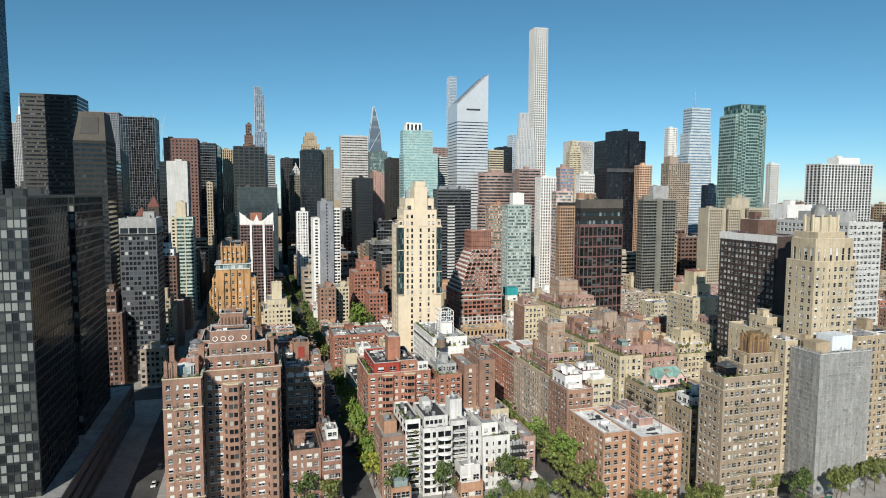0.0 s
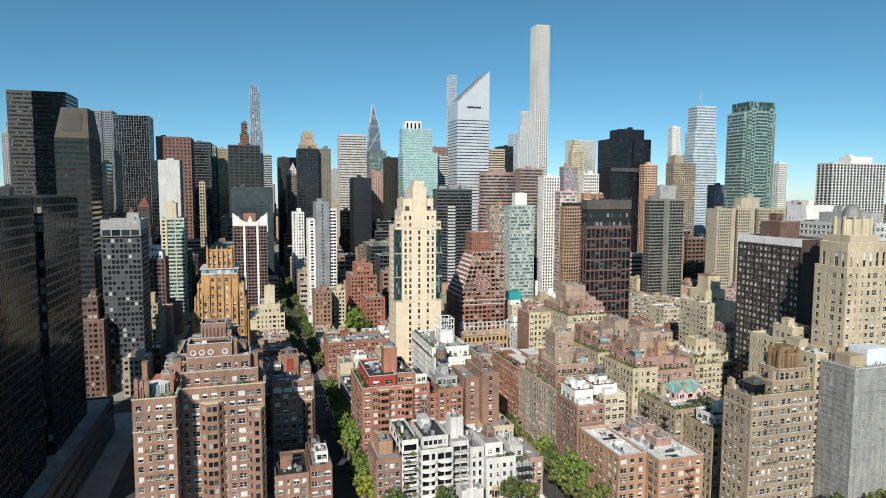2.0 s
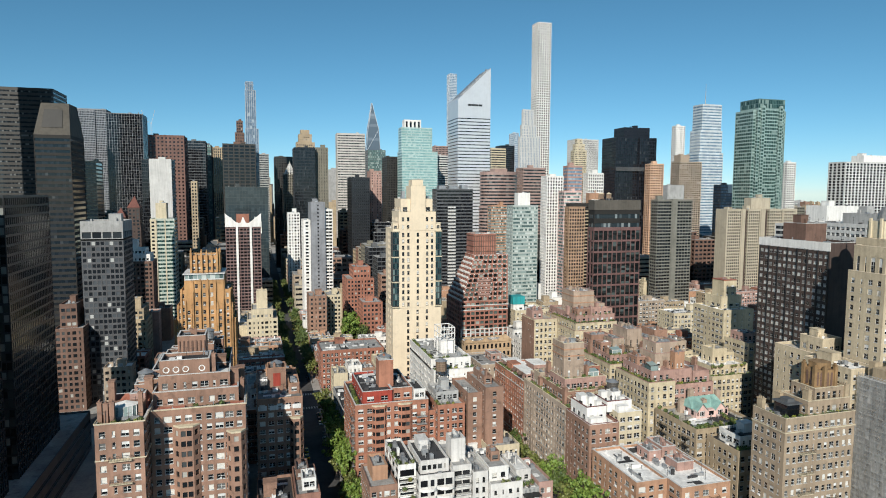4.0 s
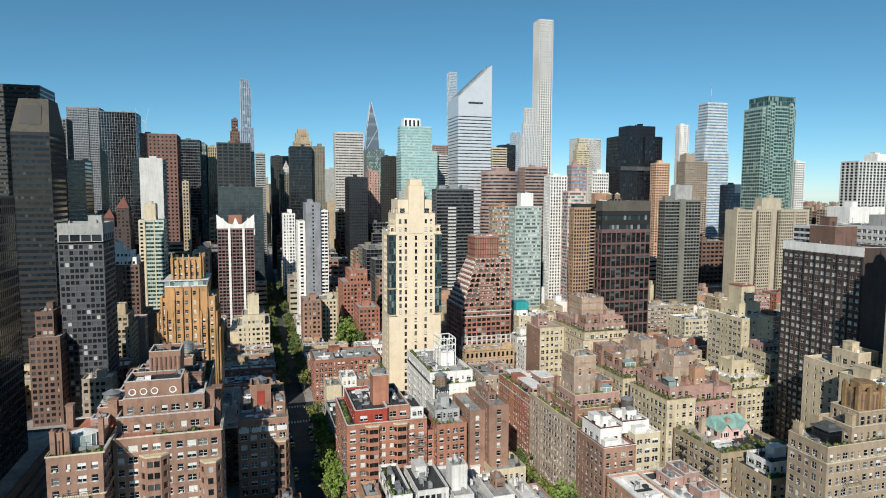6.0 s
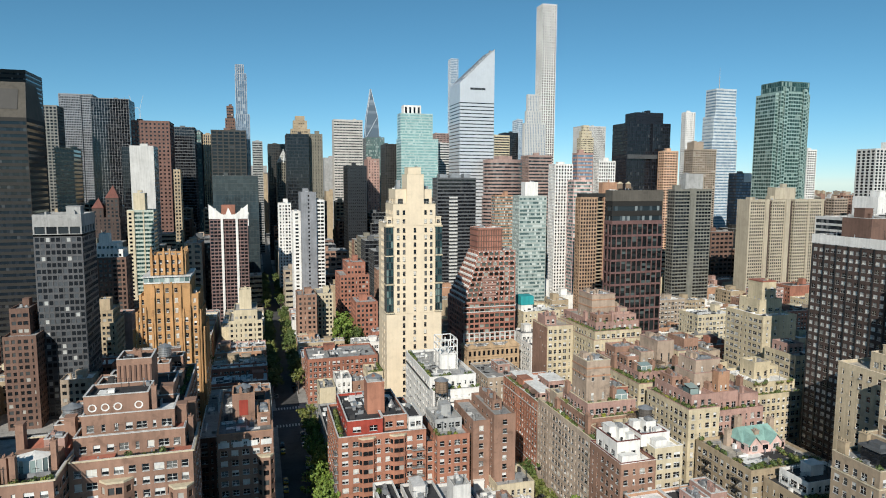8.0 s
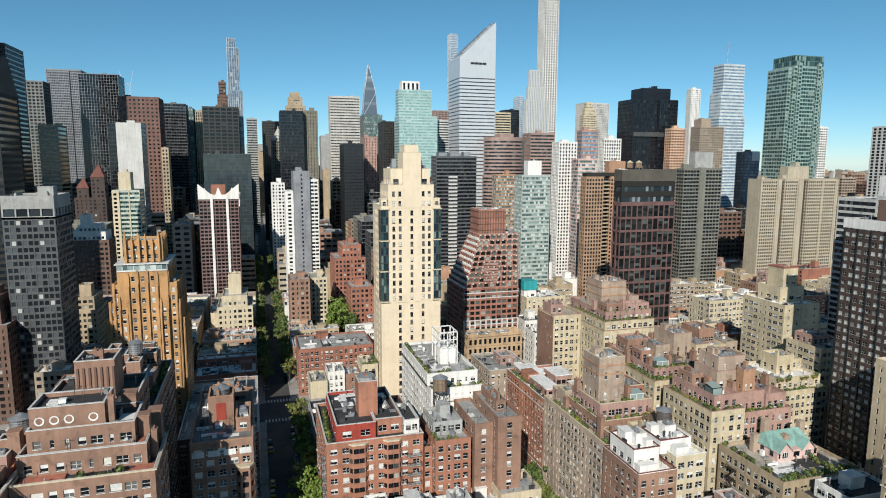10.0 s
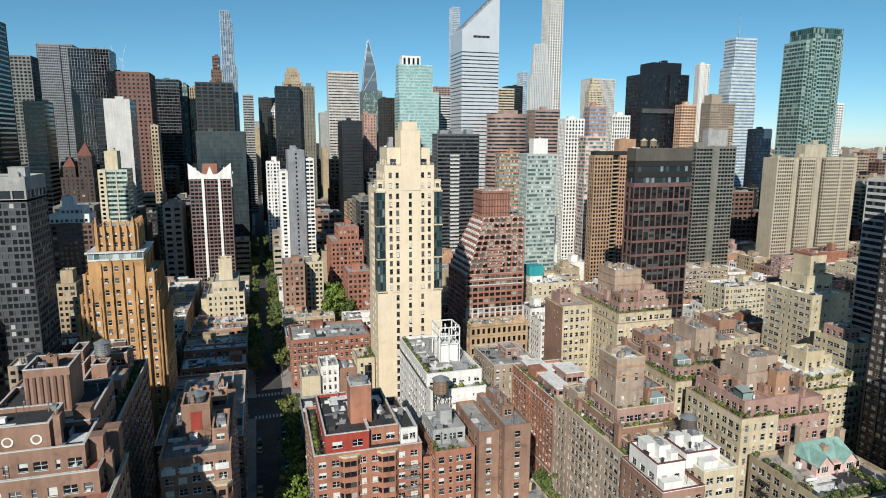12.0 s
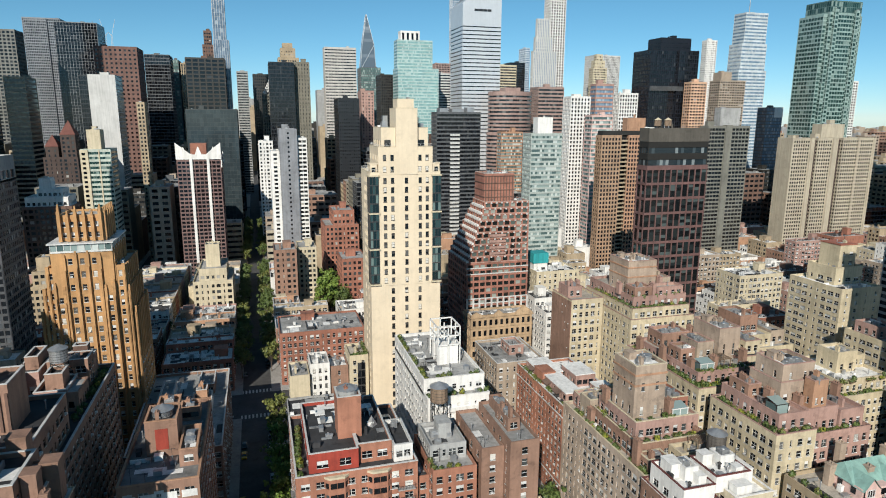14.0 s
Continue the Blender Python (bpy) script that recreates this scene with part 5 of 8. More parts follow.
# hoarding round the works
for i, (x0, x1) in enumerate(((179, 183.5), (183.6, 188), (188.1, 192))):
    fence = thing("hoarding", (x0 + x1) / 2, 128, 0, ("green painted site hoarding panel", "red and white site barrier panel", "green painted site hoarding panel")[i], "fence", "site hoarding")
    q = Quads()
    q.box(x0, x1, 128, 128.15, 0.1, 2.5)
    hang(fence, "panel", q, (wall_mat("hoarding_green", (0.03, 0.12, 0.08)), REDPAINT, wall_mat("hoarding_green", (0.03, 0.12, 0.08)))[i])
    for x in (x0 + 0.1, x1 - 0.1):
        q = Quads()
        q.box(x - 0.05, x + 0.05, 128.15, 128.25, 0.1, 2.6)
        hang(fence, "post", q, WHITE2)

# ---- pink house, white coop row and others are built with the near houses ----
NB = restyle(PREWAR, floor=3.0, bay=2.7, ww=1.5, wh=1.65)
beek = building("apartment_building", "large brown brick apartment house with bowed bays and terraces", "apartment building",
         [(-45.5, -33.6, 168.5, 196, 0, 54), (-33.4, -7.6, 178, 196, 0, 53.4), (-33.2, -9.6, 182.4, 195.8, 53.4, 57.4), (-31.9, -12, 184.6, 195.7, 57.4, 61.6), (-31.7, -17.8, 186.4, 195.6, 61.6, 65.6, restyle(NB, blank="FLRB")),
          (-41, -14, 196.3, 264.4, 0, 50.3), (-36.4, -15.7, 204, 227, 50.3, 58.4), *tops(-40, -14.8, 229.3, 263.5, 50.3, 61, (BRICK, BRICK_DARK, BRICK_MAROON), 9, 2.8, 7), *tops(-44.5, -34.5, 180, 196, 54, 62, (BRICK, BRICK_MAROON), 3, 2.2, 4.4),
          (-29.4, -20.6, 211.5, 221, 58.4, 67.4, restyle(NB, wall=BRICK, blank="FLRB")), (-26, -17, 251, 257, 50.3, 57), (-40, -33, 198, 206, 50.3, 57.2), (-20, -14.6, 197, 206, 50.3, 54)],
         NB, roof=ROOF_DARK, near="F", cap=300, seed=21, coping=WHITE2, clutter=8, bulk=False)
bands(beek, -45.5, -33.3, 168.5, 194.2, (14, 45, 55), CREAM2)
bands(beek, -33.1, -7.4, 178, 196, (14, 54.3), CREAM2)
bay_front(beek, -27.4, -20.3, 178, 1.9, 0, 49.3, restyle(NB, bay=1.9, ww=1.3))
bay_front(beek, -13.1, -7.6, 178, 2.2, 0, 46.4, restyle(NB, bay=1.9, ww=1.3))
for k, z in enumerate((12.5, 21.5, 30.5, 38.6, 45)):
    balcony(beek, -42.2, -36.7, 167.4, 168.5, z)
for x in (-29.9, -27.2, -24.5, -20):
    q = Quads()
    for i in range(14):
        t0, t1 = 2 * math.pi * i / 14, 2 * math.pi * (i + 1) / 14
        q.quad((x + 0.65 * math.cos(t0), 186.36, 63.7 + 0.65 * math.sin(t0)), (x + 0.65 * math.cos(t1), 186.36, 63.7 + 0.65 * math.sin(t1)), (x + 0.95 * math.cos(t1), 186.3, 63.7 + 0.95 * math.sin(t1)), (x + 0.95 * math.cos(t0), 186.3, 63.7 + 0.95 * math.sin(t0)))
    hang(beek, "round_window", q, WHITE, "white stone ring of a round window")
for x0, y0, w, d, z, h in ((-45, 184, 1.6, 2.2, 54, 8), (-36, 187, 2.2, 2.4, 54, 7.5), (-16.6, 196.5, 3, 3, 50.3, 14), (-11.8, 187, 2.2, 2.5, 57.4, 5), (-10.6, 192, 2.6, 3, 53.4, 8)):
    q = Quads()
    q.box(x0, x0 + w, y0, y0 + d, z, z + h)
    q.box(x0 - 0.15, x0 + w + 0.15, y0 - 0.15, y0 + d + 0.15, z + h, z + h + 0.3, True)
    hang(beek, "chimney", q, BRICK)
q = Quads()
q.quad((-44.2, 182.5, 54.1), (-34.6, 182.5, 54.1), (-34.6, 188, 57.2), (-44.2, 188, 57.2))
q.quad((-44.2, 188, 57.2), (-34.6, 188, 57.2), (-34.6, 193.5, 54.1), (-44.2, 193.5, 54.1))
q.quad((-44.2, 193.5, 54.1), (-44.2, 182.5, 54.1), (-44.2, 188, 57.2), (-44.2, 188.1, 57.2))
q.quad((-34.6, 182.5, 54.1), (-34.6, 193.5, 54.1), (-34.6, 188.1, 57.2), (-34.6, 188, 57.2))
hang(beek, "tiled_roof", q, ROOF_RED, "pitched red tile roof")
for x0, x1, y0, y1, z, h in ((-40, -35.5, 206.9, 215, 50.3, 6), (-39.6, -33.7, 232, 241, 50.3, 5.5), (-22, -16.2, 237.4, 246.4, 50.3, 4.2), (-15.6, -10.4, 187.5, 194, 57.4, 3.4)):
    q, g = Quads(), Quads()
    for (o, u, n, ln) in (((x0, y0), (1, 0), (0, -1), x1 - x0), ((x1, y0), (0, 1), (1, 0), y1 - y0), ((x1, y1), (-1, 0), (0, 1), x1 - x0), ((x0, y1), (0, -1), (-1, 0), y1 - y0)):
        facade(q, g, o, u, n, ln, z, z + h, restyle(NB, bay=2.2, ww=1.2, wh=1.6, sill=0.5))
    q.ring(x0 - 0.1, x1 + 0.1, y0 - 0.1, y1 + 0.1, 0.35, z + h, z + h + 0.5)
    hang(beek, "roof_house", q, BRICK)
    hang(beek, "roof_house_panes", g, G_HOME, kind="stuff")
    q = Quads()
    q.box(x0 + 0.2, x1 - 0.2, y0 + 0.2, y1 - 0.2, z + h, z + h + 0.1)
    hang(beek, "roof", q, ROOF_GREY)
# glazed half-round garden room, tiled terraces, fluted tank tower, white rails
q, g = Quads(), Quads()
arc = [(-39.5 + 3.8 * math.cos(math.pi * (1 + i / 10)), 178 + 3.8 * math.sin(math.pi * (1 + i / 10))) for i in range(11)]
for (ax, ay), (bx, by) in zip(arc, arc[1:]):
    g.quad((ax, ay, 54), (bx, by, 54), (bx, by, 57.4), (ax, ay, 57.4))
    q.beam((ax, ay, 54), (ax, ay, 57.4), 0.14)
    q.quad((ax, ay, 57.4), (bx, by, 57.4), (-39.5, 178, 58.2), (-39.5, 178.1, 58.2))
hang(beek, "garden_room_glazing", g, G_GREEN)
hang(beek, "garden_room_frame", q, WHITE, kind="stuff")
q = Quads()
q.box(-44.1, -35, 178.2, 182.3, 54, 57)
hang(beek, "garden_room_wall", q, BRICK)
for x0, x1, y0, y1, z in ((-32.6, -24.5, 179, 182.2, 53.5), (-14.1, -8.2, 179, 182.2, 53.5), (-11.9, -9.8, 183, 187, 57.5)):
    q = Quads()
    q.quad((x0, y0, z), (x1, y0, z), (x1, y1, z + 0.5), (x0, y1, z + 0.5))
    hang(beek, "tiled_roof", q, ROOF_RED, "red tile terrace roof")
for i in range(7):
    q = Quads()
    q.box(-29 + i * 1.3, -28.5 + i * 1.3, 211.2, 211.5, 59, 66.6)
    hang(beek, "flute", q, BRICK_DARK)
terrace_rail(beek, -33.2, -7.8, 178.2, 195.1, 53.5, WHITE2)
terrace_rail(beek, -33, -9.8, 182.6, 195.1, 57.5, WHITE2)
for x, y, z, h in ((-45.2, 171, 54, 6), (-43.7, 171, 54, 5.6), (-42.2, 171, 54, 5.8), (-36, 176.1, 54, 6.5), (-17.2, 186.6, 61.6, 6), (-9.2, 186, 53.4, 6)):
    stack(beek, x, y, z, h, BRICK, 1.1, 1.4)
hedge(-44.6, 169.6, -34.5, 169.6, 54, seed=3, skip=0.1, step=1.2)
hedge(-32.2, 179.3, -9.3, 179.3, 53.4, seed=4, skip=0.7)
hedge(-15.7, 260.8, -24.7, 262.6, 50.3, seed=5)
hedge(-15.7, 230.2, -15.7, 260.8, 50.3, seed=51, skip=0.5)
b2 = building("apartment_building", "brown brick apartment house with a red-panelled roof tower", "apartment building",
         [(-4.6, 11, 211.4, 250.5, 0, 43.4), (-0.6, 6, 223.5, 232, 43.4, 51, restyle(NB, blank="FLRB")), *tops(-4.1, 10.7, 233, 250.5, 43.4, 63, (BRICK, BRICK_ORANGE), 4, 2.4, 4), (6.6, 10.4, 218.1, 229.5, 43.4, 46.4)], restyle(POSTWAR, wall=BRICK, bay=3.0, ww=1.9), near="FR", cap=150, seed=22, roof=ROOF_SLATE, coping=BRICK_ORANGE, clutter=8, bulk=False)
q = Quads()
q.box(1.4, 4, 223.4, 223.5, 45.2, 50)
hang(b2, "red_panel", q, REDPAINT, "red painted wall panel")
q = Quads()
for i in range(4):
    q.box(-4.2 + i * 3.9, -1.2 + i * 3.9, 211.3, 211.4, 40.3, 41.9)
hang(b2, "window_band", q, FRAME_W)
bay_front(b2, 6.4, 11.2, 211.4, 1.8, 0, 36.9, restyle(POSTWAR, wall=BRICK, bay=2.2, ww=1.5))
building("apartment_building", "low brick corner house with a pale flat roof", "apartment building", [(-14, 12, 262.5, 322, 0, 23), *tops(-13, 11, 264, 321, 23, 65, (BRICK, BRICK_ORANGE, WHITE), 6, 2.5, 4)], restyle(PREWAR, wall=BRICK), near="R", seed=23, roof=ROOF_GREY, coping=WHITE2)
building("townhouse", "brick townhouse with dark sash windows", "house", [(-5, 6, 176, 196, 0, 22.5)], restyle(NB, wall=BRICK, bay=2.4), near="F", seed=24, roof=ROOF_DARK)
building("townhouse", "worn red brick townhouse with a white roof room", "house", [(6.2, 13.5, 175, 196, 0, 25), (8.4, 12.6, 179, 186, 25, 28, restyle(NB, wall=WHITE, bay=2)), (7, 11, 187, 195, 25, 27.6, restyle(NB, wall=BRICK_DARK, bay=2))], restyle(NB, wall=wall_mat("worn_red_brick", (0.30, 0.155, 0.115), vary=0.3), bay=2.2), near="FR", seed=25, roof=ROOF_GREY)
rr = building("apartment_building", "red-orange brick apartment house with a red penthouse", "apartment building",
         [(30.4, 58.6, 216.5, 248, 0, 36.6), (33.6, 45, 219, 246.5, 36.6, 40.6, restyle(POSTWAR, wall=REDPAINT, glass=G_DARK, bay=5, ww=2.6, wh=1.7)), (45.02, 53.2, 220.6, 246.5, 36.6, 40.62, restyle(POSTWAR, wall=RUSSET, glass=G_DARK, bay=3.6, ww=2.4, wh=1.7)), (41.2, 46.9, 226, 232.5, 40.6, 50.4, restyle(NB, wall=RUSSET, blank="FLRB")), (53.4, 58, 219, 232, 36.6, 40, restyle(POSTWAR, wall=WHITE, bay=2, ww=1.5, wh=1.6))],
         restyle(POSTWAR, wall=RUSSET, bay=3.4, ww=2.0), roof=ROOF_DARK, near="FL", seed=26, cap=200, coping=WHITE2, clutter=2, bulk=False)
bay_front(rr, 36.7, 42.4, 216.5, 1.1, 0, 36.4, restyle(POSTWAR, wall=RUSSET, bay=2.0, ww=1.5))
bay_front(rr, 46.6, 52.3, 216.5, 1.1, 0, 36.4, restyle(POSTWAR, wall=RUSSET, bay=2.0, ww=1.5))
for k in range(8):
    balcony(rr, 53.7, 57.8, 215.4, 216.6, 10.5 + k * 2.95, GREY, IRON)
    balcony(rr, 29.3, 30.5, 218, 222.2, 10.5 + k * 2.95, GREY, IRON)
q = Quads()
q.cone(50.2, 231, 40.6, 1.5, 43.2, 0.05, 4)
hang(rr, "skylight", q, METAL)
q = Quads()
q.cone(44, 229.2, 50.4, 2.5, 52.2, 2.45, 14)
hang(rr, "tank", q, GREY)
q = Quads()
q.cone(44, 229.2, 52.2, 2.7, 53.6, 0.05, 14, False)
hang(rr, "tank_cap", q, METAL)
hedge(31.3, 218, 32.4, 240, 36.6, seed=6)
hedge(54.4, 246, 57.6, 247, 36.6, seed=7)
building("townhouse", "low house with a dark tarred roof", "house", [(31.5, 52, 262, 296, 0, 20)], restyle(NB, wall=GREY), seed=27, roof=ROOF_DARK, clutter=5)
building("townhouse", "low cream plastered house with a blank front", "house", [(33.3, 40.5, 308, 322, 0, 23)], restyle(NB, wall=CREAM2, blank="F"), seed=28, roof=ROOF_GREY, clutter=7)
building("townhouse", "white-painted house with small arched windows", "house", [(40.9, 48.1, 310, 322.5, 0, 26)], restyle(NB, wall=WHITE, glass=G_DARK, bay=2.2, ww=0.9, mix=0), near="F", seed=281, roof=ROOF_GREY, clutter=7, frame_mat=FRAME_D)
building("townhouse", "narrow brown brick house with few windows", "house", [(48.3, 55.1, 311, 322.5, 0, 24)], restyle(NB, wall=BRICK, bay=4.5, ww=0.9, mix=0), near="F", seed=282, roof=ROOF_WHITE, clutter=7)
strip = building("apartment_building", "narrow cream house with a glazed stair strip and roof garden", "apartment building", [(55.4, 62.6, 309.5, 323, 0, 28)], restyle(NB, wall=CREAM2, bay=2.8, ww=1.2), near="F", seed=29, roof=ROOF_TAN)
q, g = Quads(), Quads()
curtain(q, g, (58.4, 309.2), (1, 0), (0, -1), 2.8, 4, 26, dict(bay=1.3, floor=3.0, spandrel=0.5, mullion=0.1))
hang(strip, "stair_glazing", g, G_DARK, kind="stuff")
hang(strip, "stair_frame", q, FRAME_D, kind="stuff")
hedge(56.2, 310.5, 62, 310.5, 28, seed=291, skip=0.1, step=1.2)
hedge(62, 311.5, 62, 322, 28, seed=292, skip=0.2, step=1.3)
TAKEN.append((29, 66, 249, 336))
building("apartment_building", "brown brick apartment house with a planted roof terrace", "apartment building",
         [(58.8, 61.8, 218, 233.6, 0, 31.5), (61.9, 72.9, 215, 233.6, 0, 34.2), (62.7, 72, 220.6, 232.7, 34.2, 37.6, restyle(NB, wall=GREY, bay=2))], restyle(NB, wall=RUSSET), near="F", seed=30, clutter=7)
hedge(62.5, 216.2, 72.3, 216.2, 34.2, seed=8)
hedge(62.5, 219.7, 62.5, 216.9, 34.2, seed=9)
wg = building("apartment_building", "white brick apartment block with roof gardens and plant frame", "apartment building",
         [(67.3, 85.3, 240, 283, 0, 40.4), (67.3, 85.3, 244.5, 283, 40.4, 44.2)], restyle(PREWAR, wall=WHITE, bay=2.3, ww=1.1, wh=1.4, floor=2.9), near="FL", cap=200, seed=31, coping=WHITE, roof=ROOF_GREY, clutter=7, bulk=False)
q = Quads()
q.box(75, 81, 256, 264, 44.2, 50)
hang(wg, "bulkhead", q, WHITE)
q = Quads()
for x in (74.6, 77.8, 81.4):
    for y in (255.6, 260, 264.4):
        q.beam((x, y, 44.2), (x, y, 56), 0.35)
for z in (50.4, 53.2, 56):
    for y in (255.6, 264.4):
        q.beam((74.6, y, z), (81.4, y, z), 0.35)
    for x in (74.6, 81.4):
        q.beam((x, 255.6, z), (x, 264.4, z), 0.35)
hang(wg, "plant_frame", q, WHITE, "white steel plant frame")
hedge(68.3, 242, 85, 242, 40.4, seed=10)
hedge(68.4, 245.9, 68.4, 280, 44.2, seed=11)
hedge(72, 246.4, 84, 246.4, 44.2, seed=12, skip=0.45)
for k in range(4):
    balcony(wg, 70, 85, 238.7, 240, 28.6 + k * 2.95, WHITE, WHITE, True)
building("apartment_building", "brown brick twin house with tall plain flanks", "apartment building",
         [(74.4, 80.2, 215.9, 236.9, 0, 37.6), (80.3, 87.8, 212.1, 235, 0, 40.4), *tops(80.2, 87.8, 214, 235, 40.4, 76, (BRICK, GREY), 2, 2, 3.4)], restyle(NB, wall=BRICK, bay=4.5), near="FL", seed=32, clutter=5)
building("townhouse", "low cream stone house with arched upper windows", "house", [(80, 93, 208, 221, 0, 18.5)], restyle(NB, wall=CREAM2, bay=2.2, ww=1.0), near="F", seed=33, clutter=2)
building("townhouse", "low white stucco house", "house", [(70, 79.8, 210, 222, 0, 15)], restyle(NB, wall=WHITE, bay=2.4, ww=1.0), near="F", seed=34, clutter=2)
# white riverside coop row
building("townhouse", "red brick riverside house with a roof terrace", "house", [(29, 38, 178, 196, 0, 23), (31, 36, 184, 194, 23, 27, restyle(NB, wall=BRICK_ORANGE, blank="FLRB"))], restyle(NB, wall=BRICK, bay=2.3), near="FL", seed=35, clutter=1, bulk=False)
building("townhouse", "white house with glazed terraces full of plants", "house", [(38.2, 44, 178, 200, 0, 29)], restyle(NB, wall=WHITE, glass=G_DARK, bay=5.4, ww=4.6, wh=2.2, sill=0.4, mix=0), near="", seed=36, roof=ROOF_DARK, clutter=8, frame_mat=FRAME_D)
coop = building("apartment_building", "white apartment house with curved tiers of balconies", "apartment building", [(44.2, 56, 175, 200, 0, 26), (45.5, 55, 178, 196, 26, 29.5, restyle(NB, wall=COOPWHITE, bay=1.9, ww=1.3))], restyle(NB, wall=COOPWHITE, glass=G_DARK, bay=2.9, ww=2.6, wh=2.2, sill=0.4), near="", seed=37, roof=ROOF_DARK, clutter=8, frame_mat=FRAME_D)
for k in range(7):
    z = 4.0 + k * 3.0
    for cx in (47.1, 53.1):
        q = Quads()
        pts = [(cx + 2.9 * math.cos(a), 174.95 + 1.9 * math.sin(a)) for a in [math.pi + math.pi * i / 10 for i in range(11)]]
        q.prism(pts, z, z + 0.22)
        for (ax, ay), (bx, by) in zip(pts, pts[1:]):
            q.quad((ax, ay, z + 0.22), (bx, by, z + 0.22), (bx, by, z + 0.95), (ax, ay, z + 0.95))
            q.quad((bx * 0.98 + cx * 0.02, by * 0.98 + 174.95 * 0.02, z + 0.22), (ax * 0.98 + cx * 0.02, ay * 0.98 + 174.95 * 0.02, z + 0.22), (ax * 0.98 + cx * 0.02, ay * 0.98 + 174.95 * 0.02, z + 0.95), (bx * 0.98 + cx * 0.02, by * 0.98 + 174.95 * 0.02, z + 0.95))
        hang(coop, "balcony", q, WHITE)
building("townhouse", "tall white chimney-topped house", "house", [(56.2, 62.5, 177, 198, 0, 27), (57, 62, 182, 188, 27, 34, restyle(NB, wall=COOPWHITE, blank="FLRB"))], restyle(NB, wall=COOPWHITE, glass=G_DARK, bay=3, ww=2.5, wh=2.1, sill=0.5, mix=0), near="", seed=38, clutter=7, bulk=False, frame_mat=FRAME_D)
building("townhouse", "white stucco house with small square windows", "house", [(62.7, 68, 176, 198, 0, 24.5), *tops(62.7, 68, 180, 198, 24.5, 71, (WHITE, GREY), 2, 2.2, 3.2)], restyle(NB, wall=COOPWHITE, glass=G_DARK, bay=1.8, ww=0.95, wh=1.7, mix=0), near="F", seed=39, roof=ROOF_GREY, clutter=9, frame_mat=FRAME_D)
building("townhouse", "cream stucco house with bay windows and terrace", "house", [(68.2, 79.5, 174, 196, 0, 20.5), (69, 76, 178, 194, 20.5, 24.5, restyle(NB, wall=WHITE)), *tops(69, 76, 180, 194, 24.5, 72, (WHITE, BRICK), 2, 2, 3)], restyle(NB, wall=COOPWHITE, bay=2.4, ww=0.9, wh=1.4), near="F", seed=40, roof=ROOF_GREY, clutter=9, frame_mat=FRAME_D)
GREYHOUSE = building("townhouse", "grey glazed house with steel balconies", "house", [(79.7, 86, 175, 196, 0, 17), (80, 85.5, 181, 195, 17, 21, restyle(NB, wall=COOPWHITE, blank="R"))], restyle(NB, wall=GREY, glass=G_DARK, bay=2.6, ww=2.1, wh=2.0), near="F", seed=41, roof=ROOF_WHITE, clutter=3)
q = Quads()
for k in range(5):
    z = 4 + k * 3
    q.box(79.9, 85.8, 172.4, 175, z, z + 0.2, True)
    for i in range(5):
        q.beam((79.95 + i * 1.45, 172.5, z), (79.95 + i * 1.45, 172.5, z + 3), 0.12)
    q.beam((79.9, 172.5, z + 1), (85.8, 172.5, z + 1), 0.08)
hang(GREYHOUSE, "balcony_frame", q, IRON, "dark steel balcony frame")
building("townhouse", "maroon brick end house with a white awning", "house", [(86.2, 91.5, 176, 196, 0, 18)], restyle(NB, wall=BRICK_MAROON, bay=2.4), near="FR", seed=42, clutter=2)
q = Quads()
q.quad((87, 172, 3.0), (91.5, 172, 3.0), (91.5, 176, 4.2), (87, 176, 4.2))
awning = thing("awning", 89, 174, 0, "white canvas awning over a garden terrace", "awning")
hang(awning, "canvas", q, WHITE)
q = Quads()
for x in (87.1, 91.4):
    q.beam((x, 172.1, 0), (x, 172.1, 3.0), 0.09)
hang(awning, "pole", q, METAL)
hedge(38.8, 179.2, 43.4, 179.2, 29, seed=29, skip=0.1)
hedge(38.8, 182, 38.8, 198, 29, seed=30, skip=0.3)
hedge(45, 197, 55, 199, 26, seed=31)
hedge(69, 175.2, 78.5, 175.2, 20.5, seed=32)
hedge(80.4, 176, 91, 177, 18.2, seed=33, skip=0.5)
for k in range(8):
    z = 3.5 + 3.0 * k
    balcony(coop, 38.4, 43.9, 176.6, 178, z, WHITE, IRON)
    if k > 2:
        balcony(coop, 57, 62.3, 175.5, 177, z, WHITE, IRON)
    shrub(39 + (k * 1.7) % 4.5, 177.2, z, k % 5, k)
for x0, x1 in ((70.2, 73), (75, 77.8)):
    bay_front(coop, x0, x1, 174, 1.0, 6, 11, restyle(NB, wall=BRICK_GREY, glass=G_DARK, bay=1.2, ww=0.9, wh=2.4, floor=3.5))
building("townhouse", "white glazed garden house stepping down to the river", "house", [(57, 66, 167.5, 176.8, 0, 6, restyle(NB, wall=BRICK_ORANGE, ww=2.0)), (57.5, 65.5, 169.5, 176.8, 6, 12)], restyle(NB, wall=COOPWHITE, glass=G_DARK, bay=2.6, ww=2.3, wh=2.2, sill=0.5, mix=0), near="F", seed=391, roof=ROOF_GREY, clutter=1, bulk=False, frame_mat=FRAME_W)
building("townhouse", "brick garden house with a glazed roof", "house", [(30, 37.5, 166, 177.8, 0, 8.5)], restyle(NB, wall=BRICK_ORANGE, glass=G_DARK, bay=3.4, ww=3.0, wh=2.2, mix=0), near="F", seed=392, roof=ROOF_DARK, clutter=0)
pergola(31.5, 36.5, 168, 176, 8.5, METAL, glazed=True)
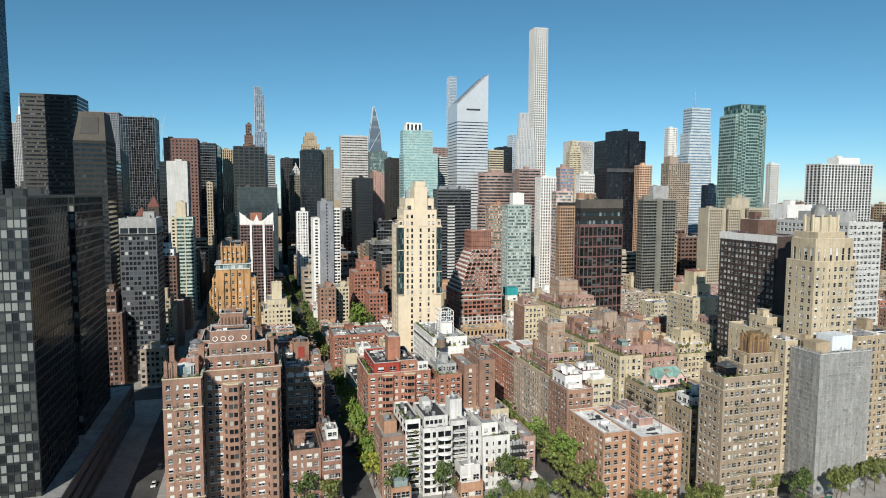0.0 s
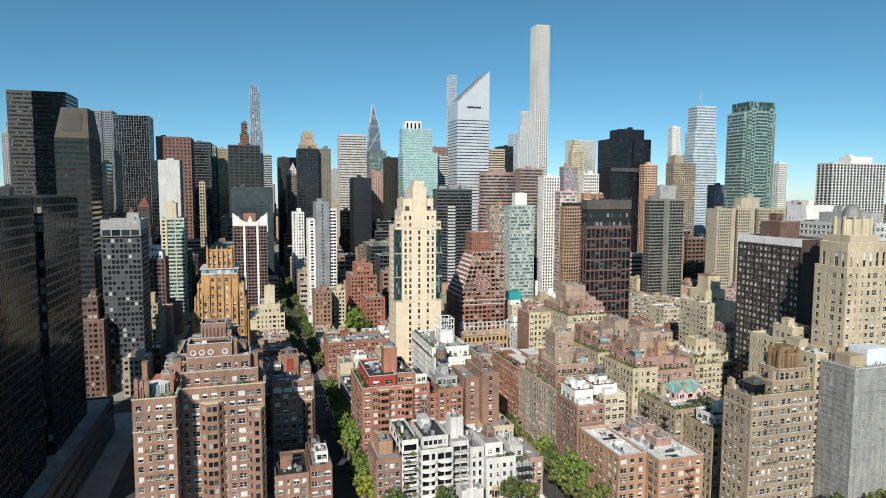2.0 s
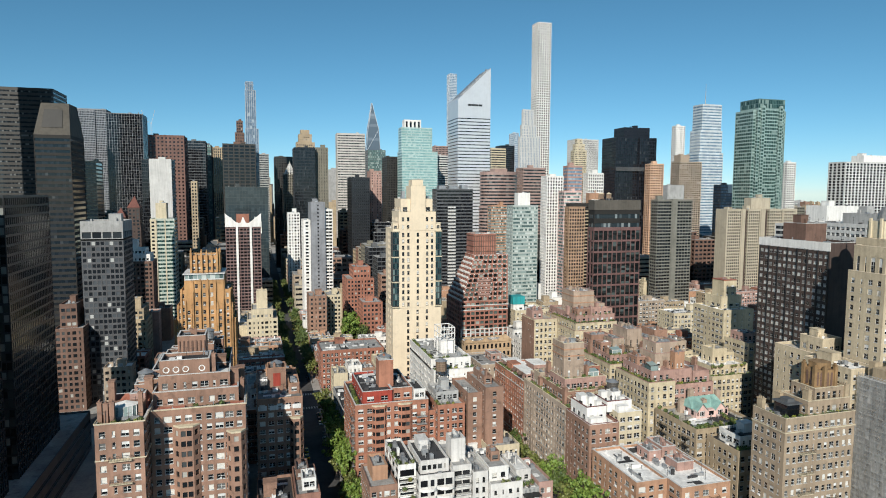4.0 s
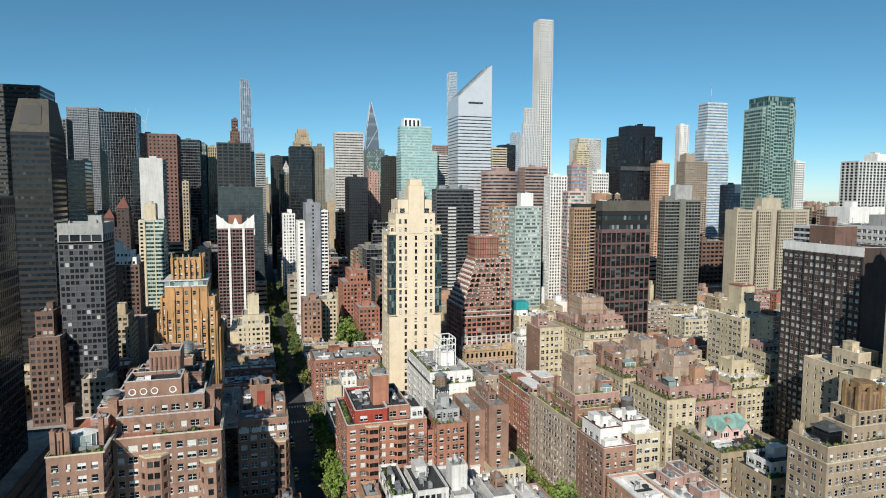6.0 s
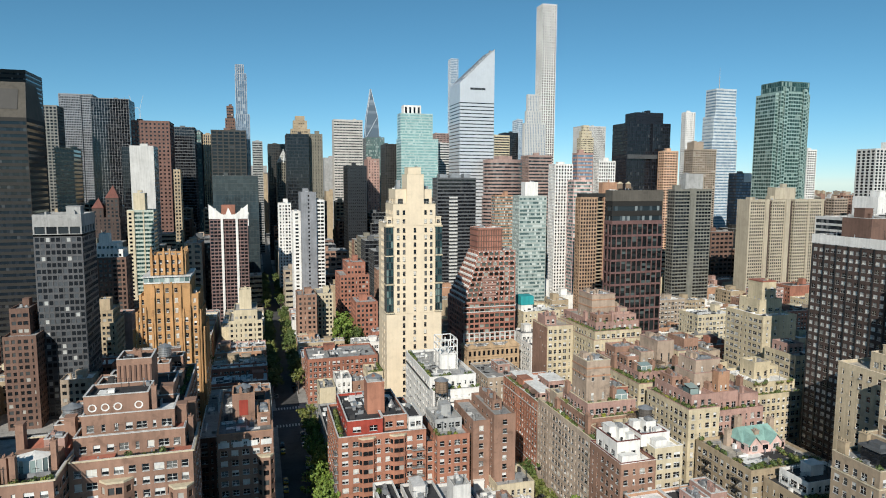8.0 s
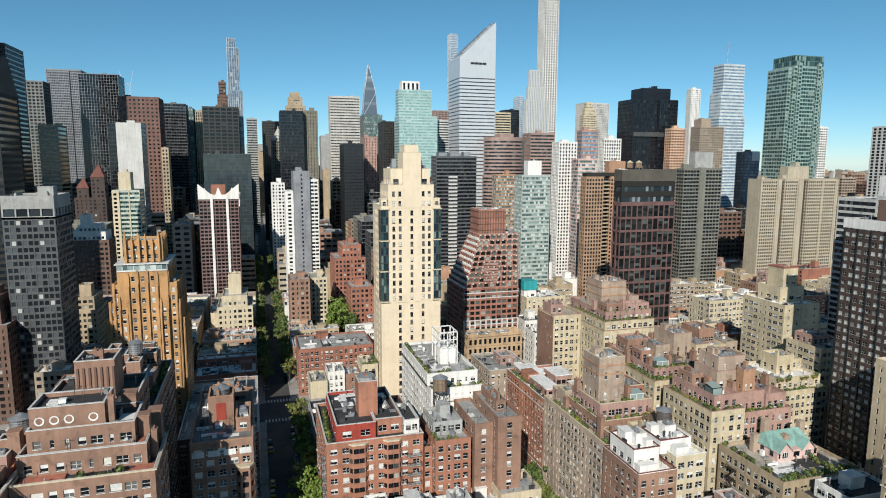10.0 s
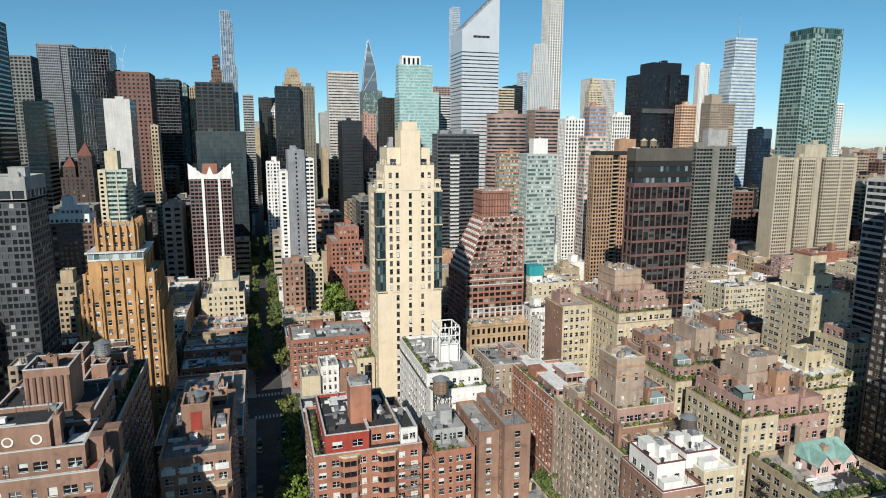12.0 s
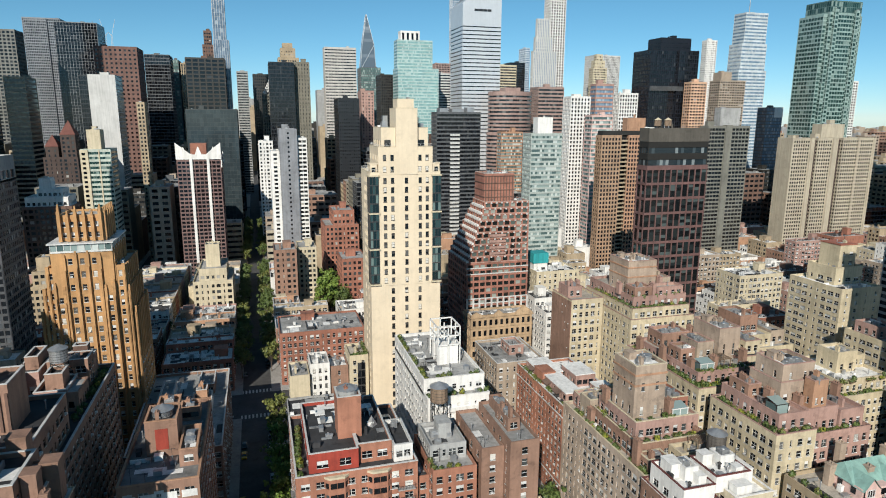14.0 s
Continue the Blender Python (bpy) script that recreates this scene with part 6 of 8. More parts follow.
# terrace and wall at the street's end
q = Quads()
q.box(13.5, 28.5, 160, 160.6, 0, 4.2)
q.box(13.5, 14.1, 160.6, 178, 0, 4.2)
tagged(new("retaining_wall", q.mesh("retaining_wall", GREY)), "grey stone retaining wall at the street's end", "wall", kind="structure")
# long row on the next street
ra = building("apartment_building", "dark red brick apartment house with white window sills", "apartment building", [(110, 130, 243, 278, 0, 31.5)], restyle(PREWAR, wall=RUSSET, bay=2.5, ww=1.25, wh=1.8, depth=0.3, floor=2.9), near="L", cap=120, seed=43, coping=WHITE2, roof=ROOF_WHITE)
bands(ra, 110, 130, 243, 278, (6, 28.5), WHITE2)
for x0, x1, y0, y1, h in ((112.5, 118, 246, 262, 34.6), (112.5, 120, 263, 276, 34.2), (121, 128, 256, 266, 35.5), (124, 129, 245, 252, 34.5)):
    q, g = Quads(), Quads()
    for (o, u, n, ln) in (((x0, y0), (1, 0), (0, -1), x1 - x0), ((x1, y0), (0, 1), (1, 0), y1 - y0), ((x1, y1), (-1, 0), (0, 1), x1 - x0), ((x0, y1), (0, -1), (-1, 0), y1 - y0)):
        facade(q, g, o, u, n, ln, 31.5, h, restyle(PREWAR, bay=2.2, ww=1.4, wh=1.6, floor=2.6, sill=0.4, crown=0.2))
    hang(ra, "penthouse_wall", q, BRICK_MAROON)
    hang(ra, "penthouse_panes", g, G_HOME, kind="stuff")
    q = Quads()
    q.box(x0 - 0.15, x1 + 0.15, y0 - 0.15, y1 + 0.15, h, h + 0.3, True)
    hang(ra, "penthouse_roof", q, ROOF_WHITE)
for y in (249, 256, 268):
    q = Quads()
    q.quad((110.8, y, 33.4), (110.8, y + 4, 33.4), (112.5, y + 4, 34.2), (112.5, y, 34.2))
    hang(ra, "awning", q, wall_mat("brown_canvas", (0.20, 0.13, 0.10)))
hedge(110.8, 244, 110.8, 277, 31.5, seed=431, skip=0.4, step=1.4)
lr = building("apartment_building", "long grey-brown brick apartment house with stepped brick penthouses", "apartment building",
         [(110, 132, 201, 242.8, 0, 33), (112.5, 132, 208, 230, 33, 37.2, restyle(PREWAR, wall=BRICK, bay=2.4)), (113.5, 132, 211, 229, 37.2, 41.4, restyle(PREWAR, wall=BRICK_MAROON, bay=2.6, mix=5)),
          (114.5, 123.5, 214, 224, 41.4, 55, restyle(PREWAR, wall=TAUPE, bay=3.4, ww=1.0, wh=2.2, floor=4.6, mix=0)), (123.8, 131.5, 215, 226, 41.4, 44.6, restyle(PREWAR, wall=BRICK_RED, bay=2.6)),
          (112, 119, 231, 236.5, 33, 38.5, restyle(PREWAR, wall=BRICK_GREY, bay=2.2)), (113, 121, 237, 242.4, 33, 36.4, restyle(PREWAR, wall=BRICK_MAROON, bay=2.2)), (122, 131, 231, 242, 33, 36.8, restyle(PREWAR, wall=BUFF)), (121, 131, 202.5, 207.5, 33, 36.2, restyle(PREWAR, wall=BUFF, bay=2.5)), (112, 118, 202.8, 207, 33, 35.8, restyle(PREWAR, wall=BRICK, bay=2.2))],
         restyle(PREWAR, wall=BROWN_PALE, bay=2.35, ww=1.35, wh=1.85, depth=0.3, floor=2.9), near="FL", seed=44, cap=220, roof=ROOF_TAN, coping=CREAM2, bulk=False, clutter=7)
bands(lr, 114.5, 123.5, 214, 224, (53.2, 50.4), BRICK_ORANGE, 0.2, 0.5)
for x, y, z, h in ((111, 206, 33, 7), (110.8, 228, 33, 5), (123.7, 212, 37.2, 9), (130, 208.2, 33, 6), (119.4, 236.6, 33, 6.5), (112.8, 224.4, 41.4, 4), (129.5, 226.4, 41.4, 4.5)):
    stack(lr, x, y, z, h, BRICK)
terrace_rail(lr, 112.8, 131.8, 208.3, 229.7, 37.3, IRON)
pergola(126, 130.5, 203, 206.5, 36.3)
pergola(124.5, 129, 211.6, 214.6, 41.5, WHITE, glazed=True)
hedge(111.2, 202, 111.2, 240, 33, seed=20, skip=0.35, step=1.4)
hedge(113, 202, 131, 202, 33, seed=21, skip=0.4)
hedge(113.2, 209, 131, 209, 37.3, seed=22, skip=0.25, step=1.3)
hedge(113.2, 210, 113.2, 228, 37.3, seed=221, skip=0.4)
hedge(115, 212, 130, 212, 41.5, seed=222, skip=0.45)
wp = building("apartment_building", "brown brick apartment house with white penthouses", "apartment building", [(109, 121, 183, 200.8, 0, 33), (110, 118, 187, 199, 33, 38, restyle(NB, wall=WHITE, bay=4)), (121.2, 131, 184, 200.8, 0, 36, restyle(NB, wall=CREAM2)), (119, 128, 188, 197, 36, 39, restyle(NB, wall=WHITE, blank="FL")), *tops(109.5, 119, 186, 200, 38, 73, (WHITE,), 2, 1.8, 2.6), *tops(121.5, 131, 190, 200.5, 39, 74, (WHITE,), 2, 1.6, 2.4)],
         restyle(NB, wall=BRICK), near="FL", seed=45, roof=ROOF_WHITE, coping=WHITE)
OXBLOOD = wall_mat("oxblood_trim", (0.16, 0.05, 0.045))
for x0, x1, y0, y1, z in ((109.9, 118.1, 186.9, 199.1, 38.95), (118.9, 128.1, 187.9, 197.1, 39.95), (109, 121, 183, 200.8, 33.95)):
    q = Quads()
    q.ring(x0, x1, y0, y1, 0.45, z, z + 0.22)
    hang(wp, "parapet_trim", q, OXBLOOD)
for x, y, z, w, d, h in ((111, 193, 38, 3, 4, 3.2), (115.2, 189, 38, 2, 2.4, 2), (120, 194, 39, 2.6, 2.4, 2.6), (125, 189, 39, 1.8, 1.8, 1.6), (110, 184, 33, 5, 2.2, 2.6), (122, 185, 36, 4, 2.4, 2.7), (128.6, 190, 36, 2, 6, 3)):
    q = Quads()
    q.box(x, x + w, y, y + d, z, z + h)
    q.box(x - 0.12, x + w + 0.12, y - 0.12, y + d + 0.12, z + h, z + h + 0.18, True)
    hang(wp, "roof_house", q, WHITE)
for x, y, z in ((112.5, 188.5, 38), (117, 195, 38), (113.5, 198, 38), (123, 192, 39), (126.5, 195, 39), (119.5, 190, 39), (112, 185.2, 33)):
    q = Quads()
    q.cone(x, y, z, 0.3, z + 1.4, 0.3, 10)
    q.cone(x, y, z + 1.4, 0.5, z + 1.8, 0.12, 10)
    hang(wp, "vent", q, IRON)
lb = building("apartment_building", "orange brick riverside apartment house with a flat grey roof", "apartment building", [(108, 119, 152, 179, 0, 26), (119.2, 137, 145, 179, 0, 26), *tops(120, 136, 150, 178, 26, 75, (BRICK_ORANGE, BRICK_MAROON), 3, 2, 3)], restyle(POSTWAR, wall=BRICK_ORANGE, glass=G_DARK, bay=3.1, ww=1.7, wh=1.7, floor=3.0, mix=5), near="FL", seed=46, cap=170, roof=ROOF_WHITE, coping=WHITE2, clutter=8)
fire_escape(lb, "F", 131, 145, 4, 25)
ROSETILE = wall_mat("rose_tile_roofing", (0.40, 0.27, 0.23))
BF = restyle(PREWAR, wall=BUFF, bay=2.6, ww=1.25)
RB = restyle(PREWAR, wall=BRICK_MAROON, bay=2.5, ww=1.3, wh=1.9, sill=0.5, mix=4)
ca = building("apartment_building", "buff brick apartment house with planted terraces and a brown tank tower", "apartment building",
         [(150, 176, 271, 306, 0, 46), (136.5, 149.8, 290, 306, 0, 49, restyle(BF, faces={"L": {"wall": BRICK}})), (151.4, 175, 272.6, 306, 46, 49.5, BF), (153, 175, 275, 306, 49.5, 53, RB), (156, 168, 284, 297, 53, 64, restyle(PREWAR, wall=TAUPE, bay=4, ww=0.8, wh=2.6, floor=5.2, mix=0)),
          (154, 161, 276, 282, 53, 56.2, restyle(RB, wall=BRICK)), (163, 174, 275.6, 281, 53, 55.8, RB), (169, 174.5, 284, 300, 53, 57, restyle(RB, wall=BRICK_GREY)), (138, 144, 296, 304, 49, 52.4, restyle(RB, blank="LB"))],
         BF, near="FL", cap=110, seed=47, roof=ROOF_TAN, coping=BRICK_MAROON, bulk=False, clutter=7)
bands(ca, 156, 168, 284, 297, (62.2, 58.6), BRICK_ORANGE, 0.2, 0.5)
terrace_rail(ca, 150.2, 175.8, 271.2, 305, 46, IRON)
terrace_rail(ca, 151.6, 174.8, 272.8, 305, 49.5, IRON)
for x, y, z, h in ((152, 283, 53, 4), (161.6, 276, 53, 5), (168.4, 282, 53, 5.5), (145, 302, 49, 4.5)):
    stack(ca, x, y, z, h, BRICK_MAROON)
q = Quads()
q.box(136.3, 136.48, 289.9, 306, 0, 49.2)
hang(ca, "flank_wall", q, BRICK, "brown brick flank wall")
hedge(152, 274, 175, 274, 49.5, seed=13, step=1.3)
hedge(152.3, 276, 152.3, 300, 49.5, seed=14, step=1.3)
hedge(154, 275.8, 174, 275.8, 53, seed=141, skip=0.5)
cb = building("apartment_building", "buff brick house with a garden roof and brown brick penthouses", "apartment building",
         [(140.5, 172, 222, 258, 0, 42.3), (143, 163, 226, 256, 42.3, 45.2, RB), (163.3, 171, 230, 256, 42.3, 46.5, BF), (157, 164.5, 235, 247, 45.2, 54, restyle(PREWAR, wall=TAUPE, bay=3.6, ww=0.7, wh=3.6, floor=6.5, mix=0)), (151, 156.8, 237, 245, 45.2, 49.6, restyle(RB, wall=BRICK_GREY)),
          (144.5, 149.5, 236, 242, 45.2, 48.4, restyle(RB, wall=BRICK)), (146, 156, 247.5, 255, 45.2, 49.2, restyle(RB, wall=BRICK)), (165, 170.5, 233, 244, 46.5, 50, BF)],
         BF, near="FL", cap=110, seed=48, roof=ROOF_TAN, coping=BRICK_MAROON, bulk=False, clutter=7)
for x, y, z, h in ((143.3, 229.5, 42.4, 6), (141.2, 240, 42.3, 6.5), (141.2, 252, 42.3, 5), (150, 228, 45.2, 4), (161, 229, 45.2, 4.5), (156.8, 248, 45.2, 6)):
    stack(cb, x, y, z, h, BRICK)
pergola(152, 156.5, 229, 233, 45.3)
pergola(145, 149.5, 227.5, 230.5, 45.3, WHITE, glazed=True)
for y in (223.4, 224.6):
    hedge(141.8, y, 171, y, 42.3, seed=15 + int(y), skip=0.1, step=1.2)
for x in (141.8, 142.5):
    hedge(x, 225, x, 256, 42.3, seed=16 + int(x), skip=0.1, step=1.2)
hedge(144, 226.8, 162, 226.8, 45.2, seed=17, skip=0.15, step=1.2)
cc = building("apartment_building", "buff brick apartment house with rose-tiled terraces", "apartment building",
         [(141, 153, 194.6, 217.8, 0, 42.3), (153.2, 172, 196, 217.8, 0, 40, restyle(RB, sill=0.85, faces={"F": {"wall": BRICK_MAROON}})), (144, 153, 197.4, 217.5, 42.3, 45.8, RB), (153.2, 163.5, 198.5, 203, 40, 45.4, RB), (163.8, 171.5, 198, 217, 40, 44.2, RB),
          (149.5, 161.5, 203.3, 214, 45.8, 51, restyle(PREWAR, wall=TAUPE, bay=3, mix=6)), (150.5, 160.5, 204.2, 213.4, 51, 55.2, restyle(PREWAR, wall=TAUPE, bay=4.8, ww=0.9, mix=0)), (156.5, 161, 200, 203, 45.4, 52, restyle(PREWAR, wall=BRICK_ORANGE, bay=2, ww=0.8, mix=0)), (145, 149, 209, 216, 45.8, 48.6, restyle(RB, wall=BRICK))],
         BF, near="FL", cap=110, seed=49, roof=ROSETILE, coping=BRICK_MAROON, bulk=False, clutter=7)
for x, y, z, h in ((147, 204, 45.8, 4), (162, 204, 40, 9), (153, 200.5, 45.4, 3.5), (170, 205, 44.2, 4), (151.5, 214.2, 45.8, 5)):
    stack(cc, x, y, z, h, BRICK)
terrace_rail(cc, 141.3, 152.8, 194.9, 217, 42.3, IRON)
terrace_rail(cc, 153.4, 171.8, 196.2, 217, 40, IRON)
pergola(144.5, 148, 199, 202.5, 45.9, IRON, glazed=True)
hedge(142.4, 195.8, 152, 195.8, 42.3, seed=18, step=1.3)
hedge(142.4, 197, 142.4, 216, 42.3, seed=19, step=1.3)
hedge(154.5, 197.2, 170, 197.2, 40, seed=119, skip=0.4)
for house, x0, x1, y0, y1, z in ((lr, 115.6, 122.4, 215.1, 222.9, 55.03), (ca, 157.2, 166.8, 285.2, 295.8, 64.03), (cb, 158, 163.6, 236, 246, 54.03), (cc, 151.7, 159.4, 205.3, 212.4, 55.23)):
    q = Quads()
    q.box(x0, x1, y0, y1, z, z + 0.3, True)
    hang(house, "white_roof_deck", q, ROOF_WHITE)
    q = Quads()
    q.box(x0 + 0.5, x0 + 2.6, y1 - 3.2, y1 - 0.6, z + 0.3, z + 2.1)
    q.box(x0 + 0.4, x0 + 2.7, y1 - 3.3, y1 - 0.5, z + 2.1, z + 2.3, True)
    hang(house, "stair_head", q, TAUPE)
dd = building("apartment_building", "tan brick house carrying a pink rooftop cottage", "apartment building", [(143, 170, 169, 193, 0, 33)], restyle(PREWAR, wall=TAN), near="FL", cap=80, seed=50, roof=ROOF_TAN, clutter=1, bulk=False)
fire_escape(dd, "L", 174, 143, 5, 31)
fire_escape(dd, "L", 187, 143, 5, 31)
hedge(144.4, 170, 144.4, 192, 33, seed=23)
hedge(146, 170.2, 169, 170.2, 33, seed=24)
cot = thing("rooftop_cottage", 154, 179, 33, "pink rooftop cottage with a green copper gabled roof", "house")
q = Quads()
q.box(147, 161, 174, 184, 33, 36)
hang(cot, "wall", q, PINKWALL)
q = Quads()
for x0, x1, y0, y1 in ((146.6, 161.4, 176, 184.4),):
    ym = (y0 + y1) / 2
    q.quad((x0, y0, 36), (x1, y0, 36), (x1 - 1.5, ym, 39.4), (x0 + 1.5, ym, 39.4))
    q.quad((x1, y1, 36), (x0, y1, 36), (x0 + 1.5, ym, 39.4), (x1 - 1.5, ym, 39.4))
    q.quad((x0, y1, 36), (x0, y0, 36), (x0 + 1.5, ym, 39.4), (x0 + 1.5, ym, 39.41))
    q.quad((x1, y0, 36), (x1, y1, 36), (x1 - 1.5, ym, 39.4), (x1 - 1.5, ym, 39.41))
hang(cot, "copper_roof", q, COPPER)
for xm in (149.5, 157.5):
    q, w, g = Quads(), Quads(), Quads()
    q.quad((xm - 2.6, 173.4, 35.6), (xm, 173.4, 38.6), (xm, 180, 38.6), (xm - 2.6, 177, 35.6))
    q.quad((xm, 173.4, 38.6), (xm + 2.6, 173.4, 35.6), (xm + 2.6, 177, 35.6), (xm, 180, 38.6))
    w.quad((xm - 2.3, 173.9, 33), (xm + 2.3, 173.9, 33), (xm + 2.3, 173.9, 35.8), (xm - 2.3, 173.9, 35.8))
    w.quad((xm - 2.3, 173.9, 35.8), (xm + 2.3, 173.9, 35.8), (xm + 0.05, 173.9, 38.3), (xm - 0.05, 173.9, 38.3))
    g.quad((xm - 0.9, 173.85, 34), (xm + 0.9, 173.85, 34), (xm + 0.9, 173.85, 35.6), (xm - 0.9, 173.85, 35.6))
    f = Quads()
    f.box(xm - 1.1, xm + 1.1, 173.72, 173.9, 33.8, 33.98)
    f.box(xm - 1.1, xm + 1.1, 173.72, 173.84, 35.6, 35.75)
    for dx in (-1.05, -0.35, 0.35, 1.05):
        f.box(xm + dx - 0.06, xm + dx + 0.06, 173.74, 173.84, 33.98, 35.6)
    hang(cot, "window_frame", f, FRAME_W)
    hang(cot, "gable_roof", q, COPPER)
    hang(cot, "gable", w, PINKWALL)
    hang(cot, "window", g, G_DARK)
for x0, x1 in ((147.4, 147.9), (152.6, 154.6), (159.7, 160.7)):
    q = Quads()
    q.box(x0, x1, 173.9, 174, 34, 35.5)
    hang(cot, "window", q, G_DARK)
for y0 in (175.5, 179, 182):
    q = Quads()
    q.box(146.9, 147, y0, y0 + 1.2, 34, 35.5)
    hang(cot, "window", q, G_DARK)
for x, y, h in ((145.2, 181, 5.2), (152.6, 177.6, 5.4), (161.6, 181, 7.2), (153, 185.5, 7)):
    stack(cot, x, y, 33, h, TAUPE, 1.8, 1.6)
cot.location = (158.6, 185, 33)
hedge(145.6, 171.4, 168, 171.4, 33, seed=241, skip=0.2, step=1.2)
hedge(162.5, 172, 162.5, 182, 33, seed=242, skip=0.2, step=1.3)
building("apartment_building", "narrow tan brick house with roof terraces", "apartment building", [(147, 170, 153, 168.5, 0, 31), (150, 166, 156, 166, 31, 34.5, restyle(PREWAR, wall=WHITE, ww=1.8))], restyle(PREWAR, wall=TAN), near="FL", seed=51, roof=ROOF_DARK, clutter=3)
hedge(148, 154.3, 169, 154.3, 31, seed=25)
KB = restyle(POSTWAR, wall=BUFF, bay=3.0, ww=1.9, wh=1.4, floor=2.9, mix=2)
kb = building("apartment_building", "buff brick apartment block with a tall stepped tank house", "apartment building", [(229, 248, 258, 282, 0, 55), (234, 247, 266, 279, 55, 61, restyle(KB, bay=4)), (237, 245, 268, 277, 61, 69, restyle(KB, blank="LRB", bay=4))], restyle(KB, faces={"F": {"ww": 0.9, "bay": 4.4}}), near="FL", cap=90, seed=52, roof=ROOF_WHITE, clutter=3)
q = Quads()
q.box(236.8, 245.2, 267.8, 277.2, 69.9, 70.3, True)
hang(kb, "tiled_roof", q, ROOF_RED, "red tile roof")
hedge(197, 226.5, 217, 226.5, 36, seed=26, skip=0.5)
building("apartment_building", "buff brick house with a white flat roof", "apartment building", [(195, 218, 224, 248, 0, 32), (196.5, 217, 227, 247, 32, 36, BF), (203, 211, 234, 242, 36, 42, restyle(BF, bay=4)), (212, 217, 236, 246, 36, 39.4, BF)], BF, near="FL", seed=53, roof=ROOF_WHITE, coping=CREAM2, clutter=3)
hedge(196, 225.3, 217, 225.3, 32, seed=27, skip=0.3, step=1.3)
building("apartment_building", "cream brick house with stacked windows", "apartment building", [(222, 238, 232, 249, 0, 44), (224, 232, 238, 247, 44, 47.5, RB)], restyle(KB, bay=2.7), near="FL", seed=54, clutter=3)
building("apartment_building", "buff brick house with glazed penthouse", "apartment building", [(192, 214, 262, 300, 0, 34), (194, 206, 265, 288, 34, 38, BF), (196, 204, 270, 282, 38, 44, restyle(PREWAR, wall=BRICK)), (207, 213, 266, 280, 34, 38.5, restyle(PREWAR, wall=BRICK_GREY))], BF, near="F", seed=55, clutter=3)
building("apartment_building", "tan stone apartment house by the river", "apartment building", [(221, 250, 146, 180, 0, 57)], restyle(PREWAR, wall=TAN), near="FL", seed=56, coping=CREAM2)
RIBSTYLE = restyle(POSTWAR, wall=TANSTONE, glass=G_DARK, floor=2.75, bay=2.1, ww=1.35, wh=1.6, sill=0.7, mix=0)
# Slots get dark brick and glass: the recess shade is put into their colour.
RIBSLOT = restyle(RIBSTYLE, wall=BLACKBRICK, bay=3.4, ww=2.6, wh=1.8)
ribs = building("apartment_building", "cream concrete apartment slab of staggered shafts with blank piers", "apartment building",
         [(412.6, 428.6, 472, 486, 0, 101.6), (432, 436.6, 474.6, 486, 0, 100.4, RIBSLOT), (436.6, 450.4, 472.6, 486, 0, 101.6), (455, 459.6, 474.6, 486, 0, 100.4, RIBSLOT), (459.6, 489.5, 471.4, 486, 0, 101.6), (443, 465, 477, 486, 102.6, 112, restyle(POSTWAR, wall=TANSTONE, blank="FLRB"))], RIBSTYLE, seed=57)
for x0, x1, y0, y1 in ((428.6, 432, 471.2, 485.9), (450.4, 455, 471.6, 485.9), (411.2, 412.6, 471.2, 485.9), (489.5, 491, 470.6, 485.9), (473.8, 475.2, 470.6, 471.38)):
    q = Quads()
    q.box(x0, x1, y0, y1, 0, 102.8)
    hang(ribs, "pier", q, TANSTONE)


# ---- towers and houses by block ----
building("office_tower", "dark bronze office slab with pale window rows", "skyscraper", [(-241.7, -189.8, 698, 745, 0, 215.5)], restyle(OFFICE, wall=BRONZE, floor=4.2, wh=1.6), roof=ROOF_DARK, seed=212)
slope = building("office_tower", "dark residential tower with bands of balconies and sloping crown", "skyscraper", [(-129.6, -110, 424, 456, 0, 149.5)], restyle(OFFICE, wall=wall_mat('soot_panel', (0.016, 0.015, 0.013), rough=0.8, bump=0), glass=G_DARK, floor=3.4, wh=1.7), roof=ROOF_DARK, seed=177)
building("apartment_tower", "dark grey residential tower with white-framed top windows", "apartment building", [(-93.8, -73, 368, 395, 0, 90), (-93.8, -73, 368, 395, 90, 99.6, restyle(GRID, wall=GREY, glass=G_OFFICE, bay=5.5, ww=4.4, wh=3.4, floor=4.6))], restyle(GRID, wall=wall_mat('charcoal_panel', (0.085, 0.088, 0.095), rough=0.5), glass=glass_mat('tower_home_glass', (0.015, 0.018, 0.022), (0.08, 0.09, 0.1), (0.42, 0.43, 0.42), (0.62, 0.88)), floor=3.0, bay=2.2, ww=1.7, wh=2.0, depth=0.2), roof=ROOF_GREY, frame_mat=FRAME_D, seed=492)
building("apartment_building", "brown brick apartment house with a stepped top", "apartment building", [(-105.6, -91.9, 357, 379, 0, 44.0), (-104.1, -95.9, 363, 379, 44.0, 56.0)], restyle(PREWAR, wall=BRICK_DARK), roof=ROOF_GREY, seed=643)
building("office_tower", "dark stone office tower with a grid of square windows", "skyscraper", [(-318, -231.3, 950, 980, 0, 211.0)], restyle(GRID, wall=wall_mat("grey_olive_stone", (0.20, 0.195, 0.175)), glass=G_DARK, bay=4.2, ww=2.9, wh=2.4, floor=4.0), roof=ROOF_DARK, seed=295)
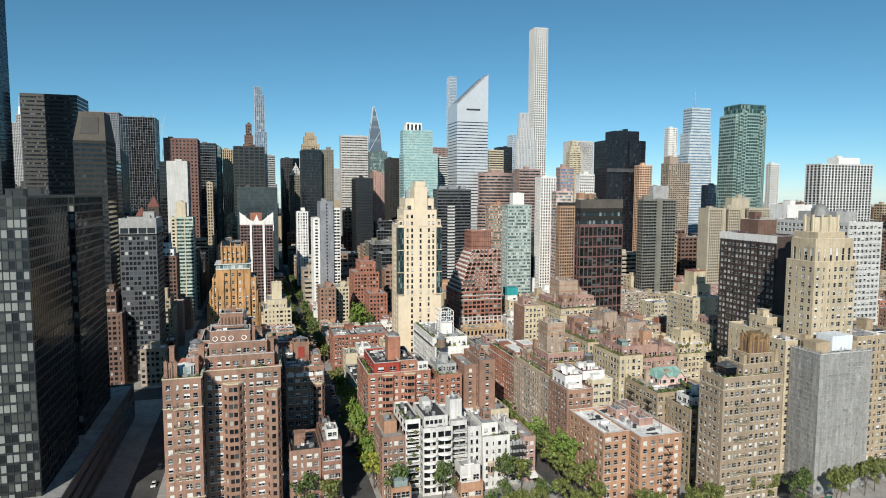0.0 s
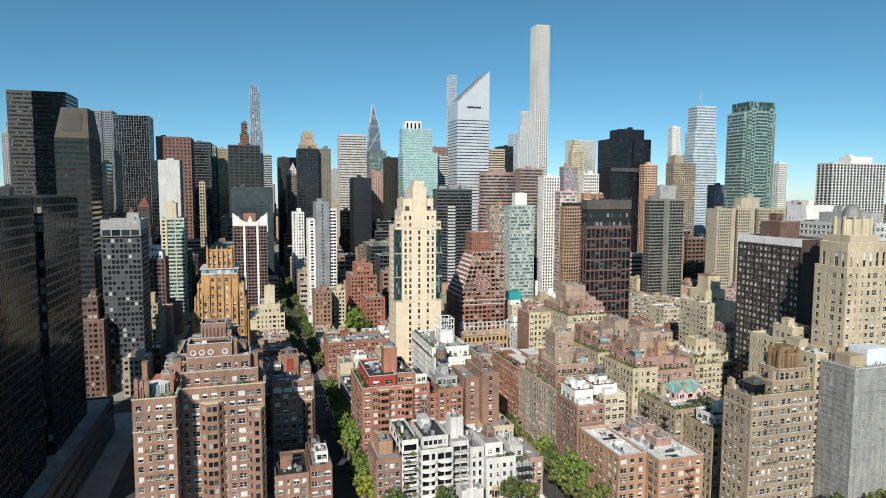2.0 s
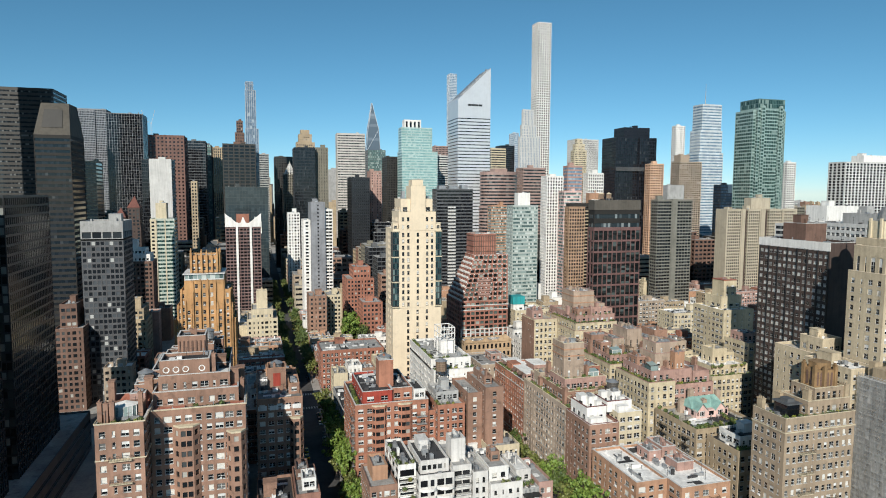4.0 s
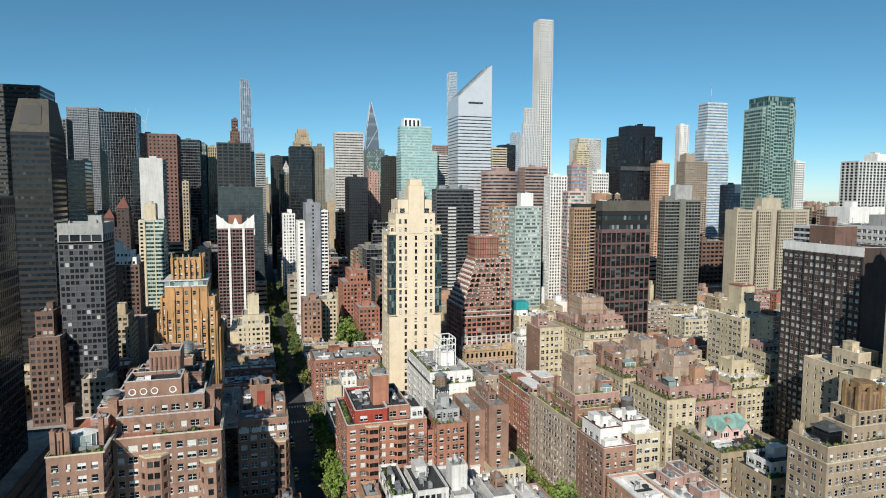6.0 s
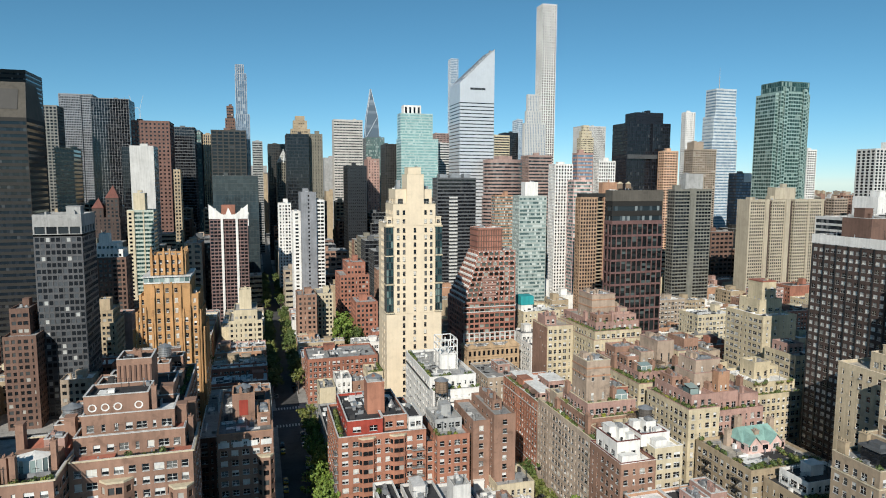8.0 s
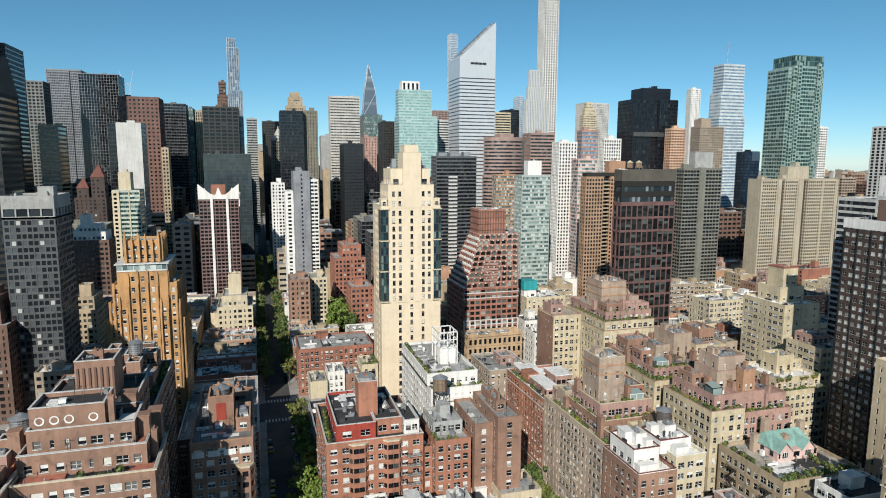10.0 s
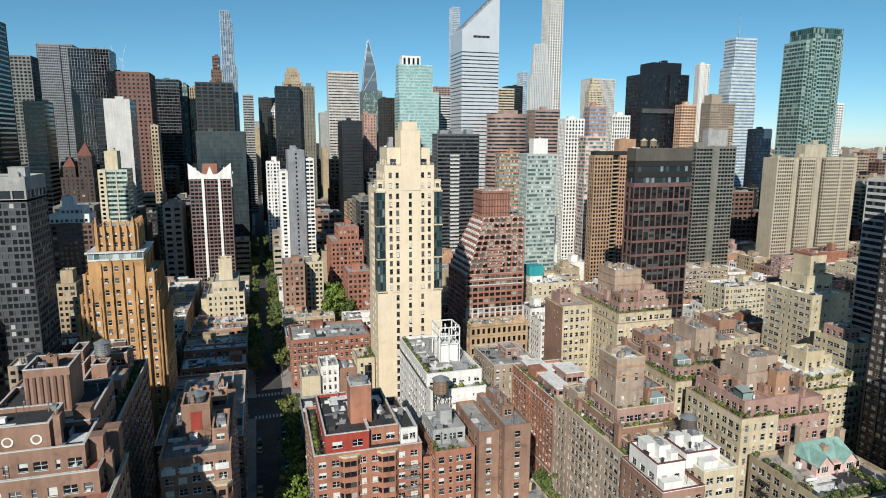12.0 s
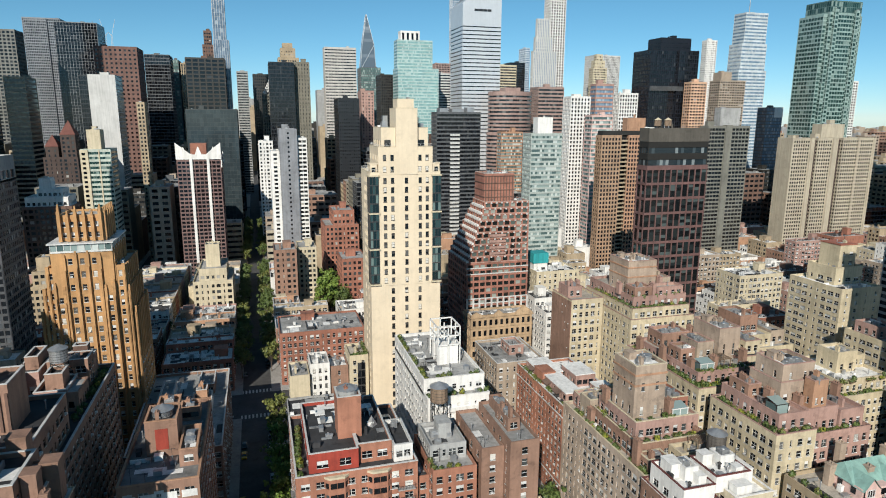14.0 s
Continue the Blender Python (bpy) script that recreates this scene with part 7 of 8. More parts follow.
# Concrete and mullions toned darker: the shadow over these two towers is in colour.
building("office_tower", "pale green glass tower with a lighter rising core", "skyscraper", [(-281.4, -252.7, 1162, 1200, 0, 249), (-284, -236, 1164, 1202, 0, 252)], restyle(GRID, wall=wall_mat('slate_concrete', (0.26, 0.27, 0.29)), glass=G_OFFICE, bay=2.4, ww=1.7), seed=309)
building("office_tower", "black office tower with white vertical mullions and band of light", "skyscraper", [(-207.4, -159.3, 1017, 1062, 0, 230)], restyle(GLASSY, wall=wall_mat('shaded_mullion', (0.20, 0.205, 0.21), rough=0.5), glass=G_DARK, bay=3.4, mullion=0.35, spandrel=0.25, floor=3.9), roof=ROOF_DARK, seed=370)
building("office_tower", "beige and black banded office building", "office building", [(-175.5, -159.2, 718, 748, 0, 147.5)], restyle(OFFICE, wall=wall_mat('dull_tan_stone', (0.42, 0.36, 0.27)), glass=G_DARK, floor=4.0, wh=2.4), seed=395)
building("office_tower", "dark glass flank of a white office slab", "office building", [(-112.5, -105.5, 692, 716, 0, 148.4)], restyle(GLASSY, wall=BLACK, glass=G_DARK), seed=510)
building("office_tower", "white blank-fronted office slab with dark glass sides", "office building", [(-105.2, -84.5, 690, 720, 0, 149.1)], restyle(GLASSY, wall=WHITE2, glass=G_DARK, blank='F', bay=3), seed=523)
building("office_tower", "reddish brown stone office tower with small square windows", "skyscraper", [(-120.9, -81.8, 797, 837, 0, 182)], restyle(GRID, wall=ROSE_DARK, bay=4.2, ww=1.9, wh=1.9, floor=4.2), seed=483)
building("office_tower", "dark glass office slab with vertical fins", "skyscraper", [(-95.4, -67.9, 935, 970, 0, 187)], restyle(GLASSY, wall=DARKGREY, glass=G_DARK, bay=3), seed=566)
building("office_tower", "dark green glass tower", "skyscraper", [(-73.6, -64.4, 1000, 1040, 0, 186.5)], restyle(GLASSY, wall=DARKGREY, glass=G_TEAL), seed=605)
building("office_tower", "weathered tan stone tower with vertical piers", "skyscraper", [(-62.2, -46.7, 1000, 1040, 0, 182.8)], restyle(GRID, wall=TAN, bay=3.2, ww=1.5, wh=3.0, sill=0.4), seed=625)
building("apartment_tower", "slim tan brick tower with a pointed green top", "apartment building", [(-62.0, -56.2, 640, 654, 0, 126.1)], restyle(PREWAR, wall=TAN), seed=640)
curved = building("apartment_tower", "cream and green glass tower with curved corner", "apartment building", [(-88.5, -69.6, 569, 591, 0, 93.2), (-84.8, -76.3, 575, 587, 93.2, 106.2, restyle(PREWAR, wall=CREAM2, blank="FLR"))], restyle(OFFICE, wall=wall_mat('sage_panel', (0.50, 0.55, 0.48)), glass=TEAL_DEEP, floor=3.2, wh=1.7), seed=634)
for x0, x1, y in ((-88.6, -83.6, 568.2), (-77.4, -76.6, 568.6)):
    q = Quads()
    q.box(x0, x1, y, 569, 0, 93.6)
    hang(curved, "pier", q, CREAM2)
for k in range(28):
    q = Quads()
    q.box(-87.4, -85.4, 568.1, 568.22, 5 + 3.15 * k, 6.6 + 3.15 * k)
    hang(curved, "window", q, G_DARK)
building("office_tower", "black steel office tower with square bays", "skyscraper", [(-40.9, -1.2, 828, 858, 0, 176.2)], restyle(GRID, wall=BRONZE, glass=G_DARK, bay=6.0, ww=5.0, wh=2.6, floor=4.0), roof=ROOF_DARK, seed=639)
building("office_tower", "dark reflecting glass office block", "office building", [(-34.8, 10.7, 728, 768, 0, 122)], restyle(GLASSY, wall=wall_mat('dark_green_panel', (0.05, 0.06, 0.06), rough=0.5), glass=G_MIRROR, bay=3, spandrel=0.3, mullion=0.16), roof=ROOF_DARK, seed=717)
building("office_tower", "brown deco brick tower with a crown of spikes", "skyscraper", [(-29.6, -13.2, 900, 926, 0, 184), (-27.5, -15.3, 903, 923, 184, 197), (-25.6, -17.2, 906, 920, 197, 213)], restyle(PREWAR, wall=BRICK_DARK, floor=3.8), seed=642)
building("office_tower", "pale banded office tower", "skyscraper", [(4.5, 20.5, 1100, 1140, 0, 180.3)], restyle(OFFICE, wall=GREY), seed=722)
building("office_tower", "dark brown office slab with narrow windows", "skyscraper", [(27.0, 54.9, 1000, 1050, 0, 170.9)], restyle(GRID, wall=BRONZE, bay=2.4, ww=1.4), seed=755)
building("office_tower", "black glass office tower with a plain crown", "skyscraper", [(43.1, 68.3, 782, 812, 0, 170.4)], restyle(GLASSY, wall=BLACK, glass=G_DARK), roof=ROOF_DARK, seed=772)
building("office_tower", "olive stone shaft beside black glass tower", "skyscraper", [(69, 84.9, 790, 815, 0, 171.5)], restyle(GRID, wall=OLIVE, bay=3, ww=0.6), seed=804)
building("apartment_building", "narrow cream brick apartment house with blank flank", "apartment building", [(28.2, 40.1, 650, 670, 0, 95.2)], restyle(PREWAR, wall=WHITE), seed=878)
building("office_tower", "beige office tower with dark window bands", "skyscraper", [(128, 173.7, 1043, 1067, 0, 213.4)], restyle(GRID, wall=wall_mat('beige_concrete', (0.56, 0.53, 0.49)), glass=G_OFFICE, bay=4.6, ww=4.2, wh=1.6, floor=4.2), seed=830)
building("office_tower", "black office block with few lit windows", "office building", [(115.4, 138.6, 800, 840, 0, 135.3)], restyle(GRID, wall=BLACK, bay=2.4, ww=1.2, wh=1.5), roof=ROOF_DARK, seed=932)
building("office_tower", "red brown brick tower with plain front", "office building", [(150.5, 165.8, 860, 890, 0, 146.0)], restyle(PREWAR, wall=BRICK_MAROON, floor=3.6, bay=4), seed=955)
building("office_tower", "dark green glass tower", "skyscraper", [(205.4, 239.7, 1200, 1240, 0, 198.0)], restyle(GLASSY, wall=DARKGREY, glass=G_TEAL), seed=913)
building("office_tower", "dark brown office tower", "skyscraper", [(201.7, 221.7, 1000, 1040, 0, 174.3)], restyle(GRID, wall=BRONZE, bay=2.6, ww=1.6), seed=959)
building("office_tower", "light grey office block", "office building", [(287.6, 307.5, 1000, 1030, 0, 177.8)], restyle(OFFICE, wall=WHITE2), seed=1050)
building("office_tower", "brown stone office tower", "skyscraper", [(351.1, 381.9, 1250, 1290, 0, 212.4)], restyle(GRID, wall=PINK), seed=1026)
building("office_tower", "slender pale glass tower far beyond", "skyscraper", [(460.4, 478.9, 1500, 1524, 0, 407.8)], restyle(GLASSY, wall=STEEL, glass=G_BLUE), seed=924)
stacked = building("apartment_tower", "dark grey glass apartment tower with a pale balcony stack", "apartment building", [(164.3, 201.2, 576, 592, 0, 119.8)], restyle(OFFICE, wall=DARKGREY, glass=G_DARK, floor=3.2, wh=1.9), roof=ROOF_DARK, seed=983)
building("apartment_tower", "white brick apartment tower with stacked balconies", "apartment building", [(35.4, 41.3, 536, 562, 0, 92.5)], restyle(POSTWAR, wall=WHITE), seed=730)
building("apartment_tower", "grey concrete core of a white apartment tower", "apartment building", [(41.4, 53.2, 531, 560, 0, 107.5)], restyle(PREWAR, wall=wall_mat('slate_concrete', (0.26, 0.27, 0.29)), glass=G_DARK, bay=9, ww=1.2, wh=1.4, mix=0), seed=739)
building("apartment_tower", "white brick apartment tower wing with balconies", "apartment building", [(53.3, 59.7, 533, 562, 0, 101.5)], restyle(POSTWAR, wall=WHITE), seed=778)
building("office_tower", "slim blue glass tower", "skyscraper", [(487.0, 495.2, 1150, 1180, 0, 234.1)], restyle(GLASSY, wall=STEEL, glass=G_BLUE), seed=1148)
building("office_tower", "brown office tower with horizontal bands", "office building", [(326, 357, 740, 764, 0, 148.6)], restyle(OFFICE, wall=PINK, floor=3.9), seed=1235)
building("office_tower", "pale stone office block", "office building", [(362.4, 387.1, 950, 980, 0, 187.9)], restyle(OFFICE, wall=CREAM2), seed=1134)
building("office_tower", "black glass tower far beyond", "skyscraper", [(458.3, 486.2, 1150, 1180, 0, 209.0)], restyle(GLASSY, wall=BLACK, glass=G_DARK), seed=1146)
building("office_tower", "white tower with close vertical ribs", "skyscraper", [(559, 607.4, 1040, 1070, 0, 215)], restyle(GRID, wall=WHITE2, bay=2.2, ww=0.9, wh=3.0, sill=0.3), seed=1268)
building("apartment_tower", "cream stone tower with a sculpted crown", "skyscraper", [(537, 561, 1000, 1014, 0, 192), (540, 558, 1002, 1013, 192, 203), (543.5, 554.5, 1004, 1012, 203, 212.5)], restyle(PREWAR, wall=CREAM2, floor=3.6), seed=1280)
building("apartment_tower", "maroon topped glass tower", "apartment building", [(298, 314.6, 566, 576, 0, 143.5)], restyle(OFFICE, wall=BRICK_MAROON, glass=G_BLUE, floor=3.4), seed=1315)
building("apartment_tower", "white gridded apartment tower", "apartment building", [(329.5, 348, 581, 591, 0, 137)], restyle(GRID, wall=WHITE, bay=2.6, ww=1.5, wh=2.0, floor=3.2), seed=1355)
building("apartment_tower", "white gridded apartment tower with a lower blank panel", "apartment building", [(275.5, 293.7, 566, 580, 0, 133)], restyle(GRID, wall=WHITE, bay=2.8, ww=1.6, wh=1.9, floor=3.1), seed=1288)
building("apartment_tower", "pale pink glass apartment tower with red floor lines", "apartment building", [(281.2, 299.8, 540, 552, 0, 118)], restyle(OFFICE, wall=PINKWALL, glass=G_GREEN, floor=3.1, wh=1.9), seed=1343)
TANHOME = restyle(POSTWAR, wall=wall_mat('tan_orange_brick', (0.40, 0.26, 0.165)), glass=G_DARK, floor=2.85, bay=2.35, ww=1.45, wh=1.75, sill=0.6)
TANSTACK = restyle(GRID, wall=BRONZE, glass=G_DARK, floor=2.85, bay=2.5, ww=2.2, wh=2.0, sill=0.5)
tan_tower = building("apartment_tower", "tan brick apartment tower with a dark recessed balcony stack", "apartment building", [(249, 264, 468, 476, 0, 104.5, TANHOME), (264, 269.5, 470.5, 476, 0, 104.2, TANSTACK), (269.5, 283.6, 468, 476, 0, 104.5, restyle(TANHOME, wall=BRICK_ORANGE)), (250, 282.6, 468.6, 475.6, 105.5, 107.4, restyle(GRID, wall=BRONZE, blank="FLRB")), (269, 283, 470, 476, 107.4, 116, restyle(POSTWAR, wall=BRICK_ORANGE, blank="FLRB"))], TANHOME, seed=1392)
for k in range(35):
    q = Quads()
    q.box(264.1, 269.4, 468.3, 470.4, 4.2 + k * 2.85, 4.45 + k * 2.85)
    q.box(264.1, 269.4, 468.3, 468.42, 4.45 + k * 2.85, 5.3 + k * 2.85)
    hang(tan_tower, "balcony", q, TAN)
building("apartment_tower", "pale green glass apartment tower with corner balconies", "apartment building", [(207, 230.4, 489, 503, 0, 105.2), (213.4, 224.6, 493, 501, 105.2, 116, restyle(PREWAR, wall=WHITE, blank="FLR"))], restyle(OFFICE, wall=wall_mat('pale_green_panel', (0.42, 0.475, 0.445), vary=0.1), glass=G_GREEN, floor=3.0, wh=1.7), seed=1279)
building("apartment_tower", "orange and glass apartment tower", "apartment building", [(254.7, 277, 666, 678, 0, 102)], restyle(OFFICE, wall=BRICK_ORANGE, glass=G_GREEN, floor=3.1), seed=1238)
MAROON = wall_mat("maroon_granite", (0.17, 0.095, 0.088), rough=0.5)
crowned = building("office_tower", "dark maroon granite tower with black glass crown", "skyscraper",
         [(202, 236, 345, 353, 0, 94), (202.4, 235.6, 345.4, 353, 94, 106, restyle(OFFICE, wall=wall_mat("soot_panel", (0.016, 0.015, 0.013), rough=0.8, bump=0), glass=glass_mat("crown_glass", (0.02, 0.03, 0.036), (0.05, 0.068, 0.078), (0.19, 0.22, 0.23), (0.6, 0.88)), floor=3.9, wh=2.7, sill=0.6)), (202.2, 235.8, 345.2, 353, 106, 111.4, restyle(GRID, wall=wall_mat("umber_panel", (0.10, 0.09, 0.075)), blank="FLRB"))],
         style(MAROON, glass_mat("grey_teal_glass", (0.007, 0.009, 0.010), (0.018, 0.024, 0.025), (0.07, 0.09, 0.09), (0.55, 0.88)), 6.65, 3.4, 2.85, 5.95, 0.35, 0.45, edge=0.15, split=4, mix=0, ground=0.8), roof=ROOF_DARK, frame_mat=FRAME_D, seed=1382)
for x in (209, 214.5):
    q = Quads()
    q.cone(x, 349, 113.2, 1.7, 116, 1.65, 12)
    hang(crowned, "tank", q, CEDAR)
    q = Quads()
    q.cone(x, 349, 116, 1.9, 117.2, 0.05, 12, False)
    hang(crowned, "tank_cap", q, CREAM2)
    q = Quads()
    for dx in (-1.1, 1.1):
        for dy in (-1.1, 1.1):
            q.beam((x + dx, 349 + dy, 111.4), (x + dx, 349 + dy, 113.2), 0.2)
    hang(crowned, "tank_stand", q, IRON)
OLIVE_PALE = wall_mat("grey_olive_panel", (0.20, 0.195, 0.165), rough=0.6)
OLIVE_BAND = restyle(OFFICE, wall=OLIVE_PALE, glass=G_DARK, floor=2.95, bay=3.1, ww=2.75, wh=1.75, sill=0.7)
building("apartment_tower", "olive grey apartment tower with dark window bands", "apartment building", [(350.5, 366, 490, 500, 0, 110.4), (366, 371.5, 489.4, 500, 0, 111, restyle(OLIVE_BAND, blank="FL")), (371.5, 388, 490, 500, 0, 110.4), (362.7, 380.6, 493, 500, 111.4, 123.6, restyle(GRID, wall=GREY, blank="FLRB"))], OLIVE_BAND, seed=1480)
INK = wall_mat("ink_black_panel", (0.012, 0.014, 0.021), rough=0.4, bump=0)
slab_black = building("office_tower", "black glass office slab with a recessed black crown", "skyscraper", [(399.5, 430, 643, 673, 0, 181), (430, 452.4, 641, 673, 0, 181), (412, 446, 646, 668, 181, 193, restyle(GLASSY, wall=INK, glass=G_DARK, spandrel=3.6))], restyle(GLASSY, wall=INK, glass=G_DARK, bay=2.4, mullion=0.5, proud=0.3), roof=ROOF_DARK, seed=1356)
q = Quads()
for k in range(44):
    q.box(399.9 + k * 1.2, 400.5 + k * 1.2, 640.2, 643, 143, 147.5)
hang(slab_black, "louvres", q, DARKGREY, kind="stuff")
building("apartment_tower", "salmon brick apartment tower with chamfered top", "apartment building", [(434.5, 452.3, 625, 636, 0, 150.4)], restyle(POSTWAR, wall=wall_mat('salmon_brick', (0.66, 0.41, 0.27))), seed=1450)
building("apartment_tower", "slender white stone tower with arched top", "skyscraper", [(785, 805.4, 1055, 1069, 0, 248)], restyle(PREWAR, wall=WHITE, floor=3.6), seed=1427)
building("office_tower", "brown brick apartment slab with close windows", "apartment building", [(543.3, 578.6, 718, 736, 0, 159), (546, 560, 720, 734, 159, 168, restyle(POSTWAR, wall=BRICK_GREY, blank="FLRB"))], restyle(POSTWAR, wall=BRICK_GREY), seed=1520)
blue_slab = building("office_tower", "dark blue glass office tower with white cap", "office building", [(592.5, 615.3, 696, 710, 0, 128.4)], restyle(GLASSY, wall=DARKGREY, glass=G_BLUE), seed=1628)
q = Quads()
q.box(603.6, 615.5, 695.6, 710.2, 118, 129.6)
hang(blue_slab, "white_cap", q, WHITE)
TEAL_WALL = wall_mat("teal_spandrel", (0.30, 0.41, 0.38), rough=0.3)
TEAL_TOP = restyle(GLASSY, wall=wall_mat("dull_teal_panel", (0.10, 0.17, 0.16), rough=0.4), glass=TEAL_DEEP, bay=2.2, floor=3.6, spandrel=0.5)
building("apartment_tower", "tall teal glass residential tower with notched corners", "skyscraper", [(506, 549, 549, 575, 0, 205), (510.2, 544.7, 546.4, 573, 0, 206.6), (510.2, 544.7, 546.6, 573, 207.6, 216.5, TEAL_TOP), (514, 518, 544.6, 548, 0, 209), (537, 541, 544.6, 548, 0, 209)], restyle(OFFICE, wall=TEAL_WALL, glass=TEAL_DEEP, floor=3.6, wh=2.35, sill=0.6, bay=3.0, ww=2.9), seed=1526)
building("office_tower", "pale blue banded glass office tower with stepped sides", "skyscraper", [(641, 685, 804, 832, 0, 178), (644, 683.5, 806, 830, 178, 212), (647, 681.8, 807, 829, 212, 251)], restyle(OFFICE, wall=wall_mat('pale_blue_panel', (0.60, 0.65, 0.67), rough=0.3, bump=0), glass=G_BLUE, floor=4.2, wh=2.1), seed=1447)
building("apartment_tower", "white apartment tower with few windows", "apartment building", [(648, 662, 643, 652, 0, 156.5)], restyle(POSTWAR, wall=WHITE), seed=1697)
building("apartment_tower", "white brick apartment tower with dark window stacks", "apartment building", [(557.7, 629, 480, 500, 0, 148), (585, 614, 484, 498, 148, 155, restyle(POSTWAR, wall=WHITE, blank="FLRB"))], restyle(POSTWAR, wall=WHITE2, glass=G_DARK, bay=4.4, ww=2.9, wh=2.0, sill=0.6, mix=0), seed=1763)
building("apartment_building", "cream brick apartment house with stepped terraces", "apartment building", [(-10.6, 9.9, 440, 470, 0, 28.0), (-7.6, 6.9, 444, 470, 28.0, 34.0), (-4.1, 3.4, 452, 460, 34.0, 46.0, restyle(PREWAR, wall=CREAM2, blank="FLR"))], restyle(PREWAR, wall=CREAM2), seed=841)
building("apartment_building", "tan brick apartment house with stepped terraces", "apartment building", [(-85.8, -72.5, 430, 454, 0, 33.0), (-83.8, -74.5, 433, 454, 33.0, 40.0), (-82.8, -76.8, 438, 446, 40.0, 46.0, restyle(PREWAR, wall=TAN, blank="FLR"))], restyle(PREWAR, wall=TAN), seed=767)
building("apartment_building", "red brick apartment house with a stepped top", "apartment building", [(66.9, 89.2, 500, 530, 0, 45.7), (72.9, 87.2, 506, 530, 45.7, 54.7)], restyle(PREWAR, wall=BRICK_RED), seed=965)
building("apartment_building", "red brick apartment house beside trees", "apartment building", [(69.8, 84.5, 440, 464, 0, 36.1)], restyle(PREWAR, wall=BRICK_RED), seed=1065)
building("apartment_building", "brown brick house on the tree-lined street", "apartment building", [(32.9, 45.6, 455, 477, 0, 40.1)], restyle(PREWAR, wall=BRICK), seed=930)
building("apartment_building", "cream brick apartment house", "apartment building", [(47.2, 58.3, 470, 492, 0, 38.0)], restyle(PREWAR, wall=CREAM2), seed=967)
building("office_building", "cream stone office building with rows of windows", "office building", [(166.2, 191.3, 385, 409, 0, 35.3)], restyle(PREWAR, wall=CREAM2, ww=1.0, bay=3.2), roof=ROOF_WHITE, seed=1432)
building("apartment_building", "red brick walk-up row along the avenue", "apartment building", [(31.6, 68.7, 356, 382, 0, 23.2)], restyle(PREWAR, wall=BRICK_RED, ww=1.1, bay=2.5), roof=ROOF_GREY, seed=1083)
building("apartment_building", "buff brick apartment house", "apartment building", [(199.5, 219.5, 290, 314, 0, 17.7)], restyle(PREWAR, wall=BUFF), seed=1890)


building("office_tower", "tan stone deco tower with a stepped crown", "skyscraper", [(63, 92, 1046, 1072, 0, 196), (66.8, 87.5, 1048, 1070, 196, 209), (70, 84, 1050, 1068, 209, 216)], restyle(PREWAR, wall=TAN, floor=3.8, bay=3.2, ww=1.4), clutter=0, parapet=2.2, seed=7001)
lattice = building("office_tower", "dark stone tower with a white lattice gable", "skyscraper", [(37.5, 55, 950, 968, 0, 143)], restyle(GRID, wall=OLIVE, bay=2.6, ww=1.4), clutter=0, seed=7002)
q = Quads()
for sx in (0, 1):
    a, b = (38, 46.2) if sx == 0 else (54.5, 46.4)
    for k in range(4):
        f = k * 0.18
        q.beam((a + (b - a) * f, 950 + k, 143), (46.3, 950 + k, 160 - k * 3.2), 0.9)
q.beam((46.3, 950, 143), (46.3, 950, 162), 0.9)
for z in (147, 151, 155):
    w = (160 - z) * 0.46
    q.beam((46.3 - w, 949.8, z), (46.3 + w, 949.8, z), 0.6)
hang(lattice, "gable_lattice", q, WHITE, "white steel lattice gable")
spired = building("skyscraper", "far grey setback tower with a slender spire", "skyscraper", [(-640, -584, 1900, 1940, 0, 270), (-630, -596, 1905, 1935, 270, 300), (-621, -605, 1910, 1930, 300, 322)], restyle(GRID, wall=GREY, bay=4, ww=2), clutter=0, seed=7003)
q = Quads()
q.cone(-613, 1920, 322, 4.5, 345, 1.6, 10)
q.cone(-613, 1920, 345, 1.2, 372, 0.3, 8)
hang(spired, "spire", q, STEEL)

# Walls and tiles darkened in colour for the shadow partly covering this house.
hall = building("church_tower", "dark brown brick tower house with red pyramid roofs", "building", [(-131, -107, 640, 662, 0, 84), (-118, -107.6, 641, 654, 84, 101), (-129, -120, 641, 652, 84, 92)], restyle(PREWAR, wall=BLACKBRICK, bay=3.4, ww=1.2), clutter=0, seed=7004)
for x0, x1, y0, y1, z0, z1 in ((-118.4, -107.2, 640.6, 654.4, 101.9, 113), (-129.4, -119.6, 640.6, 652.4, 92.9, 102)):
    q = Quads()
    tip = ((x0 + x1) / 2, (y0 + y1) / 2, z1)
    ring = [(x0, y0, z0), (x1, y0, z0), (x1, y1, z0), (x0, y1, z0)]
    for i in range(4):
        q.quad(ring[i], ring[(i + 1) % 4], tip, tip)
    hang(hall, "pyramid_roof", q, wall_mat("shaded_red_tile", (0.17, 0.065, 0.05)))
building("apartment_building", "dark brick apartment house with white stepped penthouses", "apartment building", [(-100, -75, 482, 502, 0, 66), (-98.5, -77, 484, 501, 66, 71, restyle(PREWAR, wall=WHITE)), (-93, -80, 487, 500, 71, 75, restyle(PREWAR, wall=WHITE)), (-92, -86, 489, 497, 75, 81, restyle(PREWAR, wall=WHITE, blank="FLR"))], restyle(PREWAR, wall=BRICK_DARK), roof=ROOF_WHITE, seed=7005)


# sloping stone crown with a sunk panel
q = Quads()
lo = [(-129.6, 424), (-110, 424), (-110, 456), (-129.6, 456)]
hi = [(-127.6, 434), (-112.4, 434), (-112.4, 452), (-127.6, 452)]
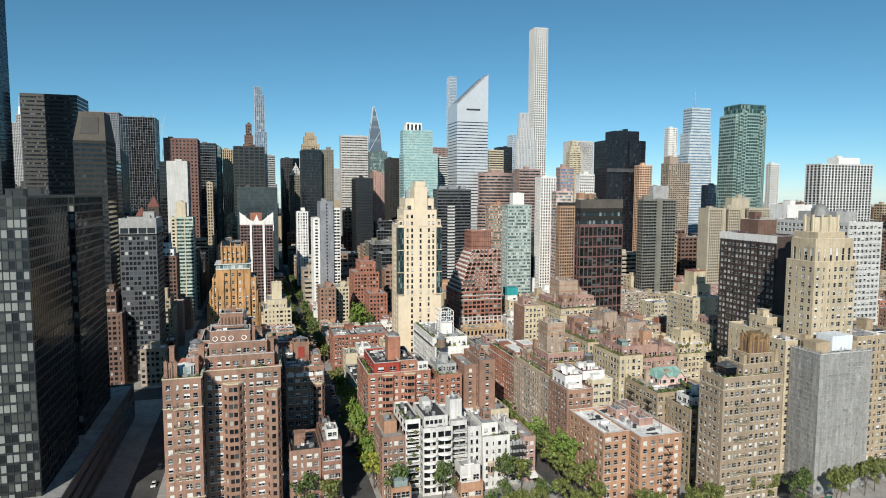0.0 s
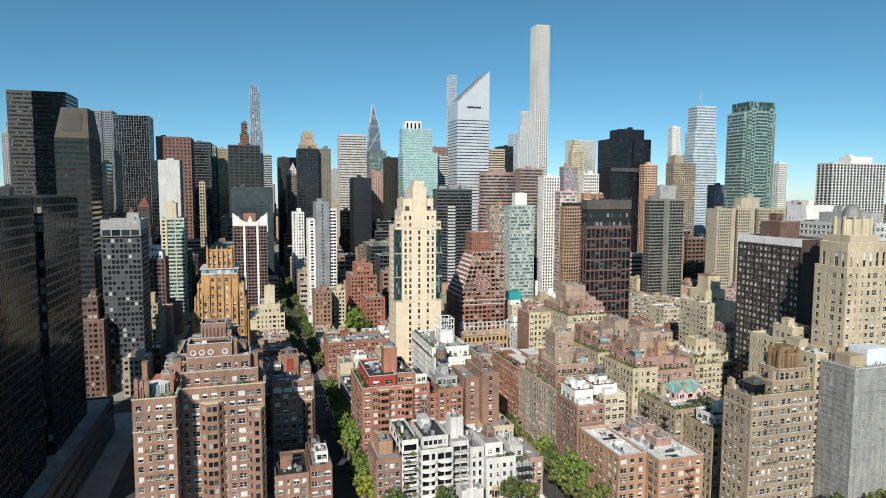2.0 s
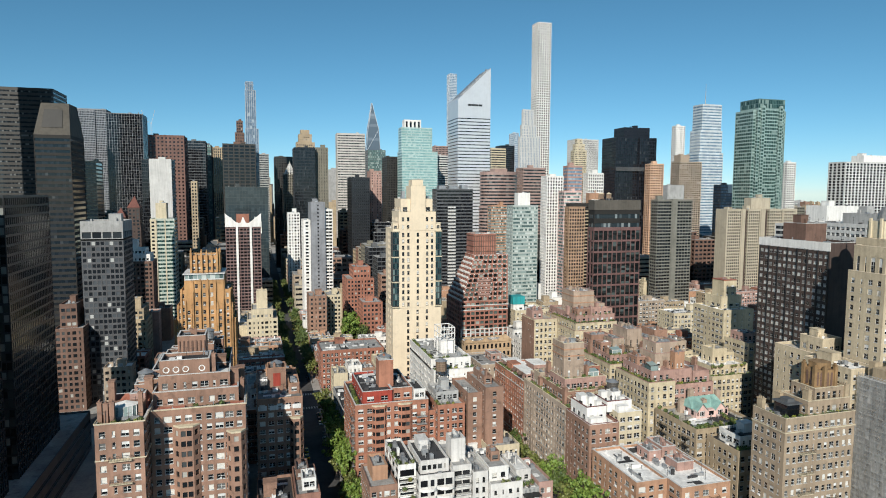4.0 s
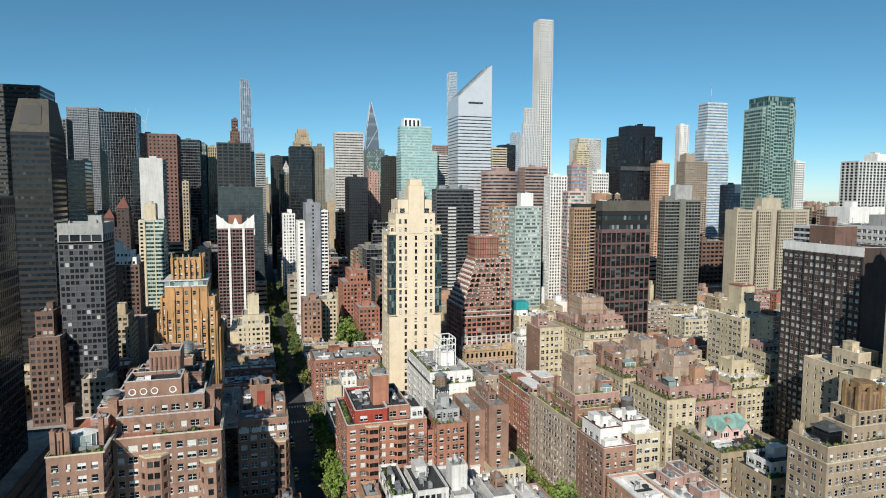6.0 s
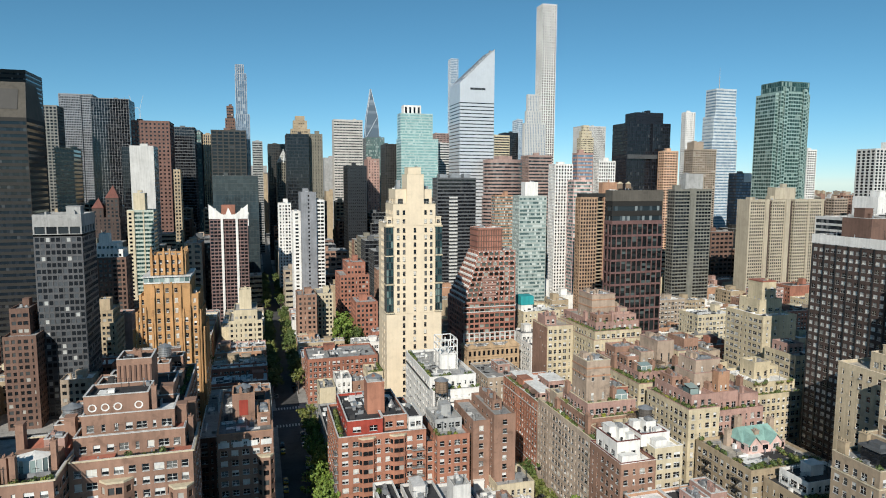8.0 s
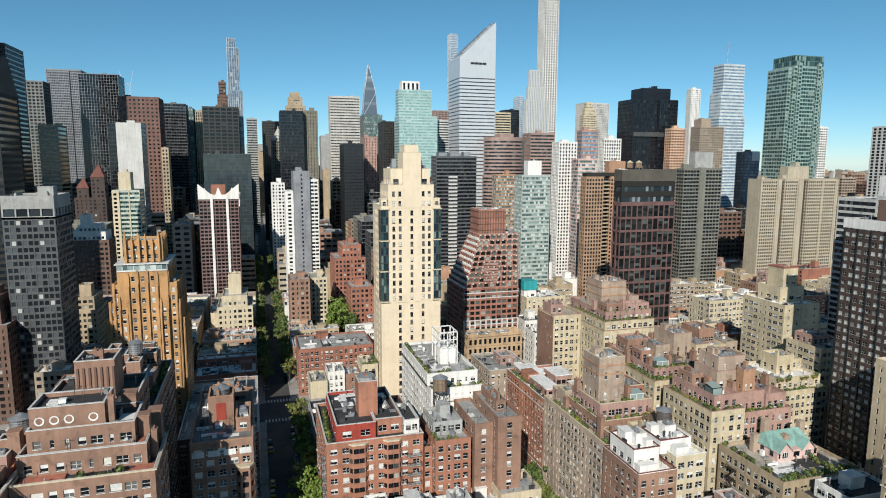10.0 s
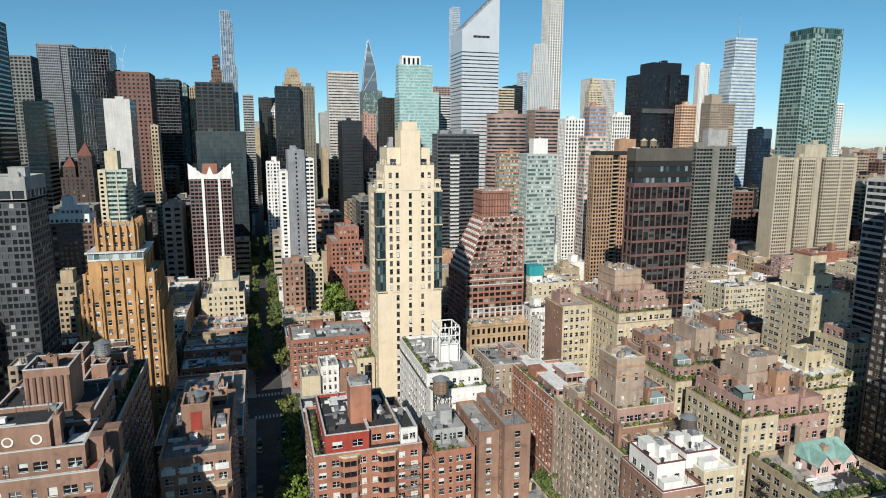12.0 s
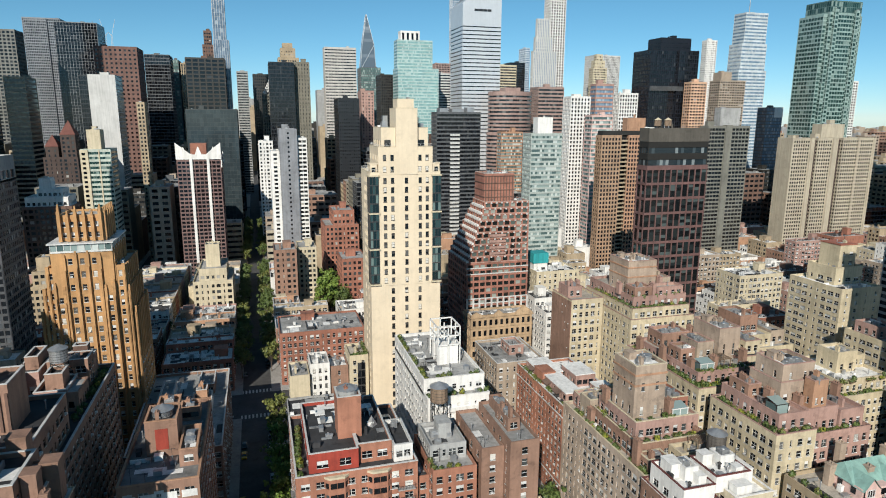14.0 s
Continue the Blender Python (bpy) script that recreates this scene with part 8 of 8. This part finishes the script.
for i in range(4):
    j = (i + 1) % 4
    q.quad((*lo[i], 150.4), (*lo[j], 150.4), (*hi[j], 170.4), (*hi[i], 170.4))
q.quad(*[(x, y, 170.4) for x, y in hi])
hang(slope, "sloping_crown", q, wall_mat("dull_bronze_stone", (0.09, 0.08, 0.065)))
q = Quads()
q.quad((-125.8, 426, 155), (-114.6, 426, 155), (-115.4, 431.6, 166.4), (-125.4, 431.6, 166.4))
hang(slope, "sunk_panel", q, BRONZE)

# ---- fabric of ordinary houses between the landmarks ----
FILL = [restyle(PREWAR, wall=w) for w in (BRICK, BRICK, BRICK_RED, BRICK_ORANGE, TAN, BUFF, BRICK_GREY, WHITE, CREAM2, BRICK_MAROON, TAN, WHITE)]
FILL_HIGH = [restyle(GRID, wall=w, bay=5.8, ww=4.0, floor=4.5) for w in (BRICK_GREY, TAN, BRICK_DARK, OLIVE, BRICK)] + [restyle(GLASSY, wall=DARKGREY, glass=G_DARK, bay=4.0, floor=4.3), restyle(OFFICE, wall=TANSTONE, glass=G_DARK, floor=4.3), restyle(OFFICE, wall=BRONZE, floor=4.3)]
KINDS = [("brick walk-up house with a flat roof", "house"), ("plain brick apartment house with roof clutter", "apartment building")]
WALL_WORDS = {"brown_brick": "brown", "red_brick": "red", "orange_brick": "orange", "tan_brick": "tan", "buff_brick": "buff", "grey_brown_brick": "grey-brown", "white_brick": "white", "cream_brick": "cream", "maroon_brick": "maroon"}


def free(x0, x1, y0, y1):
    return all(x1 <= a or x0 >= b or y1 <= c or y0 >= d for a, b, c, d in FIXED)


FIXED = list(TAKEN) + [(53, 74, 436, 492), (100, 128, 283, 322)]


def in_view(x0, x1, y0, y1):
    """Only lots that some part of the flight looks over."""
    return x1 > -30 - (y0 + 51) * 0.37 and x0 < 0 + (y1 + 51) * 1.36


frng = random.Random(11)
joined = {}
for bx0, bx1, by0, by1 in BLOCKS:
    x0, x1, y0, y1 = bx0 + 3.5, bx1 - 3.5, by0 + 5, by1 - 5
    if y0 > 900:
        continue
    mid = (x0 + x1) / 2
    for a0, a1 in ((x0, mid - 2.5), (mid + 2.5, x1)):
        y = y0
        while y < y1 - 6:
            far = y > 560
            d = min(frng.uniform(16, 30) if far else frng.uniform(8, 19), y1 - y)
            lot = None
            for c0, c1 in ((a0, a1), (a0, a0 + 14), (a1 - 14, a1)):
                if lot is None and free(c0, c1, y, y + d - 0.3):
                    lot = (c0, c1)
            ok = lot is not None and d > 5 and in_view(a0, a1, y, y + d)
            if y0 < 300 and (mid < -60 or mid > 240 or y < 205):
                ok = False
            if ok and far:
                h = frng.uniform(26, 70) if y < 800 else frng.uniform(45, 100)
                if -10 < (a0 + a1) / 2 < 60 and y < 900:
                    h *= 0.55
                k = frng.randrange(len(FILL_HIGH))
                s = FILL_HIGH[k]
                wq, gq, rq = joined.setdefault(k, (Quads(), Quads(), Quads()))
                e0, e1, f1 = *lot, y + d - 0.3
                draw = curtain if s.get("mode") == "curtain" else facade
                draw(wq, gq, (e0, y), (1, 0), (0, -1), e1 - e0, 0, h, s)
                draw(wq, gq, (e0, f1), (0, -1), (-1, 0), f1 - y, 0, h, s)
                wq.quad((e1, y, 0), (e1, f1, 0), (e1, f1, h), (e1, y, h))
                wq.quad((e1, f1, 0), (e0, f1, 0), (e0, f1, h), (e1, f1, h))
                rq.quad((e0, y, h), (e1, y, h), (e1, f1, h), (e0, f1, h))
                wq.box(e0 + 4, e0 + 10, y + 5, y + 11, h, h + 4)
                rq.box(e1 - 7, e1 - 4, y + 4, y + 8, h, h + 1.6)
            elif ok:
                h = frng.choice((13, 14, 16, 17, 19, 22)) if frng.random() < 0.78 else frng.uniform(24, 34)
                s = restyle(frng.choice(FILL), blank="B" if y < 440 else "FB")
                if -60 < (a0 + a1) / 2 < 62:
                    h = min(h, 17)
                text, cat = KINDS[h > 20]
                building("townhouse" if h < 20 else "apartment_building", WALL_WORDS[s["wall"].name] + " " + text, cat, [(*lot, y, y + d - 0.3, 0, h)], s, seed=int(y * 5 + a0), clutter=frng.choice((6, 7, 9)), roof=frng.choice((ROOF_GREY, ROOF_TAN, ROOF_DARK, ROOF_WHITE, ROOF_WHITE, ROOF_TAN)), coping=frng.choice((None, WHITE2)))
            y += d
for k, (wq, gq, rq) in joined.items():
    for nm, qq, mm in (("city_buildings", wq, FILL_HIGH[k]["wall"]), ("city_building_windows", gq, FILL_HIGH[k]["glass"]), ("city_building_roofs", rq, ROOF_GREY)):
        tagged(new(nm, qq.mesh(nm, mm)), "mid-rise city buildings packed among the towers", "buildings", kind="stuff")

# ---- far city towards the horizon ----
def far_city(name, label, x0, x1, y0, y1, count, lo, hi, mats, seed, size=1.0):
    rng = random.Random(seed)
    for m in mats:
        q = Quads()
        for _ in range(count // len(mats)):
            x, y = rng.uniform(x0, x1), rng.uniform(y0, y1)
            w, d = rng.uniform(18, 45) * size, rng.uniform(18, 45) * size
            h = lo + (hi - lo) * rng.random() ** 2.2
            q.box(x, x + w, y, y + d, 0, h)
            q.box(x + w * 0.3, x + w * 0.6, y + d * 0.3, y + d * 0.6, h, h + 4)
        tagged(new(name, q.mesh(name, m)), label, "distant city", kind="stuff")


far_city("distant_city", "distant mid-rise city blocks to the horizon", 600, 4300, 1000, 4500, 1400, 12, 75, (TAN, BRICK_GREY, WHITE2, BRICK, GREY), 5)
far_city("distant_city", "distant office towers closing the streets", -500, 600, 1260, 1900, 260, 60, 170, (GREY, TAN, BRONZE, DARKGREY), 6)
far_city("distant_city", "hazy far-off city blocks under the horizon", 900, 11000, 4300, 10500, 2400, 15, 70, (TAN, BRICK_GREY, WHITE2, BRICK_ORANGE), 8, 2.6)
far_city("distant_city", "low brick city blocks beyond the towers", 620, 2600, 620, 2200, 900, 10, 42, (BRICK, TAN, BRICK_GREY, BUFF), 9, 0.8)
# Made-up ridge: a grey-brown strip stands in for the haze band above the city.
ridge = Quads()
hill = random.Random(4)
last = None
for k in range(60):
    a = radians(-22 + k * 1.5)
    top = 118 + 45 * math.sin(k * 0.5) ** 2 + hill.uniform(0, 30)
    p = (13000 * math.sin(a), 13000 * math.cos(a), top)
    if last:
        ridge.quad((last[0], last[1], 0), (p[0], p[1], 0), p, last)
        ridge.quad(last, p, (p[0] * 1.1, p[1] * 1.1, 0), (last[0] * 1.1, last[1] * 1.1, 0))
    last = p
tagged(new("backdrop", ridge.mesh("backdrop", wall_mat("haze_strip", (0.30, 0.29, 0.29)))), "added low strip standing in for haze on the horizon", "hills", kind="structure")


# ---- trees ----
def tree_proto(name, height, spread, leaf, seed, label, leaves=1100):
    rng = random.Random(seed)
    root = thing(name, 0, 0, 0, label, "tree", "street trees")
    L = Local(root)
    t = Quads()
    zt = height * 0.38
    t.cone(0, 0, 0, 0.24, zt, 0.15, 8, False)
    tips = []
    for i in range(7):
        a = i * 0.9 + rng.uniform(-0.3, 0.3)
        r, z = spread * rng.uniform(0.3, 0.7), height * rng.uniform(0.55, 0.88)
        tip = (r * math.cos(a), r * math.sin(a), z)
        t.beam((0, 0, zt * rng.uniform(0.7, 1.0)), tip, 0.12)
        tips.append(tip)
    tips.append((0, 0, height * 0.86))
    t.beam((0, 0, zt), tips[-1], 0.14)
    L.add("trunk", t, BARK)
    c = Quads()
    clumps = []
    for tip in tips:
        for _ in range(4):
            clumps.append((tip[0] + rng.gauss(0, spread * 0.22), tip[1] + rng.gauss(0, spread * 0.22), tip[2] + rng.gauss(0, height * 0.07), spread * rng.uniform(0.16, 0.34)))
    for _ in range(leaves):
        x, y, z, r = rng.choice(clumps)
        v = Vector((rng.gauss(0, 1), rng.gauss(0, 1), rng.gauss(0, 0.8))).normalized() * r * rng.uniform(0.5, 1.05)
        p = Vector((x, y, z)) + v
        n = (v.normalized() + Vector((rng.uniform(-0.6, 0.6), rng.uniform(-0.6, 0.6), rng.uniform(-0.2, 0.8)))).normalized()
        s = n.cross(Vector((rng.uniform(-1, 1), rng.uniform(-1, 1), 0.3))).normalized()
        u = n.cross(s)
        k = rng.uniform(0.18, 0.36)
        c.quad(tuple(p - s * k - u * k * 0.6), tuple(p + s * k * 0.7 - u * k), tuple(p + s * k + u * k * 0.7), tuple(p - s * k * 0.8 + u * k))
    L.add("crown", c, leaf)
    return root


PROTOS = [tree_proto("street_tree", 12, 4.4, LEAF_A, 1, "leafy green street tree in a pavement pit"), tree_proto("street_tree", 14, 5.0, LEAF_C, 2, "large dark green street tree in leaf"),
          tree_proto("street_tree", 10, 3.8, LEAF_B, 3, "street tree with yellow green leaves"), tree_proto("street_tree", 16, 6.2, LEAF_A, 4, "broad green park tree on the bank", 2600), tree_proto("street_tree", 16, 4.6, LEAF_D, 5, "tall bright green street tree in leaf")]
first = {0: True, 1: True, 2: True, 3: True, 4: True}


def plant(kind, x, y, z=0.16, size=1.0, turn=0.0):
    m = Matrix.Translation((x, y, z)) @ Matrix.Rotation(turn, 4, "Z") @ Matrix.Diagonal((size, size, size * 1.08, 1))
    if first[kind]:
        first[kind] = False
        PROTOS[kind].matrix_basis = m
    else:
        copy_thing(PROTOS[kind], m)


trng = random.Random(9)
for y in range(196, 320, 9):
    plant(trng.choice((0, 0, 2, 4)), 28.3 + trng.uniform(-0.8, 0.8), y + trng.uniform(-2, 2), turn=trng.uniform(0, 6))
for y in list(range(370, 548, 11)) + list(range(600, 760, 14)):
    plant(trng.choice((0, 1)), 14.5 + trng.uniform(-0.5, 0.5), y + trng.uniform(-2, 2), turn=trng.uniform(0, 6))
    plant(trng.choice((0, 1)), 27.5 + trng.uniform(-0.5, 0.5), y + 5 + trng.uniform(-2, 2), turn=trng.uniform(0, 6))
plant(2, 27.5, 187, size=1.25, turn=1.0)
for y in range(196, 262, 11):
    plant(trng.choice((4, 4, 0)), 26.6 + trng.uniform(-0.6, 0.6), y, size=trng.uniform(0.95, 1.15), turn=trng.uniform(0, 6))
for x, y, k, f in ((103, 157, 0, 1.05), (102, 166, 4, 1.1), (101.5, 174, 4, 1.1), (101, 183, 0, 1.1), (100, 193, 4, 1.05)):
    plant(k, x, y, size=f, turn=x)
for x, y, k, f in ((60, 437, 4, 1.5), (66, 442, 0, 1.6), (58, 447, 0, 1.5), (64, 455, 4, 1.5), (70, 436, 1, 1.3)):
    plant(k, x, y, size=f, turn=y)
for y in range(165, 236, 8):
    plant(trng.choice((0, 0, 2, 1)), 100 + trng.uniform(-0.8, 0.8), y + trng.uniform(-2, 2), turn=trng.uniform(0, 6))
for i in range(34):
    plant(trng.choice((3, 3, 1, 0)), -12 + i * 7.2 + trng.uniform(-3, 3), trng.uniform(124, 135), 0.1, 0.85, turn=trng.uniform(0, 6))
for i in range(10):
    plant(trng.choice((3, 1)), 62 + i * 4.5 + trng.uniform(-2, 2), trng.uniform(142, 158), 0.1, 0.72, turn=trng.uniform(0, 6))
for x, y in ((57, 441), (62, 446), (58, 452), (66, 452), (62, 460), (68, 466), (64, 473), (70, 480), (66, 486), (104, 312), (84, 405), (90, 412), (78, 408), (86, 420), (-66, 330), (-52, 316), (108, 318), (114, 312), (-16, 420), (-14, 430), (180, 430), (330, 480), (338, 486), (0, 172), (8, 170), (34, 172), (50, 168), (76, 169), (82, 168)):
    plant(trng.choice((0, 1)), x, y, turn=trng.uniform(0, 6))


# ---- water towers ----
def water_tower(x, y, z, r=2.0, h=3.4, leg=3.5, m=CEDAR):
    root = thing("water_tower", x, y, z, "wooden rooftop water tower with a conical cap", "water tower", "rooftop water towers")
    L = Local(root)
    t = Quads()
    t.cone(x, y, z + leg, r, z + leg + h, r * 0.96, 16)
    tank = L.add("tank", t, m)
    for k in range(5):
        hoop = Quads()
        hoop.cone(x, y, z + leg + 0.3 + k * h / 5.2, r * 1.02, z + leg + 0.38 + k * h / 5.2, r * 1.02, 16, False)
        L.add("hoop", hoop, IRON, parent=tank)
    c = Quads()
    c.cone(x, y, z + leg + h, r * 1.1, z + leg + h + r * 0.55, 0.02, 16, False)
    L.add("cap", c, METAL, parent=tank)
    for dx in (-1, 1):
        for dy in (-1, 1):
            b = Quads()
            b.beam((x + dx * r * 0.75, y + dy * r * 0.75, z), (x + dx * r * 0.75, y + dy * r * 0.75, z + leg), 0.2)
            L.add("leg", b, IRON)
    br = Quads()
    e = r * 0.75
    for a, b in (((-e, -e), (e, -e)), ((e, -e), (e, e)), ((e, e), (-e, e)), ((-e, e), (-e, -e))):
        br.beam((x + a[0], y + a[1], z + 0.2), (x + b[0], y + b[1], z + leg), 0.09)
        br.beam((x + b[0], y + b[1], z + 0.2), (x + a[0], y + a[1], z + leg), 0.09)
        br.beam((x + a[0], y + a[1], z + leg), (x + b[0], y + b[1], z + leg), 0.16)
    L.add("brace", br, IRON)


water_tower(127.4, 198.6, 36.1, 2.2, 4.2, 3.6, wall_mat("grey_cedar", (0.13, 0.115, 0.10), streak=0.4))
water_tower(69.6, 236.8, 34, 2.4, 4.2, 8.2)
water_tower(2.7, 227.7, 51.1, 2.2, 1.4, 0.4, METAL)
water_tower(-22, 247, 57.4, 2.0, 3.2, 2.0, METAL)
water_tower(-37.5, 199.5, 57.3, 2.2, 2.6, 0.3, METAL)


# ---- crosswalk bars and lane marks ----
q = Quads()
for y in (329, 353):
    for i in range(9):
        x = 14.6 + i * 1.45
        q.box(x, x + 0.7, y - 1.6, y + 1.6, 0.004, 0.012)
for x in (6, 36):
    for i in range(12):
        y = 330 + i * 1.8
        q.box(x - 1.5, x + 1.5, y, y + 0.8, 0.004, 0.012)
tagged(new("road_marking", q.mesh("road_marking", PAINT)), "worn white crosswalk bars at the avenue crossing", "road marking", kind="structure")


# ---- cars ----
def car_proto(name, m, label):
    root = thing(name, 0, 0, 0, label, "car", "cars in the streets")
    L = Local(root)
    b = Quads()
    b.prism([(-0.9, -2.25), (0.9, -2.25), (0.92, 2.2), (-0.92, 2.2)], 0.32, 0.85)
    L.add("body", b, m)
    c = Quads()
    lo, hi = [(-0.84, -1.1), (0.84, -1.1), (0.84, 1.7), (-0.84, 1.7)], [(-0.66, -0.6), (0.66, -0.6), (0.66, 1.2), (-0.66, 1.2)]
    for i in range(4):
        j = (i + 1) % 4
        c.quad((*lo[i], 0.85), (*lo[j], 0.85), (*hi[j], 1.42), (*hi[i], 1.42))
    L.add("glazing", c, G_DARK)
    r = Quads()
    r.prism(hi, 1.42, 1.47)
    L.add("roof", r, m)
    for x in (-0.86, 0.86):
        for y in (-1.4, 1.4):
            w = Quads()
            n = 12
            ring = [(y + 0.33 * math.cos(2 * math.pi * i / n), 0.33 + 0.33 * math.sin(2 * math.pi * i / n)) for i in range(n)]
            for i in range(n):
                (a, p), (bb, s) = ring[i], ring[(i + 1) % n]
                w.quad((x - 0.1, a, p), (x + 0.1, a, p), (x + 0.1, bb, s), (x - 0.1, bb, s))
            for sx in (-0.1, 0.1):
                k = len(w.v)
                w.v += [(x + sx, a, p) for a, p in ring]
                w.f.append(tuple(range(k, k + n)))
            L.add("wheel", w, IRON)
    return root


CARS = [car_proto("car", wall_mat("white_car_paint", (0.75, 0.75, 0.75), rough=0.25, bump=0), "white car parked along the kerb"), car_proto("car", wall_mat("black_car_paint", (0.02, 0.02, 0.022), rough=0.2, bump=0), "black car parked along the kerb"),
        car_proto("car", wall_mat("grey_car_paint", (0.3, 0.31, 0.32), rough=0.25, bump=0), "grey car parked along the kerb"), car_proto("taxi", wall_mat("yellow_car_paint", (0.75, 0.45, 0.03), rough=0.25, bump=0), "yellow taxi standing in the street")]
crng = random.Random(4)
spots = [(16.2, y, 0) for y in range(200, 318, 7)] + [(25.8, y, 0) for y in range(204, 318, 7)] + [(16.2, y, 0) for y in range(364, 545, 7)] + [(25.8, y, 0) for y in range(366, 545, 7)]
spots += [(x, y, 90) for y in (331, 347) for x in range(34, 92, 8)] + [(-56, y, 0) for y in range(190, 300, 8)] + [(96 + 9.5 - 14, y, 0) for y in range(170, 240, 7)]
used = set()
for x, y, turn in spots:
    if crng.random() < 0.62:
        continue
    k = crng.choice((0, 0, 1, 1, 2, 2, 3))
    m = pose(x + crng.uniform(-0.2, 0.2), y + crng.uniform(-0.8, 0.8), 0.01, 0, 0, turn)
    if k in used:
        copy_thing(CARS[k], m)
    else:
        used.add(k)
        CARS[k].matrix_basis = m

# ---- cranes on a far tower's roof, masts, plant enclosures ----
for x, lean in ((-171, -1), (-163, 1)):
    cr = thing("tower_crane", x, 1128, 0, "pale lattice luffing crane on a far roof", "crane", "far cranes")
    q = Quads()
    for dx in (-0.9, 0.9):
        q.beam((x + dx, 1128, 0), (x + dx, 1128, 228), 0.3)
    for k in range(12):
        q.beam((x - 0.9, 1128, 176 + k * 4.3), (x + 0.9, 1128, 180.3 + k * 4.3), 0.25)
    hang(cr, "mast", q, METAL)
    q = Quads()
    q.beam((x, 1128, 227), (x + lean * 6, 1128, 250), 0.45)
    q.beam((x, 1128, 228), (x - lean * 4, 1128, 232), 0.6)
    hang(cr, "jib", q, METAL)
q = Quads()
q.cone(658, 815, 251.9, 0.7, 283, 0.2, 8)
mast = thing("antenna_mast", 658, 815, 251.9, "thin steel antenna mast on a tower roof", "antenna")
hang(mast, "pole", q, METAL)
box = thing("roof_enclosure", 172, 397, 35.3, "turquoise sheeted box on a white roof", "roof structure")
q = Quads()
q.box(168, 176, 393, 401, 35.3, 39)
hang(box, "base", q, WHITE)
q = Quads()
q.box(167.6, 176.4, 392.6, 401.4, 39, 44.5)
hang(box, "sheeting", q, wall_mat("turquoise_sheeting", (0.03, 0.34, 0.36), vary=0.15))

# the rest of the terrace planting, joined
for kind in sorted(PLANTING):
    me = bpy.data.meshes.new("terrace_planting")
    me.from_pydata(PLANTING[kind][0], [], PLANTING[kind][1])
    for m in SHRUBS[kind].materials:
        me.materials.append(m)
    per = [p.material_index for p in SHRUBS[kind].polygons]
    me.polygons.foreach_set("material_index", per * (len(me.polygons) // len(per)))
    tagged(new("terrace_planting", me), "green shrubs in planters along the roof terraces", "shrubs", kind="stuff")

# pale balcony fronts up the dark glass tower
for k in range(26):
    q = Quads()
    q.box(175.5, 183.5, 575.2, 575.95, 22 + 3.2 * k, 23.5 + 3.2 * k)
    hang(stacked, "balcony_front", q, WHITE2)
for x, w, h in ((168, 7, 4), (178, 10, 3.4), (191, 6, 4.6)):
    q = Quads()
    q.box(x, x + w, 580, 589, 119.8, 119.8 + h)
    hang(stacked, "plant_room", q, METAL)
